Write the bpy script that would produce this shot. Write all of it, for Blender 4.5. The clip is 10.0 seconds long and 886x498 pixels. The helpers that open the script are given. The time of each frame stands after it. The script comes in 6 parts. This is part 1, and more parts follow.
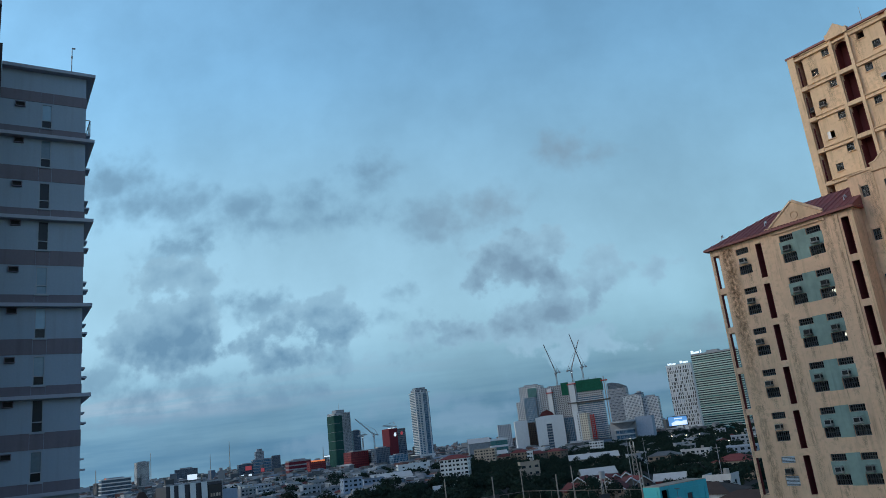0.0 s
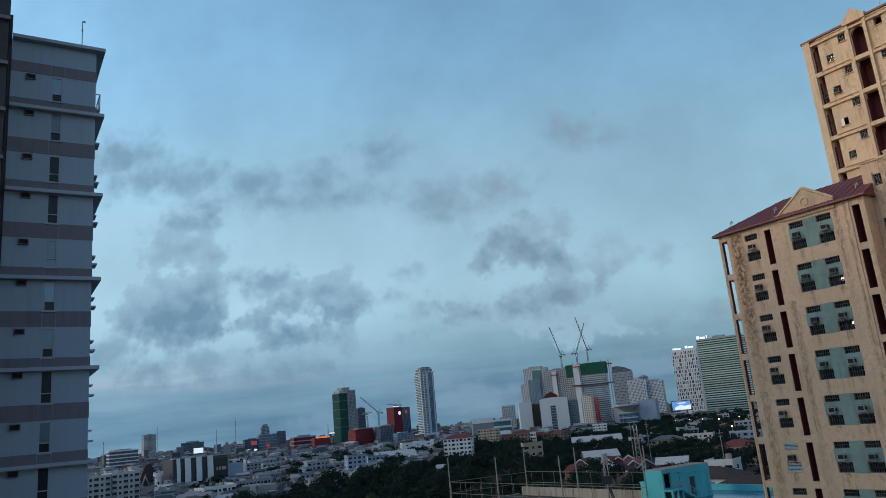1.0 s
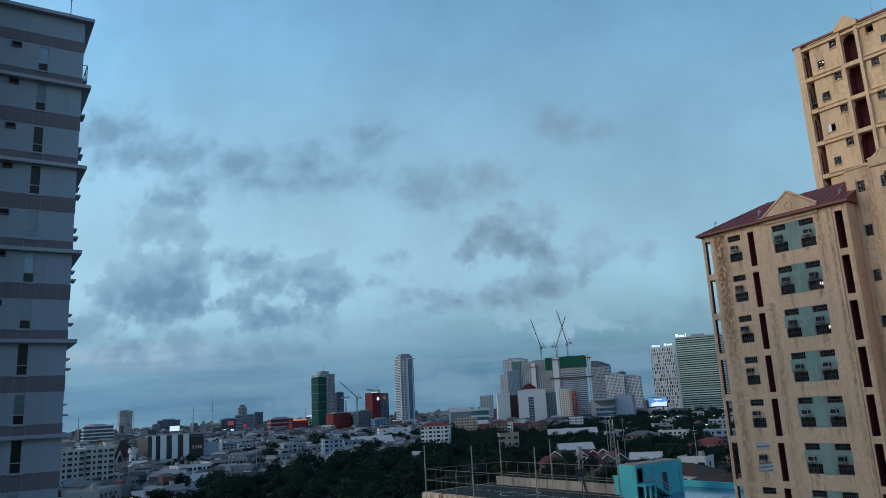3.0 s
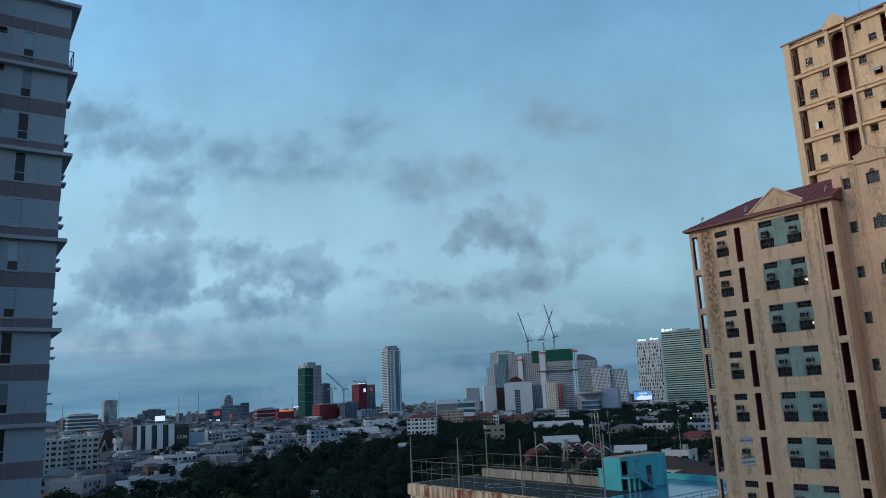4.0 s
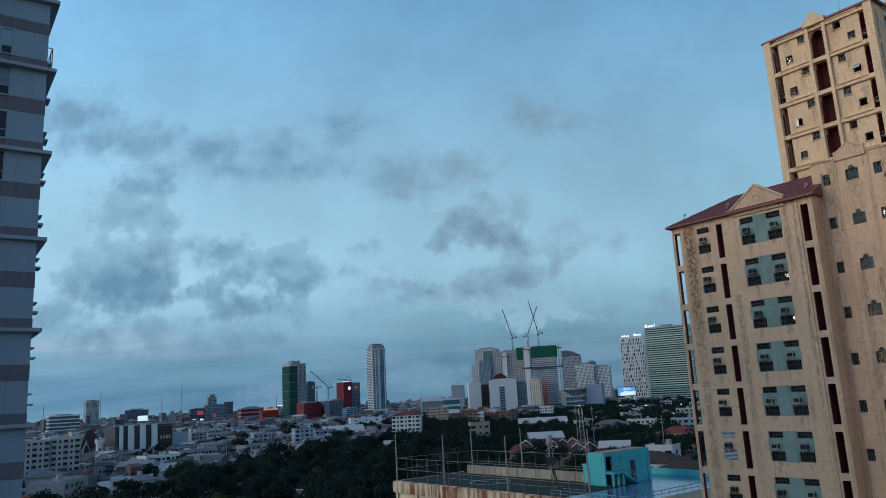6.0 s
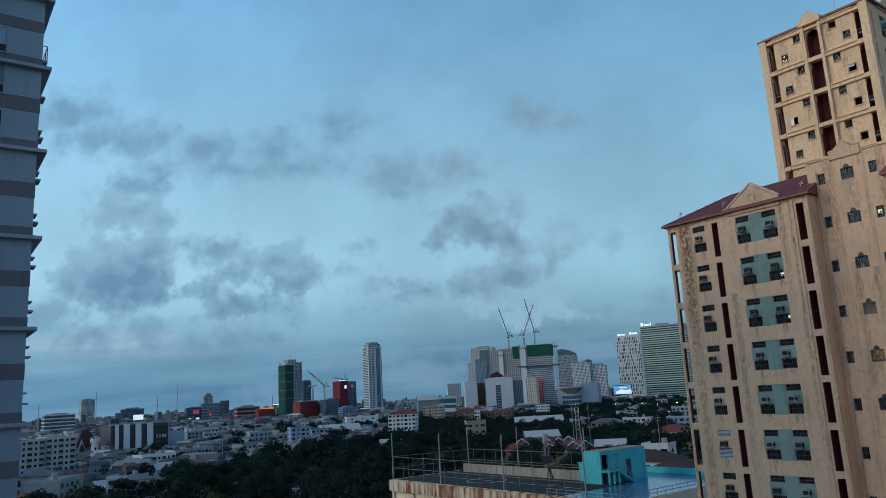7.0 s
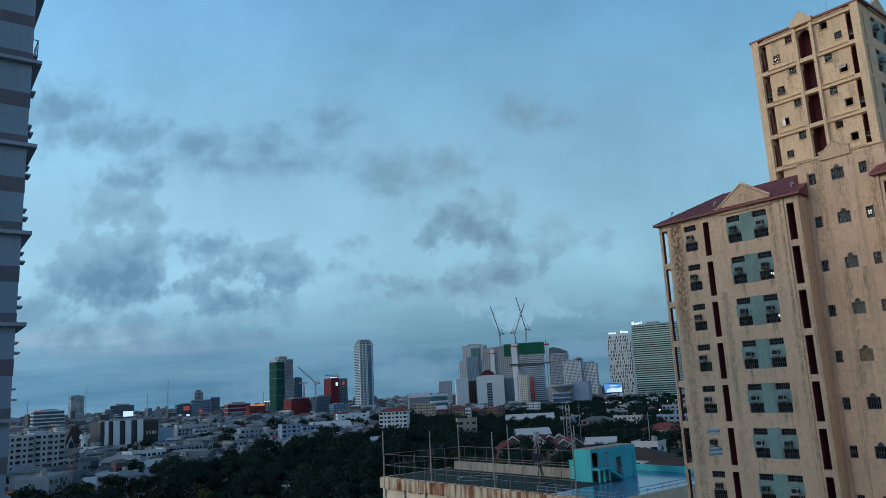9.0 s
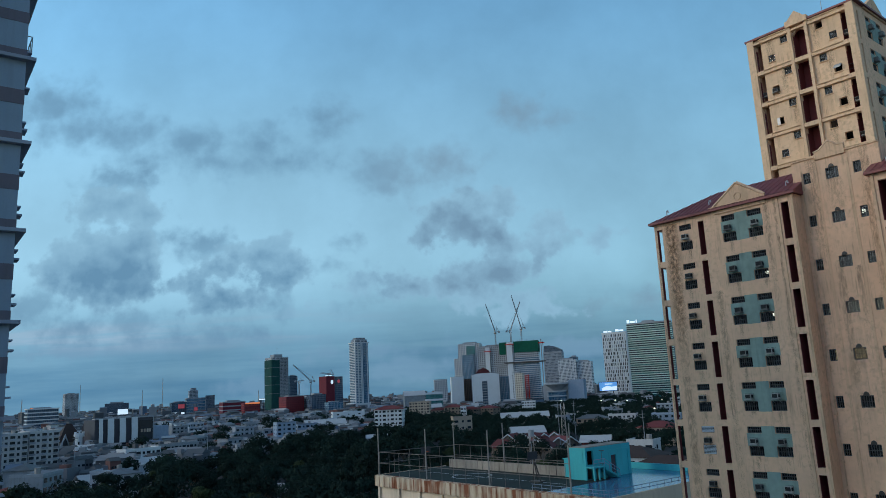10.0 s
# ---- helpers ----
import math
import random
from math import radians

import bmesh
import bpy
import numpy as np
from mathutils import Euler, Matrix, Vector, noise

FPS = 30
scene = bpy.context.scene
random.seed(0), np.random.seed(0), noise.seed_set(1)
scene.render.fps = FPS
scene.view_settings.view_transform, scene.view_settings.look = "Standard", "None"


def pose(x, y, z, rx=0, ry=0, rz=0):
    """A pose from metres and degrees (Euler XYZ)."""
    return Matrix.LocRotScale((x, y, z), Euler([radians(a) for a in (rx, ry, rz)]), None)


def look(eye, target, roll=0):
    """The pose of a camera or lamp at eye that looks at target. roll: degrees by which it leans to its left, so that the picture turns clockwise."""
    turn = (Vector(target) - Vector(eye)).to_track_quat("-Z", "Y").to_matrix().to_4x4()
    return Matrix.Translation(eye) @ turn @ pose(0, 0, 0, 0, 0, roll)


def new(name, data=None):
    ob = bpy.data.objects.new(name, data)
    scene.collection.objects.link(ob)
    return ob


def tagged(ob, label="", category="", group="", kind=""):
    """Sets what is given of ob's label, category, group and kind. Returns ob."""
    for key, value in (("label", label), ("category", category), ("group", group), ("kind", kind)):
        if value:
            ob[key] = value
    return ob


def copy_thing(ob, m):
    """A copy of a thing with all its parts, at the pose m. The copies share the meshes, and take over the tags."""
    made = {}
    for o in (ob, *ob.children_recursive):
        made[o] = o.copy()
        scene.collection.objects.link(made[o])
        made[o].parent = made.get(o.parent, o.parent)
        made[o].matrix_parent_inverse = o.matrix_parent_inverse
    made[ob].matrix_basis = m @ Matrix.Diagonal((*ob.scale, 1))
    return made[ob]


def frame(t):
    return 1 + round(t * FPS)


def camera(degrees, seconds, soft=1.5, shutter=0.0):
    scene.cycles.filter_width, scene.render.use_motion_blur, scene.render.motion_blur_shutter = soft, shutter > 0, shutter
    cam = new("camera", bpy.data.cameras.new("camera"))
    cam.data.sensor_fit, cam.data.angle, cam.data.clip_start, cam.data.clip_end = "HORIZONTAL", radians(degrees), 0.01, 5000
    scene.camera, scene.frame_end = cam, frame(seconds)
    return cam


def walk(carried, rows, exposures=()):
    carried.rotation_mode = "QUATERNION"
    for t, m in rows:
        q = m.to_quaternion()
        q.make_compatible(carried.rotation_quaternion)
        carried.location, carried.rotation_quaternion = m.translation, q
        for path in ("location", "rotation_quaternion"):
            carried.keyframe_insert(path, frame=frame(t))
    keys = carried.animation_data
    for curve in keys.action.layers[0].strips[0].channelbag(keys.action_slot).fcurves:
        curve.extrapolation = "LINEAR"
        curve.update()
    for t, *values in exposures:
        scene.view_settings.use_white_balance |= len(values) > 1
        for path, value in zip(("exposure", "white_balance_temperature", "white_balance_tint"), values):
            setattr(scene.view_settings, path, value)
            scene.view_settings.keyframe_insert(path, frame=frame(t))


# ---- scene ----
# ---- camera ----
EYE = 34.0
cam = camera(62.8, 10.0, soft=0.7)
TURN = [
    (0, 4.937, 14.854, 6.280), (0.5, 4.936, 13.921, 5.571), (1, 5.244, 13.354, 5.092),
    (1.5, 5.485, 13.168, 4.586), (2, 5.248, 13.036, 4.105), (2.5, 4.674, 12.708, 3.731),
    (3, 3.547, 12.311, 2.970), (4.5, 2.243, 11.465, 2.674), (5, 1.852, 11.396, 2.791),
    (5.5, 1.537, 11.404, 2.918), (7, 1.046, 11.281, 3.067), (7.5, 0.856, 11.172, 2.990),
    (8, 0.709, 11.204, 2.859), (8.5, 0.548, 11.130, 2.857), (9, 0.369, 11.060, 2.856),
    (9.5, 0.189, 10.991, 2.929), (10, 0.000, 10.900, 2.811),
]
walk(cam, [(t, pose(0, 0, EYE, 90 + p, r, y)) for t, y, p, r in TURN], exposures=[
    (0, 0.04, 6500, 12), (1, 0.04, 6900, 15), (2, 0.03, 6750, 14), (3, 0.0, 6550, 12), (5, 0.0, 6500, 12), (7.5, -0.02, 6300, 10), (10, -0.03, 6200, 9)])

# ---- sky and sun ----
SUN_EL, SUN_AZ = 22.0, 97.0          # degrees; azimuth counted from +Y towards -X
world = bpy.data.worlds.new("evening_sky")
scene.world = world
world.use_nodes = True
wn, wl = world.node_tree.nodes, world.node_tree.links
wn.clear()


def wnode(kind, **values):
    n = wn.new(kind)
    for key, value in values.items():
        n.inputs[int(key[1:])].default_value = value
    return n


def wmath(op, a, b=None, c=None, clamp=False):
    n = wn.new("ShaderNodeMath")
    n.operation, n.use_clamp = op, clamp
    for i, x in enumerate((a, b, c)):
        if x is None:
            continue
        if isinstance(x, (int, float)):
            n.inputs[i].default_value = x
        else:
            wl.new(x, n.inputs[i])
    return n.outputs[0]


def wvec(op, a, b):
    n = wn.new("ShaderNodeVectorMath")
    n.operation = op
    for i, x in enumerate((a, b)):
        if isinstance(x, tuple):
            n.inputs[i].default_value = x
        elif x is not None:
            wl.new(x, n.inputs[i])
    return n


sky = wn.new("ShaderNodeTexSky")
sky.sky_type, sky.sun_disc = "NISHITA", False
sky.sun_elevation, sky.sun_rotation = radians(SUN_EL), radians(-SUN_AZ)
sky.air_density, sky.dust_density, sky.ozone_density = 1.0, 0.4, 1.5
SKY_TINT, BACK_TINT = (0.78, 1.06, 0.99), (1.18, 1.20, 1.18)   # ahead; towards the sunset behind
SKY_STRENGTH = 0.12
ZENITH_GAIN, OVERHEAD = 1.85, 0.38
PALE_AIR, LOW_AIR, GLOW_AIR = (0.355, 0.61, 0.78), (0.082, 0.205, 0.330), (0.34, 0.45, 0.56)
PUFF = (0.19, 0.33, 0.47)
HEAP_EDGE, HEAP_BLUE, HEAP_GREY = (0.31, 0.53, 0.68), (0.118, 0.250, 0.388), (0.166, 0.278, 0.390)
VEIL_BLUE, VEIL_GREY = (0.150, 0.290, 0.425), (0.198, 0.312, 0.415)
tint = wn.new("ShaderNodeMix")
tint.data_type, tint.blend_type = "RGBA", "MULTIPLY"
tint.inputs[0].default_value = 1.0
wl.new(sky.outputs[0], tint.inputs[6])
round_ = wn.new("ShaderNodeTexCoord")
side_ = wn.new("ShaderNodeSeparateXYZ")
wl.new(round_.outputs["Generated"], side_.inputs[0])
turn_ = wn.new("ShaderNodeMapRange")
turn_.interpolation_type = "SMOOTHSTEP"
wl.new(side_.outputs[1], turn_.inputs[0])
turn_.inputs[1].default_value, turn_.inputs[2].default_value = 0.35, -0.45
tones = wn.new("ShaderNodeMix")
tones.data_type = "RGBA"
wl.new(turn_.outputs[0], tones.inputs[0])
tones.inputs[6].default_value, tones.inputs[7].default_value = (*SKY_TINT, 1), (*BACK_TINT, 1)
wl.new(tones.outputs[2], tint.inputs[7])

# clouds: banks given by their bearing and height, torn up by noise
coord = wn.new("ShaderNodeTexCoord")
sep = wn.new("ShaderNodeSeparateXYZ")
wl.new(coord.outputs["Generated"], sep.inputs[0])
ahead = wmath("MAXIMUM", sep.outputs[1], 0.05)
cu, cv = wmath("DIVIDE", sep.outputs[0], ahead), wmath("DIVIDE", sep.outputs[2], ahead)
comb = wn.new("ShaderNodeCombineXYZ")
wl.new(cu, comb.inputs[0])
wl.new(cv, comb.inputs[1])


def wnoise(scale, detail, rough, vector):
    n = wn.new("ShaderNodeTexNoise")
    n.inputs["Scale"].default_value, n.inputs["Detail"].default_value, n.inputs["Roughness"].default_value = scale, detail, rough
    wl.new(vector, n.inputs["Vector"])
    return n


def wrange(value, a, b, lo=0.0, hi=1.0, smooth=True):
    m = wn.new("ShaderNodeMapRange")
    m.interpolation_type = "SMOOTHSTEP" if smooth else "LINEAR"
    wl.new(value, m.inputs[0])
    for i, x in enumerate((a, b, lo, hi)):
        m.inputs[i + 1].default_value = x
    return m.outputs[0]


warp = wnoise(9.0, 7.0, 0.58, comb.outputs[0])
off = wvec("SUBTRACT", warp.outputs["Color"], (0.5, 0.5, 0.5))
off = wvec("MULTIPLY", off.outputs[0], (0.036, 0.026, 0.0))
where = wvec("ADD", comb.outputs[0], off.outputs[0]).outputs[0]


def puff(u, v, ru, rv):
    """How far a sight line passes inside the outline of one heap."""
    d = wvec("SUBTRACT", where, (u, v, 0.0))
    d = wvec("MULTIPLY", d.outputs[0], (1 / ru, 1 / rv, 0.0))
    n = wvec("LENGTH", d.outputs[0], None)
    return wmath("MULTIPLY_ADD", n.outputs["Value"], -min(ru, rv), min(ru, rv))


def merged(puffs, blend=0.006):
    total = puffs[0]
    for p_ in puffs[1:]:
        total = wmath("SMOOTH_MAX", total, p_, blend)
    return total


heaped = merged([
    puff(-0.464, 0.192, 0.085, 0.050),
    puff(-0.447, 0.156, 0.061, 0.030),
    puff(-0.515, 0.193, 0.049, 0.029),
    puff(-0.481, 0.224, 0.051, 0.024),
    puff(-0.422, 0.222, 0.032, 0.018),
    puff(-0.463, 0.278, 0.048, 0.027),
    puff(-0.405, 0.264, 0.034, 0.018),
    puff(-0.239, 0.192, 0.055, 0.029),
    puff(-0.294, 0.174, 0.055, 0.021),
    puff(-0.338, 0.164, 0.033, 0.014),
    puff(-0.206, 0.164, 0.030, 0.018),
    puff(-0.225, 0.208, 0.024, 0.018),
    puff(-0.294, 0.135, 0.047, 0.019),
    puff(-0.321, 0.125, 0.030, 0.010),
    puff(-0.183, 0.121, 0.019, 0.009),
    puff(0.036, 0.237, 0.061, 0.034),
    puff(0.089, 0.250, 0.034, 0.023),
    puff(-0.007, 0.218, 0.032, 0.018),
    puff(0.063, 0.213, 0.041, 0.016),
    puff(0.161, 0.222, 0.024, 0.015),
    puff(0.101, 0.185, 0.032, 0.029),
    puff(0.133, 0.192, 0.036, 0.023),
    puff(0.095, 0.158, 0.047, 0.029),
    puff(0.045, 0.150, 0.047, 0.029),
    puff(-0.034, 0.141, 0.047, 0.021),
    puff(0.008, 0.141, 0.041, 0.021),
    puff(0.231, 0.200, 0.033, 0.015),
    puff(-0.112, 0.145, 0.027, 0.016),
    puff(0.150, 0.097, 0.019, 0.007),
    puff(0.058, 0.124, 0.048, 0.021),
    puff(0.116, 0.115, 0.033, 0.020),
    puff(0.080, 0.098, 0.039, 0.011),
])
thinned = merged([
    puff(-0.414, 0.114, 0.051, 0.019),
    puff(-0.334, 0.212, 0.046, 0.021),
    puff(-0.559, 0.137, 0.047, 0.031),
    puff(-0.313, 0.097, 0.047, 0.011),
    puff(-0.496, 0.107, 0.062, 0.014),
    puff(-0.227, 0.125, 0.030, 0.013),
    puff(0.058, 0.119, 0.041, 0.014),
    puff(0.116, 0.112, 0.023, 0.014),
    puff(0.191, 0.200, 0.016, 0.006),
    puff(0.223, 0.109, 0.017, 0.011),
    puff(-0.124, 0.213, 0.017, 0.014),
    puff(-0.157, 0.174, 0.020, 0.009),
    puff(-0.095, 0.118, 0.022, 0.006),
    puff(0.292, 0.106, 0.023, 0.012),
    puff(-0.382, 0.229, 0.032, 0.016),
    puff(-0.449, 0.314, 0.048, 0.018),
])
veiled = merged([
    puff(-0.505, 0.398, 0.078, 0.036),
    puff(-0.439, 0.384, 0.061, 0.031),
    puff(-0.543, 0.435, 0.058, 0.039),
    puff(-0.349, 0.364, 0.047, 0.029),
    puff(-0.251, 0.364, 0.049, 0.026),
    puff(-0.296, 0.332, 0.077, 0.017),
    puff(-0.210, 0.335, 0.069, 0.015),
    puff(-0.413, 0.342, 0.045, 0.022),
    puff(-0.148, 0.398, 0.037, 0.030),
    puff(-0.071, 0.311, 0.045, 0.040),
    puff(0.021, 0.319, 0.052, 0.027),
    puff(-0.023, 0.292, 0.048, 0.020),
    puff(0.126, 0.392, 0.041, 0.026),
    puff(0.171, 0.376, 0.025, 0.012),
], 0.012)
bases = merged([
    puff(-0.439, 0.159, 0.074, 0.032),
    puff(-0.294, 0.127, 0.047, 0.014),
    puff(-0.263, 0.163, 0.071, 0.019),
    puff(0.035, 0.218, 0.068, 0.028),
    puff(0.091, 0.157, 0.063, 0.024),
    puff(-0.036, 0.139, 0.039, 0.014),
    puff(-0.500, 0.392, 0.074, 0.031),
    puff(-0.426, 0.110, 0.047, 0.012),
    puff(0.020, 0.312, 0.049, 0.022),
], 0.02)
low_puffs = merged([
    puff(-0.032, 0.030, 0.075, 0.014), puff(-0.24, 0.014, 0.055, 0.014), puff(0.19, 0.045, 0.06, 0.012), puff(-0.10, 0.055, 0.10, 0.008),
    puff(-0.50, 0.075, 0.12, 0.009), puff(-0.33, 0.082, 0.10, 0.006), puff(0.10, 0.028, 0.05, 0.011),
])
# torn edges and rounded billows, in the same measure as the outlines
tear = wmath("MULTIPLY_ADD", wnoise(20.0, 9.0, 0.60, comb.outputs[0]).outputs[0], 0.060, -0.030)
cell = wn.new("ShaderNodeTexVoronoi")
cell.feature = "SMOOTH_F1"
cell.inputs["Scale"].default_value, cell.inputs["Detail"].default_value, cell.inputs["Roughness"].default_value = 30.0, 2.0, 0.5
cell.inputs["Smoothness"].default_value = 0.3
wl.new(where, cell.inputs["Vector"])
tear = wmath("ADD", tear, wmath("MULTIPLY_ADD", cell.outputs["Distance"], -0.018, 0.020))
heaped, thinned = wmath("ADD", heaped, tear), wmath("ADD", thinned, wmath("MULTIPLY", tear, 1.2))
veiled = wmath("ADD", veiled, wmath("MULTIPLY", tear, 1.1))
soft = wnoise(7.0, 5.0, 0.55, comb.outputs[0]).outputs[0]
heap_cover = wrange(heaped, -0.003, 0.010)
thin_cover = wmath("MULTIPLY", wrange(thinned, -0.008, 0.026), wrange(soft, 0.25, 0.75, 0.45, 0.85))
veil_cover = wmath("MULTIPLY", wrange(veiled, -0.012, 0.040), wrange(soft, 0.2, 0.8, 0.60, 1.0))
# lit upper sides and shaded undersides within the heaps
over_ = wvec("ADD", comb.outputs[0], (0.0, 0.016, 0.0)).outputs[0]
relief = wmath("SUBTRACT", wnoise(14.0, 5.0, 0.5, comb.outputs[0]).outputs[0], wnoise(14.0, 5.0, 0.5, over_).outputs[0])
lit = wrange(relief, -0.14, 0.16)
heap_core = wmath("ADD", wrange(heaped, 0.0, 0.040, 0.15, 0.62), wrange(wmath("ADD", bases, tear), -0.020, 0.030, 0.0, 0.50))
heap_core = wmath("MULTIPLY", heap_core, wmath("MULTIPLY_ADD", lit, -0.36, 1.14), clamp=True)
stretch = wvec("MULTIPLY", comb.outputs[0], (2.0, 22.0, 0.0))
streak = wnoise(1.6, 5.0, 0.55, stretch.outputs[0]).outputs[0]
broad = wnoise(4.5, 7.0, 0.58, comb.outputs[0]).outputs[0]


def mixed(factor, under, over):
    m = wn.new("ShaderNodeMix")
    m.data_type = "RGBA"
    wl.new(factor, m.inputs[0])
    for x, i in ((under, 6), (over, 7)):
        if isinstance(x, tuple):
            m.inputs[i].default_value = (*[c / SKY_STRENGTH for c in x], 1)
        else:
            wl.new(x, m.inputs[i])
    return m.outputs[2]


def scaled(colour, factor):
    n = wn.new("ShaderNodeVectorMath")
    n.operation = "SCALE"
    wl.new(colour, n.inputs[0])
    wl.new(factor, n.inputs[3])
    return n.outputs[0]


# thick evening air low over the city, with faint streaks; clearer and brighter higher up
air = scaled(tint.outputs[2], wrange(sep.outputs[2], 0.20, 0.50, 1.0, ZENITH_GAIN))
air = scaled(air, wrange(sep.outputs[2], 0.56, 0.80, 1.0, OVERHEAD))
front = wrange(sep.outputs[1], 0.05, 0.35)
air = mixed(wmath("MULTIPLY", wmath("MULTIPLY", front, wrange(cu, 0.5, -0.4, 0.62, 1.0, False)), wrange(cv, 0.62, 0.17, 0.0, 0.85)), air, PALE_AIR)
low = wmath("MULTIPLY", front, wrange(cv, 0.19, 0.03))
air = mixed(wmath("MULTIPLY", low, wrange(streak, 0.25, 0.75, 0.75, 1.0)), air, LOW_AIR)
line_glow = wmath("MULTIPLY", wrange(cv, 0.125, 0.095), wrange(cv, 0.060, 0.085))
air = mixed(wmath("MULTIPLY", line_glow, wmath("MULTIPLY", wrange(streak, 0.45, 0.65), wrange(cu, 0.1, -0.5, 0.0, 0.7))), air, GLOW_AIR)
air = scaled(air, wrange(broad, 0.2, 0.8, 0.87, 1.11))
air = scaled(air, wrange(cu, 0.35, -0.65, 0.96, 1.12, False))
nearer = wrange(cu, -0.20, 0.02)
heap_colour = mixed(heap_core, HEAP_EDGE, mixed(nearer, HEAP_BLUE, HEAP_GREY))
air = mixed(wrange(wmath("ADD", low_puffs, wmath("MULTIPLY", tear, 0.6)), -0.004, 0.012, 0.0, 0.6), air, PUFF)
air = mixed(veil_cover, air, mixed(nearer, VEIL_BLUE, VEIL_GREY))
air = mixed(thin_cover, air, mixed(nearer, VEIL_BLUE, VEIL_GREY))
air = mixed(wmath("MULTIPLY", heap_cover, 0.90), air, heap_colour)
back = wn.new("ShaderNodeBackground")
back.inputs[1].default_value = SKY_STRENGTH
wl.new(air, back.inputs[0])
wout = wn.new("ShaderNodeOutputWorld")
wl.new(back.outputs[0], wout.inputs[0])

sun = new("sun", bpy.data.lights.new("sun", "SUN"))
sun.data.energy, sun.data.angle, sun.data.color = 0.8, radians(16), (1.0, 0.75, 0.52)
sun_dir = Vector((-math.sin(radians(SUN_AZ)) * math.cos(radians(SUN_EL)), math.cos(radians(SUN_AZ)) * math.cos(radians(SUN_EL)), math.sin(radians(SUN_EL))))
sun.matrix_world = look(tuple(sun_dir * 300), (0, 0, 0))

# ---- materials ----


def surface(name, rgb, rough=0.8, metal=0.0, var=0.2, grain=6.0, bump=0.2, streaks=0.0, streak_rgb=(0.05, 0.035, 0.025), each=0.0, wash=0.35, worn=(0.50, 0.85), drips=0.0):
    m = bpy.data.materials.new(name)
    m.use_nodes = True
    n, l = m.node_tree.nodes, m.node_tree.links
    bs = n["Principled BSDF"]
    bs.inputs["Roughness"].default_value, bs.inputs["Metallic"].default_value = rough, metal
    bs.inputs["Specular IOR Level"].default_value = 0.5 if rough < 0.6 else 0.2
    tc = n.new("ShaderNodeTexCoord")

    def noise_of(scale, detail, stretch_by=None):
        t = n.new("ShaderNodeTexNoise")
        t.inputs["Scale"].default_value, t.inputs["Detail"].default_value = scale, detail
        if stretch_by:
            mp = n.new("ShaderNodeMapping")
            mp.inputs["Scale"].default_value = stretch_by
            l.new(tc.outputs["Object"], mp.inputs[0])
            l.new(mp.outputs[0], t.inputs["Vector"])
        else:
            l.new(tc.outputs["Object"], t.inputs["Vector"])
        return t.outputs[0]

    def calc(op, a, b):
        t = n.new("ShaderNodeMath")
        t.operation = op
        for i, x in enumerate((a, b)):
            if isinstance(x, (int, float)):
                t.inputs[i].default_value = x
            else:
                l.new(x, t.inputs[i])
        return t.outputs[0]

    broad, close = noise_of(wash, 4.0), noise_of(grain, 5.0)
    value = calc("ADD", calc("MULTIPLY", calc("SUBTRACT", broad, 0.5), var * 2.2), calc("MULTIPLY", calc("SUBTRACT", close, 0.5), var * 1.2))
    value = calc("ADD", value, 1.0)
    if each:
        info = n.new("ShaderNodeObjectInfo")
        value = calc("ADD", value, calc("MULTIPLY", calc("SUBTRACT", info.outputs["Random"], 0.5), each * 2))
    mix = n.new("ShaderNodeMix")
    mix.data_type, mix.blend_type = "RGBA", "MULTIPLY"
    mix.inputs[0].default_value = 1.0
    mix.inputs[6].default_value = (*rgb, 1)
    grey = n.new("ShaderNodeCombineColor")
    for i in range(3):
        l.new(value, grey.inputs[i])
    l.new(grey.outputs[0], mix.inputs[7])
    colour = mix.outputs[2]
    if streaks:
        s = noise_of(1.0, 6.0, (2.9, 2.9, 0.17))
        ramp = n.new("ShaderNodeMapRange")
        l.new(calc("MULTIPLY", s, calc("ADD", noise_of(0.5, 3.0), 0.5)), ramp.inputs[0])
        ramp.inputs[1].default_value, ramp.inputs[2].default_value = worn
        ramp.inputs[4].default_value = streaks
        over = n.new("ShaderNodeMix")
        over.data_type = "RGBA"
        l.new(ramp.outputs[0], over.inputs[0])
        l.new(colour, over.inputs[6])
        over.inputs[7].default_value = (*streak_rgb, 1)
        colour = over.outputs[2]
    if drips:
        # narrow runs of rusty water and soot, and small blotches of mould
        d_ = n.new("ShaderNodeMapRange")
        l.new(calc("MULTIPLY", noise_of(1.0, 4.0, (9.0, 9.0, 0.45)), calc("ADD", noise_of(0.9, 4.0), 0.5)), d_.inputs[0])
        d_.inputs[1].default_value, d_.inputs[2].default_value, d_.inputs[4].default_value = 0.58, 0.80, drips
        b_ = n.new("ShaderNodeMapRange")
        l.new(calc("MULTIPLY", noise_of(3.2, 8.0), calc("ADD", noise_of(0.35, 3.0), 0.5)), b_.inputs[0])
        b_.inputs[1].default_value, b_.inputs[2].default_value, b_.inputs[4].default_value = 0.54, 0.80, drips * 0.7
        over = n.new("ShaderNodeMix")
        over.data_type = "RGBA"
        l.new(calc("MAXIMUM", d_.outputs[0], b_.outputs[0]), over.inputs[0])
        l.new(colour, over.inputs[6])
        over.inputs[7].default_value = (0.12, 0.07, 0.042, 1)
        colour = over.outputs[2]
    l.new(colour, bs.inputs["Base Color"])
    if bump:
        bp = n.new("ShaderNodeBump")
        bp.inputs["Strength"].default_value, bp.inputs["Distance"].default_value = bump, 0.03
        l.new(close, bp.inputs["Height"])
        l.new(bp.outputs[0], bs.inputs["Normal"])
    return m


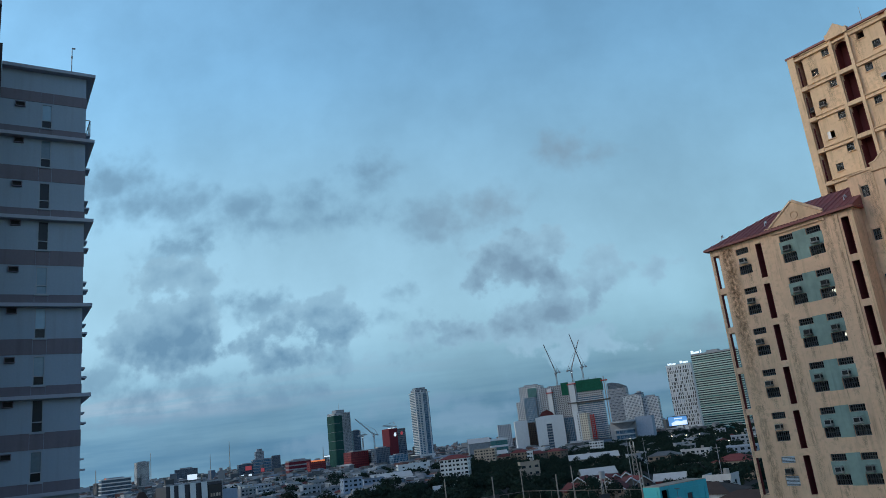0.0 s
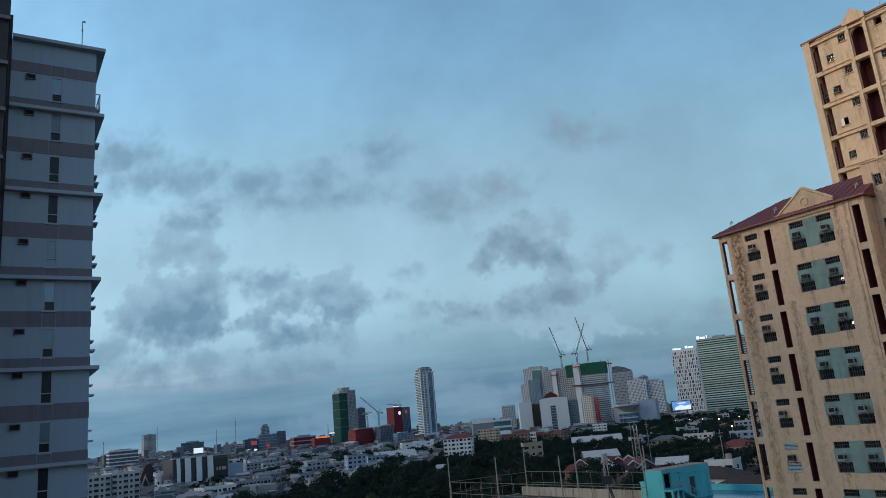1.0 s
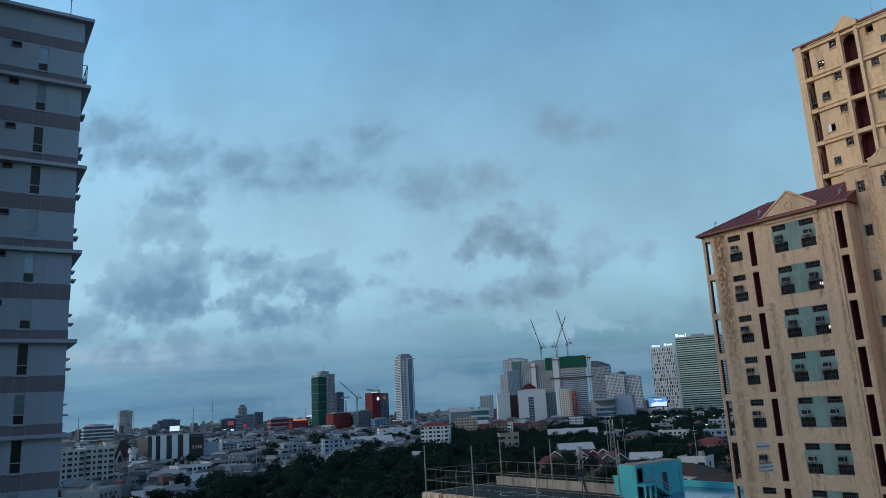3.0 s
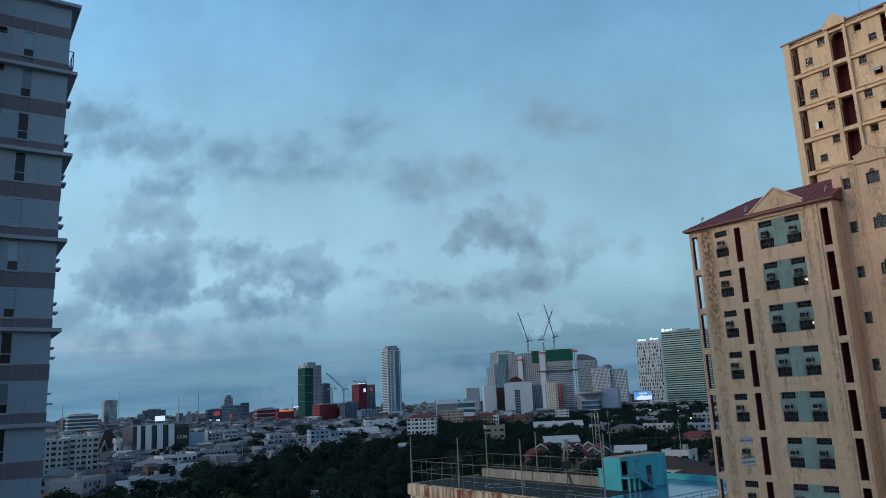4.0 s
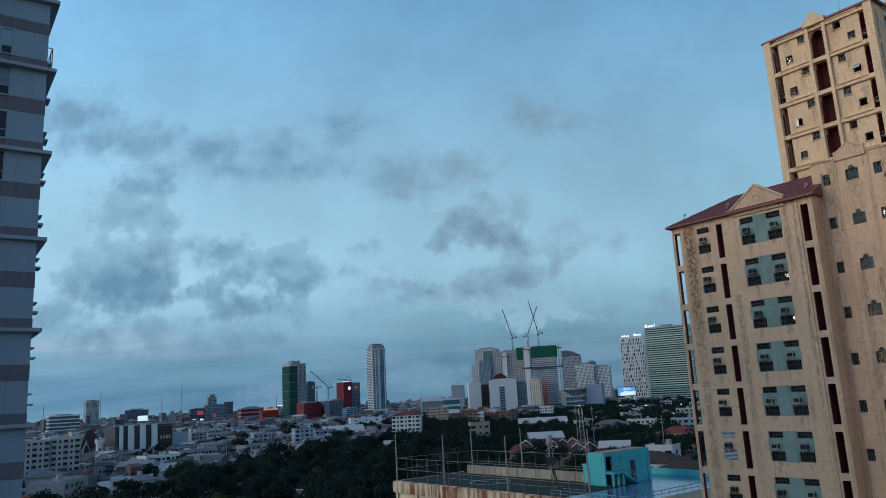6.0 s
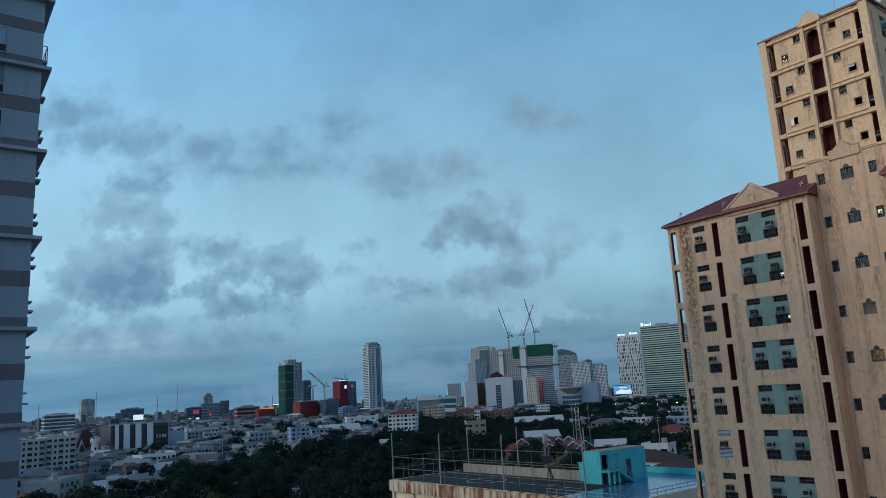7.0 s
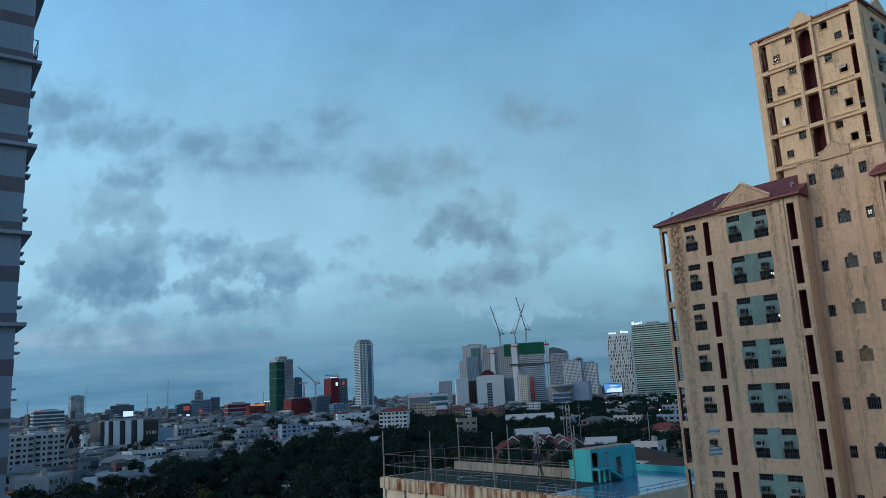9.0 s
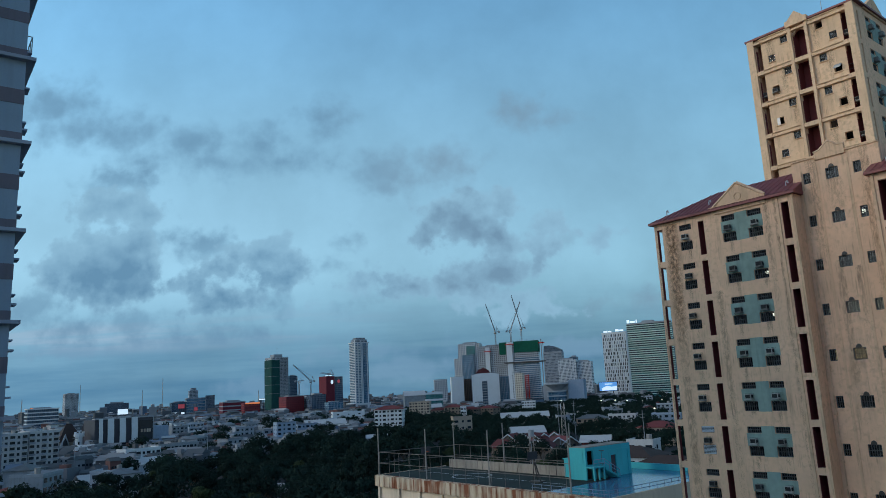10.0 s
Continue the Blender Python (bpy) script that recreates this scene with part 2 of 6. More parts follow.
def window_grid(name, wall, glass, wide, high, gap_w, gap_h, rough=0.25, lit=0.0, each=0.0):
    """Far facade whose windows are too small to tell apart: panes in rows by real metres."""
    m = bpy.data.materials.new(name)
    m.use_nodes = True
    n, l = m.node_tree.nodes, m.node_tree.links
    bs = n["Principled BSDF"]
    tc, sp, cb = n.new("ShaderNodeTexCoord"), n.new("ShaderNodeSeparateXYZ"), n.new("ShaderNodeCombineXYZ")
    add = n.new("ShaderNodeMath")
    l.new(tc.outputs["Object"], sp.inputs[0])
    l.new(sp.outputs[0], add.inputs[0])
    l.new(sp.outputs[1], add.inputs[1])
    l.new(add.outputs[0], cb.inputs[0])
    l.new(sp.outputs[2], cb.inputs[1])
    br = n.new("ShaderNodeTexBrick")
    br.offset = 0.0
    br.inputs["Color1"].default_value = (*glass, 1)
    br.inputs["Color2"].default_value = (*[c * 1.9 for c in glass], 1)
    br.inputs["Mortar"].default_value = (*wall, 1)
    br.inputs["Scale"].default_value = 1.0
    br.inputs["Brick Width"].default_value, br.inputs["Row Height"].default_value = wide, high
    br.inputs["Mortar Size"].default_value = min(gap_w, gap_h)
    br.inputs["Mortar Smooth"].default_value = 0.1
    l.new(cb.outputs[0], br.inputs["Vector"])
    noi = n.new("ShaderNodeTexNoise")
    noi.inputs["Scale"].default_value, noi.inputs["Detail"].default_value = 0.08, 5.0
    l.new(tc.outputs["Object"], noi.inputs["Vector"])
    mr = n.new("ShaderNodeMapRange")
    l.new(noi.outputs[0], mr.inputs[0])
    mr.inputs[3].default_value, mr.inputs[4].default_value = 0.75, 1.25
    mix = n.new("ShaderNodeMix")
    mix.data_type, mix.blend_type = "RGBA", "MULTIPLY"
    mix.inputs[0].default_value = 1.0
    l.new(br.outputs["Color"], mix.inputs[6])
    l.new(mr.outputs[0], mix.inputs[7])
    l.new(mix.outputs[2], bs.inputs["Base Color"])
    rr = n.new("ShaderNodeMapRange")
    l.new(br.outputs["Fac"], rr.inputs[0])
    rr.inputs[3].default_value, rr.inputs[4].default_value = rough, 0.8
    l.new(rr.outputs[0], bs.inputs["Roughness"])
    bs.inputs["Specular IOR Level"].default_value = 0.3
    return m


def glowing(name, rgb, strength):
    m = bpy.data.materials.new(name)
    m.use_nodes = True
    bs = m.node_tree.nodes["Principled BSDF"]
    bs.inputs["Base Color"].default_value = (*rgb, 1)
    bs.inputs["Emission Color"].default_value, bs.inputs["Emission Strength"].default_value = (*rgb, 1), strength
    return m


def glazing(name, rgb):
    m = bpy.data.materials.new(name)
    m.use_nodes = True
    bs = m.node_tree.nodes["Principled BSDF"]
    bs.inputs["Base Color"].default_value = (*rgb, 1)
    bs.inputs["Roughness"].default_value, bs.inputs["IOR"].default_value = 0.06, 1.5
    bs.inputs["Transmission Weight"].default_value = 0.85
    return m


CREAM = surface("cream_stucco", (0.76, 0.50, 0.325), 0.9, var=0.20, grain=2.6, streaks=0.40, streak_rgb=(0.20, 0.12, 0.075), worn=(0.56, 0.86), drips=0.42)
CREAM_YELLOW = surface("yellowish_stucco", (0.75, 0.52, 0.33), 0.9, var=0.20, grain=2.6, streaks=0.35, streak_rgb=(0.24, 0.15, 0.08), worn=(0.56, 0.86), drips=0.40)
CREAM_TRIM = surface("cream_trim", (0.70, 0.47, 0.30), 0.9, var=0.18, streaks=0.5, streak_rgb=(0.14, 0.09, 0.05), drips=0.45)
MAROON = surface("maroon_paint", (0.19, 0.05, 0.05), 0.8, var=0.2)
TEAL_PAINT = surface("faded_teal_paint", (0.255, 0.345, 0.30), 0.85, var=0.35, grain=2.5, streaks=0.5, streak_rgb=(0.09, 0.13, 0.12))
DARK_ROOF = surface("dark_brown_roof", (0.05, 0.035, 0.032), 0.75, var=0.3)
ROOF_RED = surface("oxide_red_metal", (0.20, 0.045, 0.045), 0.5, var=0.2, streaks=0.3)
FRAME_BAR = surface("grey_painted_bars", (0.075, 0.077, 0.078), 0.6)
FRAME_DARK = surface("dark_metal_frame", (0.04, 0.04, 0.04), 0.5, metal=0.3)
FRAME_PALE = surface("pale_aluminium", (0.40, 0.42, 0.43), 0.45, metal=0.4)
FRAME_SLATE = surface("slate_painted_frame", (0.30, 0.37, 0.43), 0.6)
GLASS = glazing("window_glass", (0.17, 0.21, 0.23))
# near-black: the shade of unlit rooms is put into this colour
ROOM_SHADE = surface("unlit_room_shade", (0.018, 0.017, 0.017), 0.95)
AC_BODY = surface("weathered_appliance", (0.27, 0.27, 0.255), 0.6, each=0.6)
AC_GRILLE = surface("appliance_grille", (0.025, 0.025, 0.025), 0.7)
GREY_WALL = surface("blue_grey_render", (0.295, 0.390, 0.485), 0.85, var=0.08, streaks=0.2, streak_rgb=(0.16, 0.17, 0.18))
GREY_BAND = surface("taupe_band", (0.185, 0.175, 0.210), 0.85, var=0.1, streaks=0.2)
GREY_SLAB = surface("concrete_ledge", (0.342, 0.392, 0.473), 0.85, var=0.15)
# dark render; on the tower wing this darkness stands for its shaded side
DARK_WALL = surface("dark_render_wing_shade", (0.06, 0.06, 0.068), 0.9, var=0.3)
CONCRETE = surface("grey_concrete", (0.24, 0.275, 0.31), 0.9, var=0.2, streaks=0.3)
RUSTED = surface("rust_streaked_cornice", (0.50, 0.44, 0.34), 0.85, var=0.25, grain=4, streaks=0.95, streak_rgb=(0.17, 0.055, 0.025), worn=(0.40, 0.62))
PALE_WALL = surface("pale_painted_wall", (0.58, 0.51, 0.41), 0.9, var=0.15, streaks=0.3)
COURT = surface("worn_court_paint", (0.022, 0.034, 0.033), 0.95, var=0.4, grain=1.5)
BLUE_FLOOR = surface("glossy_blue_deck", (0.065, 0.16, 0.29), 0.16, var=0.25, grain=1.2)
TURQUOISE = surface("turquoise_paint", (0.06, 0.40, 0.46), 0.8, var=0.12, streaks=0.2)
STEEL = surface("galvanised_steel", (0.25, 0.25, 0.25), 0.5, metal=0.6, var=0.25)
FENCE_PIPE = surface("weathered_fence_pipe", (0.17, 0.16, 0.15), 0.7, var=0.4, grain=3)
STAINED = surface("stained_concrete", (0.27, 0.255, 0.23), 0.9, var=0.35, streaks=0.5)
MUD_WALL = surface("dim_plaster_wall", (0.17, 0.145, 0.12), 0.9, var=0.25, streaks=0.4, each=0.3)
SIGNAL_RED = surface("signal_red_steel", (0.38, 0.035, 0.028), 0.6, var=0.2)
CRANE_STEEL = surface("crane_steel", (0.19, 0.20, 0.22), 0.6, metal=0.3, var=0.25)
PALE_GREY = surface("pale_grey_render", (0.40, 0.43, 0.46), 0.85, var=0.15, streaks=0.35, streak_rgb=(0.2, 0.2, 0.2))
WHITE = surface("white_paint", (0.52, 0.575, 0.615), 0.8, var=0.1, streaks=0.25, streak_rgb=(0.3, 0.3, 0.3))
OFFWHITE = surface("offwhite_wall", (0.27, 0.32, 0.37), 0.85, var=0.2, streaks=0.35, each=0.35)
BEIGE = surface("beige_wall", (0.30, 0.27, 0.23), 0.85, var=0.2, streaks=0.3, each=0.3)
GREYBLUE = surface("grey_blue_wall", (0.20, 0.27, 0.36), 0.85, var=0.15, streaks=0.3, each=0.25)
TIN = surface("weathered_tin_roof", (0.13, 0.15, 0.17), 0.6, metal=0.2, var=0.3, streaks=0.4, streak_rgb=(0.16, 0.09, 0.06), each=0.4)
TIN_WHITE = surface("white_tin_roof", (0.42, 0.44, 0.46), 0.55, var=0.12, streaks=0.2)
TILE_RED = surface("dull_red_roof", (0.115, 0.032, 0.034), 0.8, var=0.3, each=0.3)
CURTAIN_PALE = surface("pale_curtain", (0.45, 0.41, 0.36), 0.9, var=0.2, each=0.4)
# pane with the reflected sky painted in as a pale blue base colour
SKY_REFLECTION = surface("sky_reflection_pane", (0.17, 0.29, 0.38), 0.2, var=0.2, each=0.5, bump=0)
RED_WALL = surface("red_facade", (0.12, 0.016, 0.028), 0.7, var=0.15, streaks=0.2)
DARK_GLASS = surface("dark_window", (0.018, 0.026, 0.034), 0.15, var=0.2, each=0.3, bump=0)
DARK_GLASS.node_tree.nodes["Principled BSDF"].inputs["Specular IOR Level"].default_value = 0.25
NET_DARK = surface("dark_green_net", (0.010, 0.060, 0.055), 0.85, var=0.55, grain=0.25, wash=0.06, streaks=0.6, streak_rgb=(0.03, 0.06, 0.07))
NET_GREEN = surface("green_safety_net", (0.008, 0.085, 0.055), 0.85, var=0.35, grain=0.5)
ORANGE = surface("orange_steel", (0.45, 0.09, 0.03), 0.7)
BARK = surface("bark", (0.09, 0.07, 0.05), 0.95, var=0.3)
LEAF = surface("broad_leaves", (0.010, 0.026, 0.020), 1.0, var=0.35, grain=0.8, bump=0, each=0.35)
LEAF_DRY = surface("yellowish_leaves", (0.028, 0.045, 0.018), 0.9, var=0.35, grain=0.8, bump=0, each=0.3)
EARTH = surface("dusty_ground", (0.034, 0.038, 0.042), 0.95, var=0.4, grain=0.4, wash=0.02)
GLOW_WHITE = glowing("cool_sign_light", (0.75, 0.9, 1.0), 0.7)
GLOW_WARM = glowing("warm_lamp_light", (1.0, 0.86, 0.62), 9.0)
GLOW_ORANGE = glowing("orange_sign_light", (1.0, 0.25, 0.08), 0.5)
GLOW_RED = glowing("red_sign_light", (0.7, 0.10, 0.12), 0.12)
GLOW_BLUE = glowing("blue_screen_light", (0.15, 0.42, 0.85), 0.38)

# ---- geometry helpers ----


class Geo:
    def __init__(self):
        self.v, self.f = [], []

    def poly(self, *pts):
        k = len(self.v)
        self.v += [tuple(p) for p in pts]
        self.f.append(tuple(range(k, k + len(pts))))
        return self

    def box(self, x0, x1, y0, y1, z0, z1):
        k = len(self.v)
        self.v += [(x, y, z) for z in (z0, z1) for y in (y0, y1) for x in (x0, x1)]
        self.f += [(k, k + 2, k + 3, k + 1), (k + 4, k + 5, k + 7, k + 6), (k, k + 1, k + 5, k + 4), (k + 1, k + 3, k + 7, k + 5), (k + 3, k + 2, k + 6, k + 7), (k + 2, k, k + 4, k + 6)]
        return self

    def prism(self, pts, y0, y1):
        """An outline in x and z, drawn out along y."""
        k, n = len(self.v), len(pts)
        self.v += [(x, y0, z) for x, z in pts] + [(x, y1, z) for x, z in pts]
        self.f += [tuple(range(k, k + n)), tuple(range(k + 2 * n - 1, k + n - 1, -1))]
        self.f += [(k + (i + 1) % n, k + i, k + n + i, k + n + (i + 1) % n) for i in range(n)]
        return self

    def plan(self, pts, z0, z1, top=1.0):
        """An outline in x and y, drawn up along z."""
        k, n = len(self.v), len(pts)
        self.v += [(x, y, z0) for x, y in pts] + [(x * top, y * top, z1) for x, y in pts]
        self.f += [tuple(range(k + n - 1, k - 1, -1)), tuple(range(k + n, k + 2 * n))]
        self.f += [(k + i, k + (i + 1) % n, k + n + (i + 1) % n, k + n + i) for i in range(n)]
        return self

    def cone(self, x, y, z0, z1, r0, r1, n=10):
        k = len(self.v)
        for z, r in ((z0, r0), (z1, r1)):
            self.v += [(x + r * math.cos(2 * math.pi * i / n), y + r * math.sin(2 * math.pi * i / n), z) for i in range(n)]
        self.f += [(k + i, k + (i + 1) % n, k + n + (i + 1) % n, k + n + i) for i in range(n)]
        self.f += [tuple(range(k + n - 1, k - 1, -1)), tuple(range(k + n, k + 2 * n))]
        return self

    def beam(self, p, q, r, r2=None):
        p, q = Vector(p), Vector(q)
        w = (q - p).normalized()
        a = w.orthogonal().normalized()
        b = w.cross(a)
        k = len(self.v)
        for c, s in ((p, r), (q, r2 or r)):
            self.v += [tuple(c + a * s * i + b * s * j) for i, j in ((-1, -1), (1, -1), (1, 1), (-1, 1))]
        self.f += [(k + i, k + (i + 1) % 4, k + 4 + (i + 1) % 4, k + 4 + i) for i in range(4)] + [(k + 3, k + 2, k + 1, k), (k + 4, k + 5, k + 6, k + 7)]
        return self

    def facade(self, x0, x1, z0, z1, holes, y0, y1):
        """A wall with openings right through it, as one closed skin."""
        holes = [h for h in holes if h[1] > x0 and h[0] < x1 and h[3] > z0 and h[2] < z1]
        xs = sorted({x0, x1, *[round(c, 4) for h in holes for c in h[:2] if x0 < c < x1]})
        zs = sorted({z0, z1, *[round(c, 4) for h in holes for c in h[2:] if z0 < c < z1]})
        mids = [(a + b) / 2 for a, b in zip(xs, xs[1:])], [(a + b) / 2 for a, b in zip(zs, zs[1:])]
        full = {(i, j) for i, x in enumerate(mids[0]) for j, z in enumerate(mids[1]) if not any(h[0] < x < h[1] and h[2] < z < h[3] for h in holes)}
        seen = {}

        def corner(i, j, back):
            key = (i, j, back)
            if key not in seen:
                seen[key] = len(self.v)
                self.v.append((xs[i], y1 if back else y0, zs[j]))
            return seen[key]

        for i, j in sorted(full):
            ring = ((i, j), (i + 1, j), (i + 1, j + 1), (i, j + 1))
            self.f.append(tuple(corner(*p, 0) for p in ring))
            self.f.append(tuple(corner(*p, 1) for p in reversed(ring)))
            for (di, dj), p, q in (((0, -1), ring[0], ring[1]), ((1, 0), ring[1], ring[2]), ((0, 1), ring[2], ring[3]), ((-1, 0), ring[3], ring[0])):
                if (i + di, j + dj) not in full:
                    self.f.append((corner(*q, 0), corner(*p, 0), corner(*p, 1), corner(*q, 1)))
        return self

    def mesh(self, name):
        me = bpy.data.meshes.new(name)
        me.from_pydata(self.v, [], self.f)
        me.update()
        return me


def thing(name, m, label, category, group="", kind=""):
    ob = new(name)
    ob.empty_display_size = 0.5
    ob.matrix_basis = m
    return tagged(ob, label, category, group, kind)


def part(name, geo, material, parent, label="", at=(0, 0, 0), turn=0.0):
    me = geo.mesh(name) if isinstance(geo, Geo) else geo
    if material and not me.materials:
        me.materials.append(material)
    ob = new(name, me)
    ob.parent = parent
    ob.location = at
    ob.rotation_euler = (0, 0, radians(turn))
    if label:
        ob["label"] = label
    return ob


def ready(geo, name, material):
    me = geo.mesh(name)
    me.materials.append(material)
    return me


def site(az, dist, turn=0.0, z=0.0):
    """A place on the ground at that bearing (degrees to the left of +Y) and distance, its front turned to the camera."""
    a = radians(az)
    return pose(-math.sin(a) * dist, math.cos(a) * dist, z, 0, 0, az + turn)


# ---- ground ----
g = Geo()
for i in range(24):
    for j in range(24):
        x0, y0 = -4800 + i * 400, -4800 + j * 400
        g.poly((x0, y0, 0), (x0 + 400, y0, 0), (x0 + 400, y0 + 400, 0), (x0, y0 + 400, 0))
ground = tagged(new("ground", ready(g, "ground", EARTH)), "dusty grey-brown city ground under houses and trees", "ground", kind="structure")

# plain unseen wall added behind the view; it dims the lower fronts opposite
wall_south = tagged(new("wall_south", ready(Geo().box(-22, 22, -26, -12.0, 0, 50), "wall_south", CONCRETE)), "unseen plain grey wall added behind to hold back light from the low fronts", "wall", kind="structure")

# ---- windows and appliances shared by the apartment blocks ----


def barred_window(w, h, bars, name="window_frame"):
    t, step = 0.05, (w - 0.1) / (bars + 1)
    gaps = []
    for i in range(bars + 1):
        x0, x1 = t + i * step + (0.013 if i else 0), t + (i + 1) * step - (0.013 if i < bars else 0)
        gaps += [(x0, x1, t, h / 2 - 0.018), (x0, x1, h / 2 + 0.018, h - t)]
    f = Geo().facade(0, w, 0, h, gaps, -0.02, 0.05)
    return ready(f, name, FRAME_BAR), ready(Geo().box(t, w - t, 0.05, 0.06, t, h - t), "pane", GLASS)


def put_window(parent, meshes, x, y, z, turn=0.0):
    w = part("window", meshes[0], None, parent, at=(x, y, z), turn=turn)
    part("pane", meshes[1], None, w)
    return w


def conditioner_meshes():
    body = Geo().box(-0.22, 0.22, -0.34, 0.2, 0, 0.32)
    body.box(-0.26, 0.26, -0.38, 0.0, -0.06, -0.02)
    body.beam((-0.24, -0.36, -0.05), (-0.24, 0.0, -0.28), 0.015).beam((0.24, -0.36, -0.05), (0.24, 0.0, -0.28), 0.015)
    gr = Geo().box(-0.175, 0.175, -0.346, -0.341, 0.035, 0.285)
    for i in range(5):
        gr.box(-0.18, 0.18, -0.355, -0.342, 0.04 + i * 0.055, 0.072 + i * 0.055)
    gr.box(-0.235, -0.222, -0.30, -0.05, 0.06, 0.26).box(0.222, 0.235, -0.30, -0.05, 0.06, 0.26)
    return ready(body, "conditioner_body", AC_BODY), ready(gr, "grille", AC_GRILLE)


AC = conditioner_meshes()


def put_conditioner(parent, x, y, z, turn=0.0):
    a = part("air_conditioner", AC[0], None, parent, at=(x, y, z), turn=turn)
    part("grille", AC[1], None, a)


# ---- cream apartment building with maroon roofs ----
BX, BY, B_TURN = 20.923, 51.772, -50.95
apartment = thing("apartment_building", pose(BX, BY, 0, 0, 0, B_TURN), "tall cream stucco apartment building with maroon recesses and oxide-red roofs", "apartment building")
WIN_UP, WIN_LOW = barred_window(1.03, 0.45, 5), barred_window(1.03, 0.67, 5)
TOP = 45.4
drapes = random.Random(8)


def low_block(x_off, storeys, mirror=False):
    """A lower block of the front: three window stacks, three tall recesses, hipped roof with a gable."""
    def sx(a, b):
        return (x_off - b, x_off - a) if mirror else (x_off + a, x_off + b)

    slots, stacks = ((-5.47, -5.0), (-1.9, -1.42), (4.47, 4.98)), ((-3.53, -2.5), (0.0, 1.03), (1.98, 3.01))
    holes, ups, lows = [], [], []
    for k in range(storeys):
        zt = TOP - 3 * k
        for a, b in slots:
            holes.append((*sx(a, b), zt - 2.55, zt))
        for a, b in stacks:
            holes += [(*sx(a, b), zt - 0.45, zt), (*sx(a, b), zt - 1.97, zt - 1.30)]
    x0, x1 = sx(-5.7, 5.35)
    part("wall", Geo().facade(x0, x1, 0, 45.9, holes, 0, 0.28), CREAM, apartment)
    # side walls; the outer one is open beside the corner pier
    out, inn = (x1 - 0.25, x1) if mirror else (x0, x0 + 0.25), (x0, x0 + 0.25) if mirror else (x1 - 0.25, x1)
    side = Geo()
    for k in range(storeys + 1):
        zt = TOP - 3 * k
        side.box(*out, 0.28, 1.5, max(zt - 2.55 - 0.45, 0) if k < storeys else 0, max(zt - 2.55, 0.1)) if k < storeys else None
    side.box(*out, 0.28, 1.5, TOP, 45.9).box(*out, 1.5, 14, 0, 45.9)
    part("side_wall", side, CREAM, apartment)
    part("side_wall", Geo().box(*inn, 0.28, 14, 0, 45.9), CREAM, apartment)
    # inner walls of the recesses
    rec = Geo()
    for i, (a, b) in enumerate(slots):
        a2, b2 = sx(a, b)
        rec.box(a2 - 0.12, a2 - 0.004, 0.284, 1.2, 0, 45.6) if (i or mirror) else None
        rec.box(b2 + 0.004, b2 + 0.12, 0.284, 1.2, 0, 45.6) if (i or not mirror) else None
        for k in range(storeys):
            rec.box(a2 + 0.002, a2 + 0.02, 0.02, 0.28, TOP - 3 * k - 2.54, TOP - 3 * k - 0.004).box(b2 - 0.02, b2 - 0.002, 0.02, 0.28, TOP - 3 * k - 2.54, TOP - 3 * k - 0.004)
        rec.box(a2 - 0.12, b2 + 0.12, 1.204, 1.3, 0, 45.6) if i else None
        for k in range(storeys):
            rec.box(a2, b2, 0.3, 1.2, TOP - 3 * k - 2.75, TOP - 3 * k - 2.56)
    part("recess_lining", rec, MAROON, apartment, "dark maroon lining of the tall recesses")
    # solid near-black block that stands for the darkness of the rooms
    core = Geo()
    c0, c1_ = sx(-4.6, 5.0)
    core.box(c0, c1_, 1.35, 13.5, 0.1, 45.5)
    part("interior", core, ROOM_SHADE, apartment)
    for k in range(storeys):
        zt = TOP - 3 * k
        for lo, hi, z0, z1 in ((1.035, 1.975, zt - 2.0, zt + 0.03), (-0.06, 1.031, zt - 1.295, zt - 0.455), (1.979, 3.07, zt - 1.295, zt - 0.455)):
            part("teal_panel", Geo().box(*sx(lo, hi), -0.018, -0.002, z0, z1), TEAL_PAINT, apartment, "faded teal paint round the windows")
        for a, b in stacks:
            a2, b2 = sx(a, b)
            put_window(apartment, WIN_UP, a2, 0.12, zt - 0.45)
            put_window(apartment, WIN_LOW, a2, 0.12, zt - 1.97)
            if not mirror and k < 9 and drapes.random() < 0.45:
                part("curtain", Geo().box(a2 + 0.04, a2 + drapes.uniform(0.35, 0.98), 0.34, 0.37, zt - 1.97, zt - 1.3), CURTAIN_PALE, apartment)
            if not mirror and k < 9 and drapes.random() < 0.3:
                part("curtain", Geo().box(a2 + 0.04, a2 + drapes.uniform(0.35, 0.98), 0.34, 0.37, zt - 0.45, zt), CURTAIN_PALE, apartment)
            put_conditioner(apartment, (a2 + b2) / 2 + 0.06 * math.sin(k * 7 + a), 0, zt - 1.12)
    # roof
    e0, e1 = sx(-6.0, 5.6)
    r0, r1 = sx(-2.3, 5.6)
    rf, hip = Geo(), mirror
    ze, zr = 46.0, 48.25
    tips = ((e0, -0.35), (e1, -0.35), (e1, 8.4), (e0, 8.4))
    rf.poly((e0, -0.35, ze), (e1, -0.35, ze), (r1, 4, zr), (r0, 4, zr))
    rf.poly((e1, 8.4, ze), (e0, 8.4, ze), (r0, 4, zr), (r1, 4, zr))
    rf.poly((e0, 8.4, ze), (e0, -0.35, ze), (r0, 4, zr))
    rf.poly((e1, -0.35, ze), (e1, 8.4, ze), (r1, 4, zr))
    rf.plan([tips[0], tips[1], tips[2], tips[3]], ze - 0.16, ze - 0.004)
    roof = part("roof", rf, ROOF_RED, apartment, "oxide-red ribbed metal hipped roof")
    rib = Geo()
